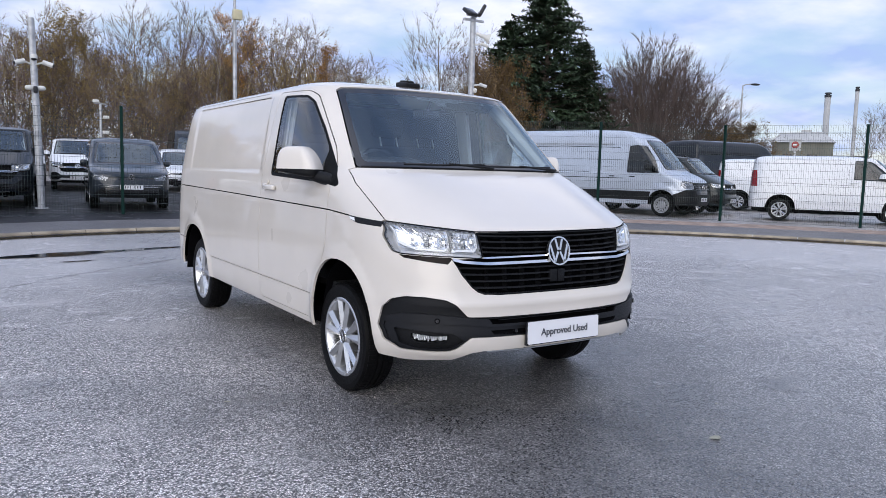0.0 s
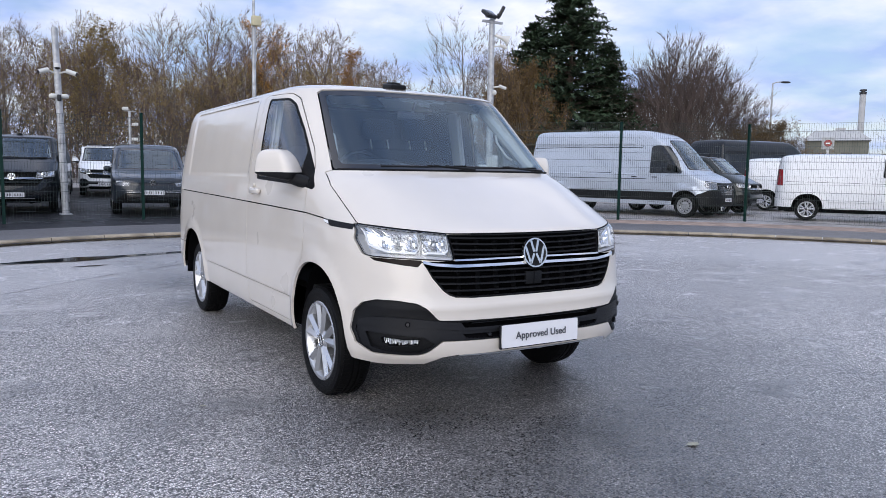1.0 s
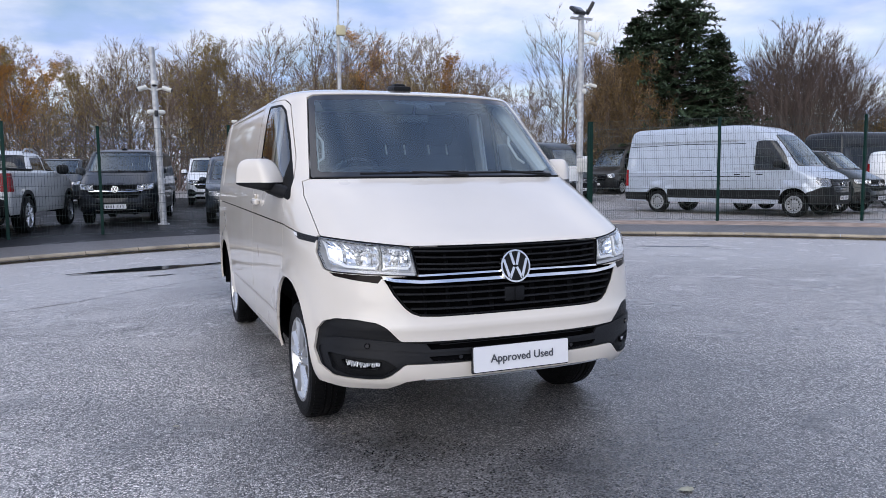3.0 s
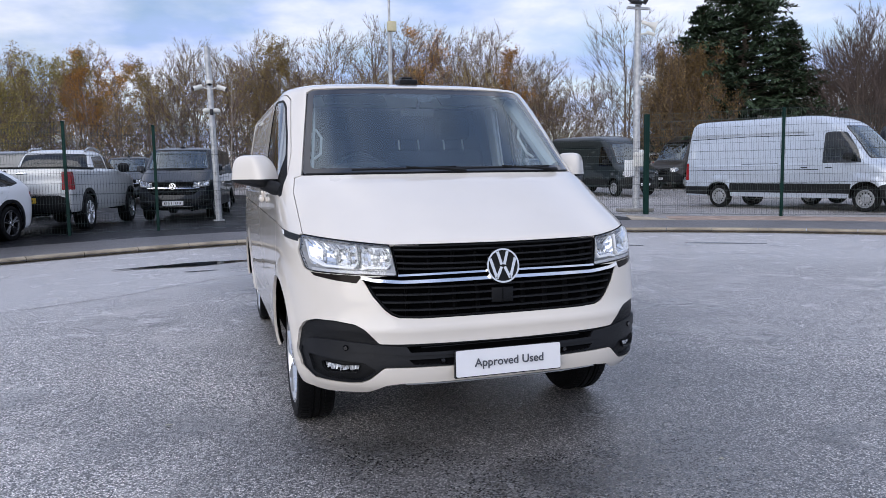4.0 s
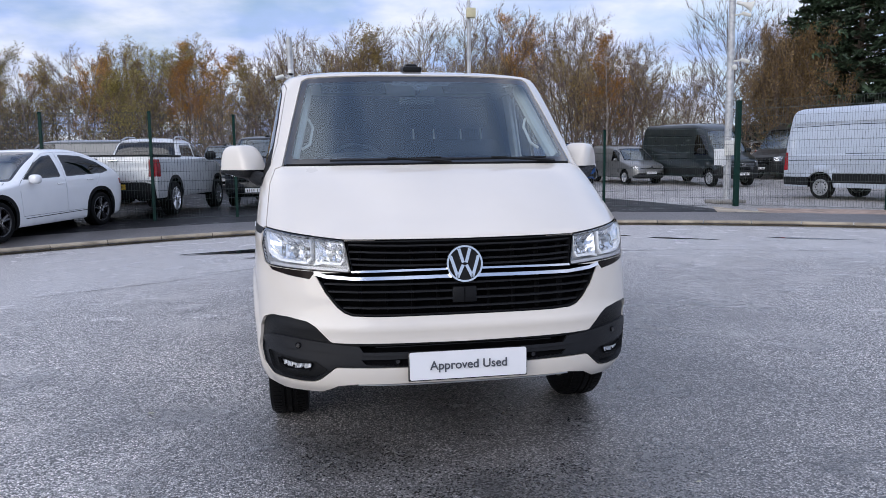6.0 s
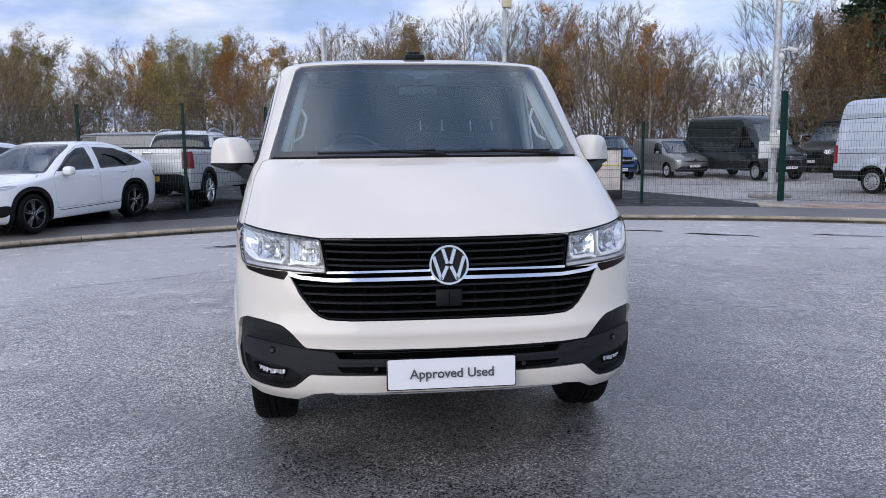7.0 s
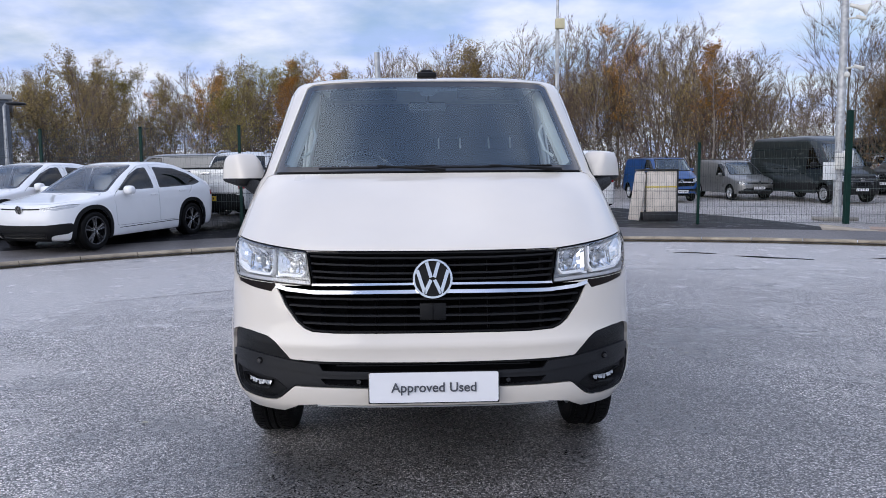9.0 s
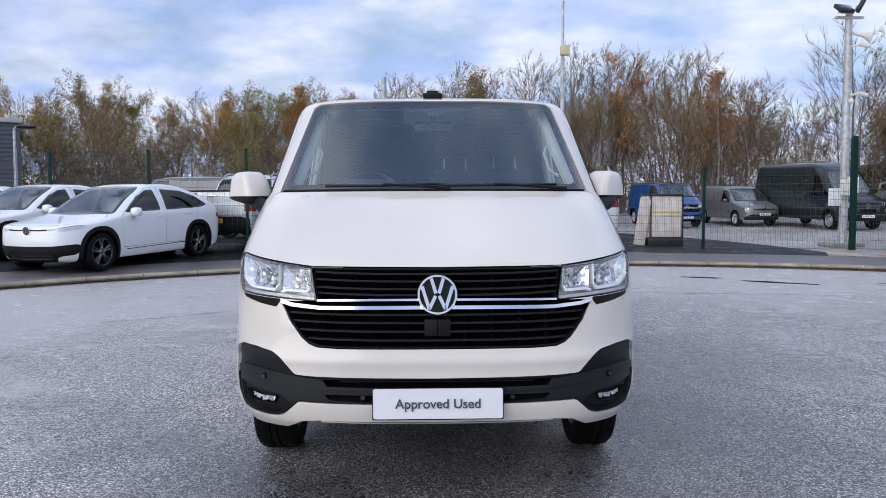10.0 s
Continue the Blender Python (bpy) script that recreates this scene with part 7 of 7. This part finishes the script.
    part("cabin", Geo().add(*rbox(1.3, 1.2, 0.4, 0.1, 3, at=(0, 2.7, 1.36))), M_CABIN, car)
    part("bed_cover", Geo().add(*rbox(1.62, 1.66, 0.035, 0.012, 2, at=(0, 4.46, 1.392))), M_PLASTIC, car)
    for sg in (1, -1):
        part("roof_rail", Geo().add(*tube([(0.64 * sg, 2.3, 1.80), (0.62 * sg, 2.6, 1.875), (0.62 * sg, 3.1, 1.87), (0.64 * sg, 3.35, 1.79)], 0.022, 6)), M_SATIN, car)
        part("bed_rail", Geo().add(*rbox(0.09, 1.72, 0.04, 0.015, 2, at=(0.87 * sg, 4.46, 1.392))), M_PLASTIC, car)
        part("mirror", Geo().add(*egg(0.14, 0.08, 0.12, 2.8, 20, 10), pose(sg * 1.05, 1.80, 1.42)), M_PLASTIC, car)
        for yc in (0.92, 4.19):
            part("arch_liner", arch_liner(yc, 0.39, 0.445, 0.475, 0.92 * sg, 0.5 * sg), M_GAP, car)
            wheel(car, 0.83 * sg, yc, 0.395, 0.26, "alloy", sg)
    part("tailgate_handle", Geo().add(*rbox(0.22, 0.03, 0.05, 0.012, 2, at=(0, 5.335, 1.27))), M_CHROME, car)
    part("tailgate_pressing", Geo().add(*rbox(1.0, 0.012, 0.07, 0.004, 1, at=(0, 5.352, 0.98))), paint_mat, car)
    part("underbody", Geo().add(*rbox(1.2, 4.7, 0.22, 0.03, at=(0, 2.7, 0.52))).add(*rbox(0.5, 0.3, 0.16, 0.02, at=(0, 5.0, 0.44))), M_GAP, car)
    number_plate(car, Matrix.Translation((0, 5.37, 0.70)) @ pose(0, 0, 0, 0, 0, 180), M_PLATEYELLOW)
    return car


def repaint(ob, old, fresh):
    """Gives a copy another paint while it shares the meshes."""
    for o in ob.children_recursive:
        if o.type == "MESH":
            for k, s in enumerate(o.material_slots):
                if s.material == old:
                    s.link = "OBJECT"
                    s.material = fresh


def stand(x, y, turn, tilt=0.0):
    return pose(x, y, lot_z(x, y), tilt, 0, turn)


def stand_on(x, y, turn, length):
    """Stands a vehicle on the sloping ground by its two ends."""
    t = radians(turn)
    xb, yb = x - math.sin(t) * length, y + math.cos(t) * length
    z0, z1 = lot_z(x, y), lot_z(xb, yb)
    return pose(x, y, z0, math.degrees(math.atan2(z1 - z0, length)), 0, turn)


GV = "vans parked in the yard"
FRONT_PLATE = Matrix.Translation((0, 0.004, 0.487)) @ pose(0, 0, 0, 3, 0, 0)


FINENESS[0] = 0.09
YARD_VAN, _ = build_van(M_WHITE, "alloy", "white panel van parked far back in the yard", GV, fine=False)
number_plate(YARD_VAN, FRONT_PLATE)
YARD_VAN.matrix_world = stand_on(1.1, 27.6, -6, 4.6)


def other_van(x, y, turn, fresh, label):
    v = copy_thing(YARD_VAN, stand_on(x, y, turn, 4.6))
    repaint(v, M_WHITE, fresh)
    tagged(v, label, "van", GV)
    return v


other_van(-2.17, 17.1, -9, M_DARK, "near-black panel van parked behind the mesh fence")
other_van(18.97, 12.36, 17, M_GREENGREY, "dark green-grey van parked beside a silver van")
other_van(20.85, 7.2, 32, M_WHITE, "white panel van parked side-on behind the fence")
other_van(24.6, 11.2, 27, M_WHITE, "white panel van parked behind another white van")
other_van(11.1, 28.4, 5, M_BLUE, "bright blue van parked in the yard")
gate_van = other_van(4.85, 23.3, 178, M_WHITE, "white van parked tail-on just inside the gate")
number_plate(gate_van, Matrix.Translation((0.0, 4.89, 0.62)) @ pose(0, 0, 0, 0, 0, 180), M_PLATEYELLOW)
part("rear_window", Geo().add(*plate(rounded(1.36, 0.46, 0.06), 0.01), pose(0, 4.86, 1.52, 7, 0, 180)), M_GLOSSBLACK, gate_van, "dark rear window")
other_van(-10.1, 21.9, -97, M_PEWTER, "grey van parked side-on behind the pickup")
other_van(-4.6, 29.6, -5, M_MIDGREY, "grey van parked deep in the yard")

lv, _, _ = build_car("large_van", "silver long-wheelbase high-roof van with black lower cladding", "van", LARGE_ROWS, M_SILVER, LARGE_SPEC, GV)
lv.matrix_world = stand_on(16.85, 11.89, 17.6, 6.5)
for x, y, a, c, label in ((17.1, 25.4, 5, M_GREENGREY, "dark green-grey high-roof van parked nose forward"), (21.0, 30.3, -70, M_BROWN, "dark bronze high-roof van parked across the yard"),
                          (29.0, 17.2, 88, M_DARK, "dark high-roof van behind the white vans"), (6.9, 33.0, -10, M_DARK, "dark high-roof van at the back of the yard"),
                          (30.5, 37.0, 84, M_GREENGREY, "dark high-roof van parked along the trees")):
    v = copy_thing(lv, stand_on(x, y, a, 6.5))
    repaint(v, M_SILVER, c)
    tagged(v, label)

sv, _, _ = build_car("compact_van", "dark grey compact van with a chrome strip behind the fence", "van", SMALL_ROWS, M_MIDGREY, SMALL_SPEC, GV)
sv.matrix_world = stand_on(0.82, 16.17, -6, 4.3)
for x, y, a, c, label in ((14.8, 29.2, 8, M_BEIGE, "warm grey compact van parked in the yard"), (5.3, 29.0, -8, M_WHITE, "white compact van parked far back in the yard"), (-1.1, 29.6, 176, M_BROWN, "dark grey compact van seen from behind")):
    v = copy_thing(sv, stand_on(x, y, a, 4.3))
    repaint(v, M_MIDGREY, c)
    tagged(v, label)

cc, _, _ = build_car("coupe_crossover", "white coupe-roofed crossover with black wheels on the tarmac", "car", COUPE_ROWS, M_WHITE, COUPE_SPEC, "white crossovers")
cc.matrix_world = stand_on(-7.05, 10.2, -19.5, 4.3)
for x, y, a, label in ((-9.55, 11.8, -19, "white crossover parked beside its twin"), (-8.6, 17.4, -150, "white crossover parked behind the mesh fence"), (-12.6, 18.6, -150, "white crossover parked farther along the fence")):
    tagged(copy_thing(cc, stand_on(x, y, a, 4.3)), label)

pk = build_pickup(M_LIGHTSILVER, "light silver pickup truck parked with its tail to the fence")
pk.matrix_world = pose(-4.06, 19.6, lot_z(-4.06, 19.6), 0, 0, 170)
tagged(copy_thing(pk, pose(24.9, 37.3, lot_z(23.5, 33.5), 0, 0, 160)), "white pickup truck parked at the back of the yard")

# ---------------------------------------------------------------- trees
M_BIRCHBARK = material("pale_birch_bark", (0.52, 0.455, 0.41), 0.8, vary=0.6, vary_scale=5, grain=0.4, grain_scale=20)
M_BARK = material("brown_bark", (0.21, 0.165, 0.13), 0.85, vary=0.4, vary_scale=6, grain=0.3)
M_TWIG = material("purple_brown_twigs", (0.215, 0.150, 0.135), 0.85, vary=0.35, vary_scale=2, island=0.4)
M_DARKTWIG = material("dark_bare_twigs", (0.18, 0.132, 0.112), 0.85, vary=0.35, vary_scale=2, island=0.4)
M_LEAFOLIVE = material("olive_brown_leaves", (0.52, 0.42, 0.10), 0.7, vary=0.4, vary_scale=1.2, island=0.6)
M_LEAFORANGE = material("orange_leaves", (0.68, 0.33, 0.06), 0.7, vary=0.35, vary_scale=1.2, island=0.5)
M_LEAFBROWN = material("rust_brown_leaves", (0.52, 0.37, 0.13), 0.7, vary=0.4, vary_scale=1.2, island=0.6)
M_NEEDLE = material("dark_conifer_needles", (0.078, 0.135, 0.066), 0.75, vary=0.5, vary_scale=1.4, island=0.6)
M_BUSHLEAF = material("bronze_green_leaves", (0.28, 0.175, 0.065), 0.7, vary=0.4, vary_scale=1.0, island=0.6)
M_IVY = material("dull_ivy_leaves", (0.22, 0.185, 0.085), 0.7, vary=0.4, vary_scale=2.0, island=0.6)


class Growth:
    """Limbs and leaves of one tree as plain vertex lists."""

    def __init__(self, seed):
        self.r = random.Random(seed)
        self.height, self.full = 100.0, 0.0
        self.wood, self.twig, self.leaf = Geo(), Geo(), Geo()

    def limb(self, geo, p, d, length, r0, r1, n, seg, bend=0.12, lift=0.0):
        pts, rs = [p], [r0]
        for i in range(seg):
            d = (d + Vector((self.r.gauss(0, bend), self.r.gauss(0, bend), self.r.gauss(0, bend * 0.6) + lift))).normalized()
            p = p + d * (length / seg)
            pts.append(p)
            rs.append(r0 + (r1 - r0) * (i + 1) / seg)
        geo.add(*tube([tuple(q) for q in pts], rs, n, False))
        return pts, d

    def leaves(self, p, count, spread, size):
        for _ in range(count):
            c = p + Vector((self.r.gauss(0, spread), self.r.gauss(0, spread), self.r.gauss(0, spread)))
            a = Vector((self.r.gauss(0, 1), self.r.gauss(0, 1), self.r.gauss(0, 1))).normalized()
            b = a.orthogonal().normalized()
            s = size * self.r.uniform(0.6, 1.3)
            self.leaf.add([c - a * s, c + b * s * 0.6, c + a * s * 0.8], [(0, 1, 2)])

    def branch(self, p, d, length, r, depth, leafy, spread_angle, leaf_size, lift, tips):
        geo = self.wood if depth >= 2 else self.twig
        if depth == 0:  # the last twigs run out to a point
            e = p + (d + Vector((0, 0, 0.25))).normalized() * length
            q0 = d.orthogonal().normalized() * r
            q1 = d.cross(q0)
            geo.add([p + q0, p - q0 * 0.5 + q1 * 0.87, p - q0 * 0.5 - q1 * 0.87, e], [(0, 1, 3), (1, 2, 3), (2, 0, 3)])
            pts = [p, e]
        else:
            pts, dd = self.limb(geo, p, d, length, r, r * 0.45, 4 if depth >= 2 else 3, 4 if depth >= 2 else 2, 0.13, lift)
        if depth == 0:
            if leafy and self.r.random() < leafy * min(1.0, 2.6 * (1.02 + self.full - p.z / self.height)):
                self.leaves(pts[-1].lerp(pts[0], 0.4), 3, 0.12, leaf_size)
                self.leaves(pts[0], 3, 0.16, leaf_size)
            return
        k = tips + 1 if depth > 1 else tips + 9
        for i in range(k):
            s = pts[1 + int(self.r.random() * (len(pts) - 1))] if i else pts[-1]
            q = dd.orthogonal().normalized()
            q.rotate(Matrix.Rotation(self.r.uniform(0, 6.283), 3, dd))
            nd = (dd * math.cos(spread_angle) + q * math.sin(spread_angle) * self.r.uniform(0.6, 1.2)).normalized()
            self.branch(s, nd, length * self.r.uniform(0.5, 0.72), max(r * 0.52, 0.0065), depth - 1, leafy, spread_angle, leaf_size, lift, tips)


def bare_tree(seed, height, stems, leafy, leaf_mat, bark, twig_mat, spread=0.5, leaf_size=0.06, lift=0.05, wide=1.0, start=0.22, n_limb=17, tips=4):
    """A slender leafless or thinly leaved tree: tapered stems, ascending limbs and fine twigs. Returns the meshes of trunk, twigs and leaves."""
    t = Growth(seed)
    t.height, t.full = height, (0.35 if leafy > 0.75 else 0.0)
    for s in range(stems):
        h = height * (1.0 if s == 0 else t.r.uniform(0.7, 0.95))
        d0 = Vector((t.r.gauss(0, 0.06 if stems == 1 else 0.16), t.r.gauss(0, 0.06 if stems == 1 else 0.16), 1)).normalized()
        base = Vector((t.r.gauss(0, 0.25) * (stems > 1), t.r.gauss(0, 0.25) * (stems > 1), -0.3))
        pts, _ = t.limb(t.wood, base, d0, h, 0.016 * height * (0.62 if stems == 1 else 0.45), 0.012, 6, 9, 0.05, 0.03)
        for k in range(n_limb):
            f = start + (0.97 - start) * (k + t.r.random()) / n_limb
            i = min(int(f * 9), 8)
            p = pts[i].lerp(pts[i + 1], f * 9 - i)
            a = t.r.uniform(0, 6.283)
            up = 0.75 + 0.8 * f
            d = Vector((math.cos(a), math.sin(a), up)).normalized()
            ln = height * (0.30 * (1 - f) + 0.10) * t.r.uniform(0.7, 1.2) * wide
            t.branch(p, d, ln, 0.0055 * height * (1 - f) * 0.45 + 0.010, 2, leafy, spread, leaf_size, lift, tips)
    return (t.wood.mesh("trunk", bark, 60), t.twig.mesh("twigs", twig_mat, 0), t.leaf.mesh("leaves", leaf_mat, 0) if t.leaf.f else None)


def plant(kinds, x, y, scale, turn, label, group, name="tree", squash=1.0):
    meshes = kinds
    m = Matrix.Translation((x, y, lot_z(x, y) - 0.05)) @ Matrix.Rotation(turn, 4, "Z") @ Matrix.Diagonal((scale * squash, scale * squash, scale, 1))
    ob = thing(name, label, "tree", m, group)
    for n, me in zip(("trunk", "crown", "foliage"), meshes):
        if me:
            o = new(n, me)
            o.parent = ob
            if n != "trunk":
                o["kind"] = "stuff"
    return ob


BIRCHES = [bare_tree(s, 10.0, 1, 0.16, M_LEAFOLIVE, M_BIRCHBARK, M_TWIG, spread=0.42, lift=0.02, wide=0.85, start=0.30, n_limb=16) for s in (1, 2, 3)]
COPPICE = [bare_tree(s, 9.0, 3, 0.55, M_LEAFBROWN, M_BARK, M_TWIG, spread=0.5, lift=0.05, wide=0.9, start=0.12, n_limb=9) for s in (4, 5)]
OLIVES = [bare_tree(s, 8.0, 2, 1.0, lm, M_BARK, M_TWIG, spread=0.62, leaf_size=0.075, lift=0.02, wide=1.1, start=0.07, n_limb=11) for s, lm in ((6, M_LEAFOLIVE), (7, M_LEAFBROWN))]
ORANGES = [bare_tree(8, 9.0, 1, 0.8, M_LEAFORANGE, M_BIRCHBARK, M_TWIG, spread=0.45, leaf_size=0.075, lift=0.02, wide=0.75, start=0.28, n_limb=16)]
SPREADING = [bare_tree(s, 9.5, 1, 0.0, M_LEAFOLIVE, M_BARK, M_DARKTWIG, spread=0.55, lift=0.06, wide=1.25, start=0.2, n_limb=15) for s in (9, 10)]
ROUND = [bare_tree(12, 8.6, 5, 0.0, M_LEAFOLIVE, M_BARK, M_DARKTWIG, spread=0.40, lift=0.06, wide=1.05, start=0.10, n_limb=14, tips=5)]

rnd = random.Random(5)
EYE_X, EYE_Y = -1.2, -3.0
G_TREES = "trees behind the yard"


def spot(az, dist):
    return EYE_X + dist * math.sin(radians(az)), EYE_Y + dist * math.cos(radians(az))


def top_height(az):
    """Height of the tree line by bearing."""
    return float(np.interp(az, [-32, -24, -12, 0, 6, 14, 19, 22, 25, 28, 31, 34, 40, 60], [6.0, 6.9, 7.1, 8.1, 8.5, 8.8, 9.4, 9.0, 7.4, 6.8, 7.6, 7.7, 7.6, 6.0]))


az = -30.0
row = 0
while az < 39.0:
    for dist in (48 + rnd.uniform(-2, 2), 53 + rnd.uniform(-2, 2), 58 + rnd.uniform(-2, 3)):
        a = az + rnd.uniform(-0.9, 0.9)
        if a > 25 and dist > 55:
            continue
        x, y = spot(a, dist)
        h = top_height(a) * dist / 47.0 * rnd.uniform(0.80, 1.06)
        pick = rnd.random()
        leafzone = a < -6
        if leafzone:
            kind, base, lab = (OLIVES[rnd.randrange(2)], 8.0, "thinly leaved tree in olive-brown autumn colour") if pick < (0.72 if a < -19 else 0.42) else (ORANGES[0], 9.0, "slender birch with orange autumn leaves") if pick < 0.68 else (BIRCHES[rnd.randrange(3)], 10.0, "bare slender birch with a pale stem")
        elif a < 29:
            kind, base, lab = (BIRCHES[rnd.randrange(3)], 10.0, "bare slender birch with a pale stem") if pick < 0.36 else (COPPICE[rnd.randrange(2)], 9.0, "nearly bare tree with many brown stems") if pick < 0.84 else (OLIVES[rnd.randrange(2)], 8.0, "thinly leaved tree in olive-brown autumn colour") if pick < 0.93 else (ORANGES[0], 9.0, "slender birch with orange autumn leaves")
        else:
            kind, base, lab = (SPREADING[rnd.randrange(2)], 9.5, "bare dark tree with spreading limbs") if dist < 53 else (BIRCHES[rnd.randrange(3)], 10.0, "bare slender birch with a pale stem")
        plant(kind, x, y, h / base, rnd.uniform(0, 6.28), lab, G_TREES)
    az += 1.85
for a, d, h in ((12.5, 49, 8.2), (20.6, 49, 9.0), (22.3, 50, 8.6), (23.3, 48, 8.2), (24.3, 50, 7.8)):
    plant(COPPICE[int(a) % 2], *spot(a, d), h / 9.0, a * 3, "nearly bare tree with many brown stems", G_TREES)
for a, d, h in ((31.2, 47, 9.6), (33.2, 49, 8.8)):
    plant(SPREADING[0 if a < 32 else 1], *spot(a, d), h / 9.5, a, "tall bare dark tree with spreading limbs", G_TREES)
for k, (a, h) in enumerate(((4.2, 9.4), (6.6, 9.8), (9.4, 10.2), (11.8, 10.8), (13.6, 10.0), (15.4, 10.5))):
    plant(BIRCHES[k % 3], *spot(a, 50), h / 10.0, a * 2, "tall bare birch with a pale stem", G_TREES)
plant(ORANGES[0], *spot(17.2, 50), 10.6 / 9, 1.0, "tall birch with a tuft of orange leaves", G_TREES)
for a, h in ((44.8, 7.2), (46.0, 8.2), (47.2, 8.7), (48.4, 8.6), (49.6, 7.9), (50.8, 6.7), (52.0, 5.2)):
    plant(ROUND[0], *spot(a, 46 + rnd.uniform(-1.5, 1.5)), h / 8.6, rnd.uniform(0, 6.28), "dense bare many-stemmed tree with a rounded crown", G_TREES)
for a, d, h in ((62.2, 54, 5.2), (63.8, 55, 5.6), (55.4, 52, 4.2), (66.5, 60, 6.0), (68.5, 62, 6.4), (70.5, 60, 5.6)):
    plant(SPREADING[rnd.randrange(2)], *spot(a, d), h / 9.5, rnd.uniform(0, 6.28), "small bare tree beyond the yard", G_TREES)


def conifer(height, radius, seed):
    r = random.Random(seed)
    wood, leaf = Geo(), Geo()
    wood.add(*tube([(0, 0, -0.3), (0.05, 0, height * 0.5), (0, 0.05, height)], [0.28, 0.16, 0.03], 8))
    tiers = 46
    for i in range(tiers):
        f = (i + r.random()) / tiers
        z = height * (0.06 + 0.93 * f)
        reach = radius * (1 - f) ** 0.58 * r.uniform(0.68, 1.10) * (0.8 + 0.2 * min(1, f * 6)) + 0.15
        for k in range(14):
            a = r.uniform(0, 6.283)
            ln = reach * r.uniform(0.7, 1.08)
            d = Vector((math.cos(a), math.sin(a), r.uniform(-0.10, 0.35)))
            pts = [Vector((0, 0, z)) + d * ln * t + Vector((0, 0, -0.22 * ln * t * t + 0.10 * ln * t ** 4)) for t in (0, 0.35, 0.7, 1.0)]
            wood.add(*tube([tuple(p) for p in pts], [0.035, 0.025, 0.015, 0.006], 3, False))
            n = int(7 + ln * 13)
            side_v = Vector((-math.sin(a), math.cos(a), 0))
            for j in range(n):
                t = 0.18 + 0.82 * (j + r.random()) / n
                q = min(2, int(t * 3))
                p = pts[q].lerp(pts[q + 1], t * 3 - q)
                s = r.choice((-1, 1))
                w = (0.16 + 0.30 * (1 - t)) * r.uniform(0.7, 1.3)
                e = p + side_v * s * w * r.uniform(0.6, 1.1) + d * w * 0.7 + Vector((0, 0, r.gauss(-0.03, 0.09)))
                u = (e - p).cross(Vector((0, 0, 1))).normalized() * 0.070 * r.uniform(0.7, 1.5)
                up = Vector((0, 0, 0.05 * r.uniform(-1, 1)))
                leaf.add([p - u, p + u, e + u * 0.3 + up, e - u * 0.3 + up], [(0, 1, 2, 3)])
                e2 = p + side_v * -s * w * 0.5 + Vector((0, 0, r.uniform(0.02, 0.16)))
                u2 = Vector((0, 0, 0.05))
                leaf.add([p - u2, p + u2, e2 + u2 * 0.3], [(0, 1, 2)])
    return wood.mesh("trunk", M_BARK, 60), None, leaf.mesh("needles", M_NEEDLE, 0)


CONIFER = conifer(12.4, 5.5, 3)
CONIFER2 = conifer(11.4, 4.3, 9)
plant(CONIFER, *spot(39.4, 45.0), 1.0, 0.3, "tall dark green conifer with drooping sprays", G_TREES, "conifer")
plant(CONIFER2, *spot(36.7, 46.5), 0.90, 1.9, "dark green conifer with drooping sprays", G_TREES, "conifer")
plant(CONIFER2, *spot(42.2, 47.0), 0.80, 4.1, "dark green conifer with drooping sprays", G_TREES, "conifer")
BUSH = bare_tree(21, 5.2, 5, 1.0, M_BUSHLEAF, M_BARK, M_DARKTWIG, spread=0.6, leaf_size=0.085, lift=0.02, wide=1.3, start=0.06, n_limb=13)
plant(BUSH, *spot(34.6, 42.5), 1.42, 0.5, "bronze-green leafy shrub beside the conifers", G_TREES, "shrub", 0.52)
plant(BUSH, *spot(36.6, 43.0), 1.36, 2.5, "bronze-green leafy shrub beside the conifers", G_TREES, "shrub", 0.58)
plant(BUSH, *spot(53.6, 45.0), 0.75, 3.3, "bronze-green leafy shrub under bare trees", G_TREES, "shrub", 1.1)

# tangled undergrowth along the foot of the trees
u = Growth(77)
for i in range(2600):
    a = u.r.uniform(-33, 58)
    x, y = spot(a, u.r.uniform(44.5, 58))
    p = Vector((x, y, lot_z(x, y) - 0.1))
    hgt = u.r.uniform(1.3, 4.4) * (1.0 if a < 40 else 0.6)
    pts, d = u.limb(u.twig, p, Vector((u.r.gauss(0, 0.3), u.r.gauss(0, 0.3), 1)).normalized(), hgt, 0.03, 0.008, 3, 4, 0.22, 0.0)
    for k in (1, 2, 3, 4):
        e = pts[k] + Vector((u.r.gauss(0, 0.5), u.r.gauss(0, 0.5), u.r.uniform(0.1, 0.6)))
        u.twig.add(*tube([tuple(pts[k]), tuple(e)], [0.012, 0.005], 3, False))
        if u.r.random() < 0.75:
            u.leaves(e, 4, 0.26, 0.10)
under = thing("undergrowth", "tangle of bare stems and dull leaves along the trees", "undergrowth", kind="stuff")
part("stems", u.twig, M_TWIG, under, smooth=0)["kind"] = "stuff"
part("leaves", u.leaf, M_IVY, under, smooth=0)["kind"] = "stuff"
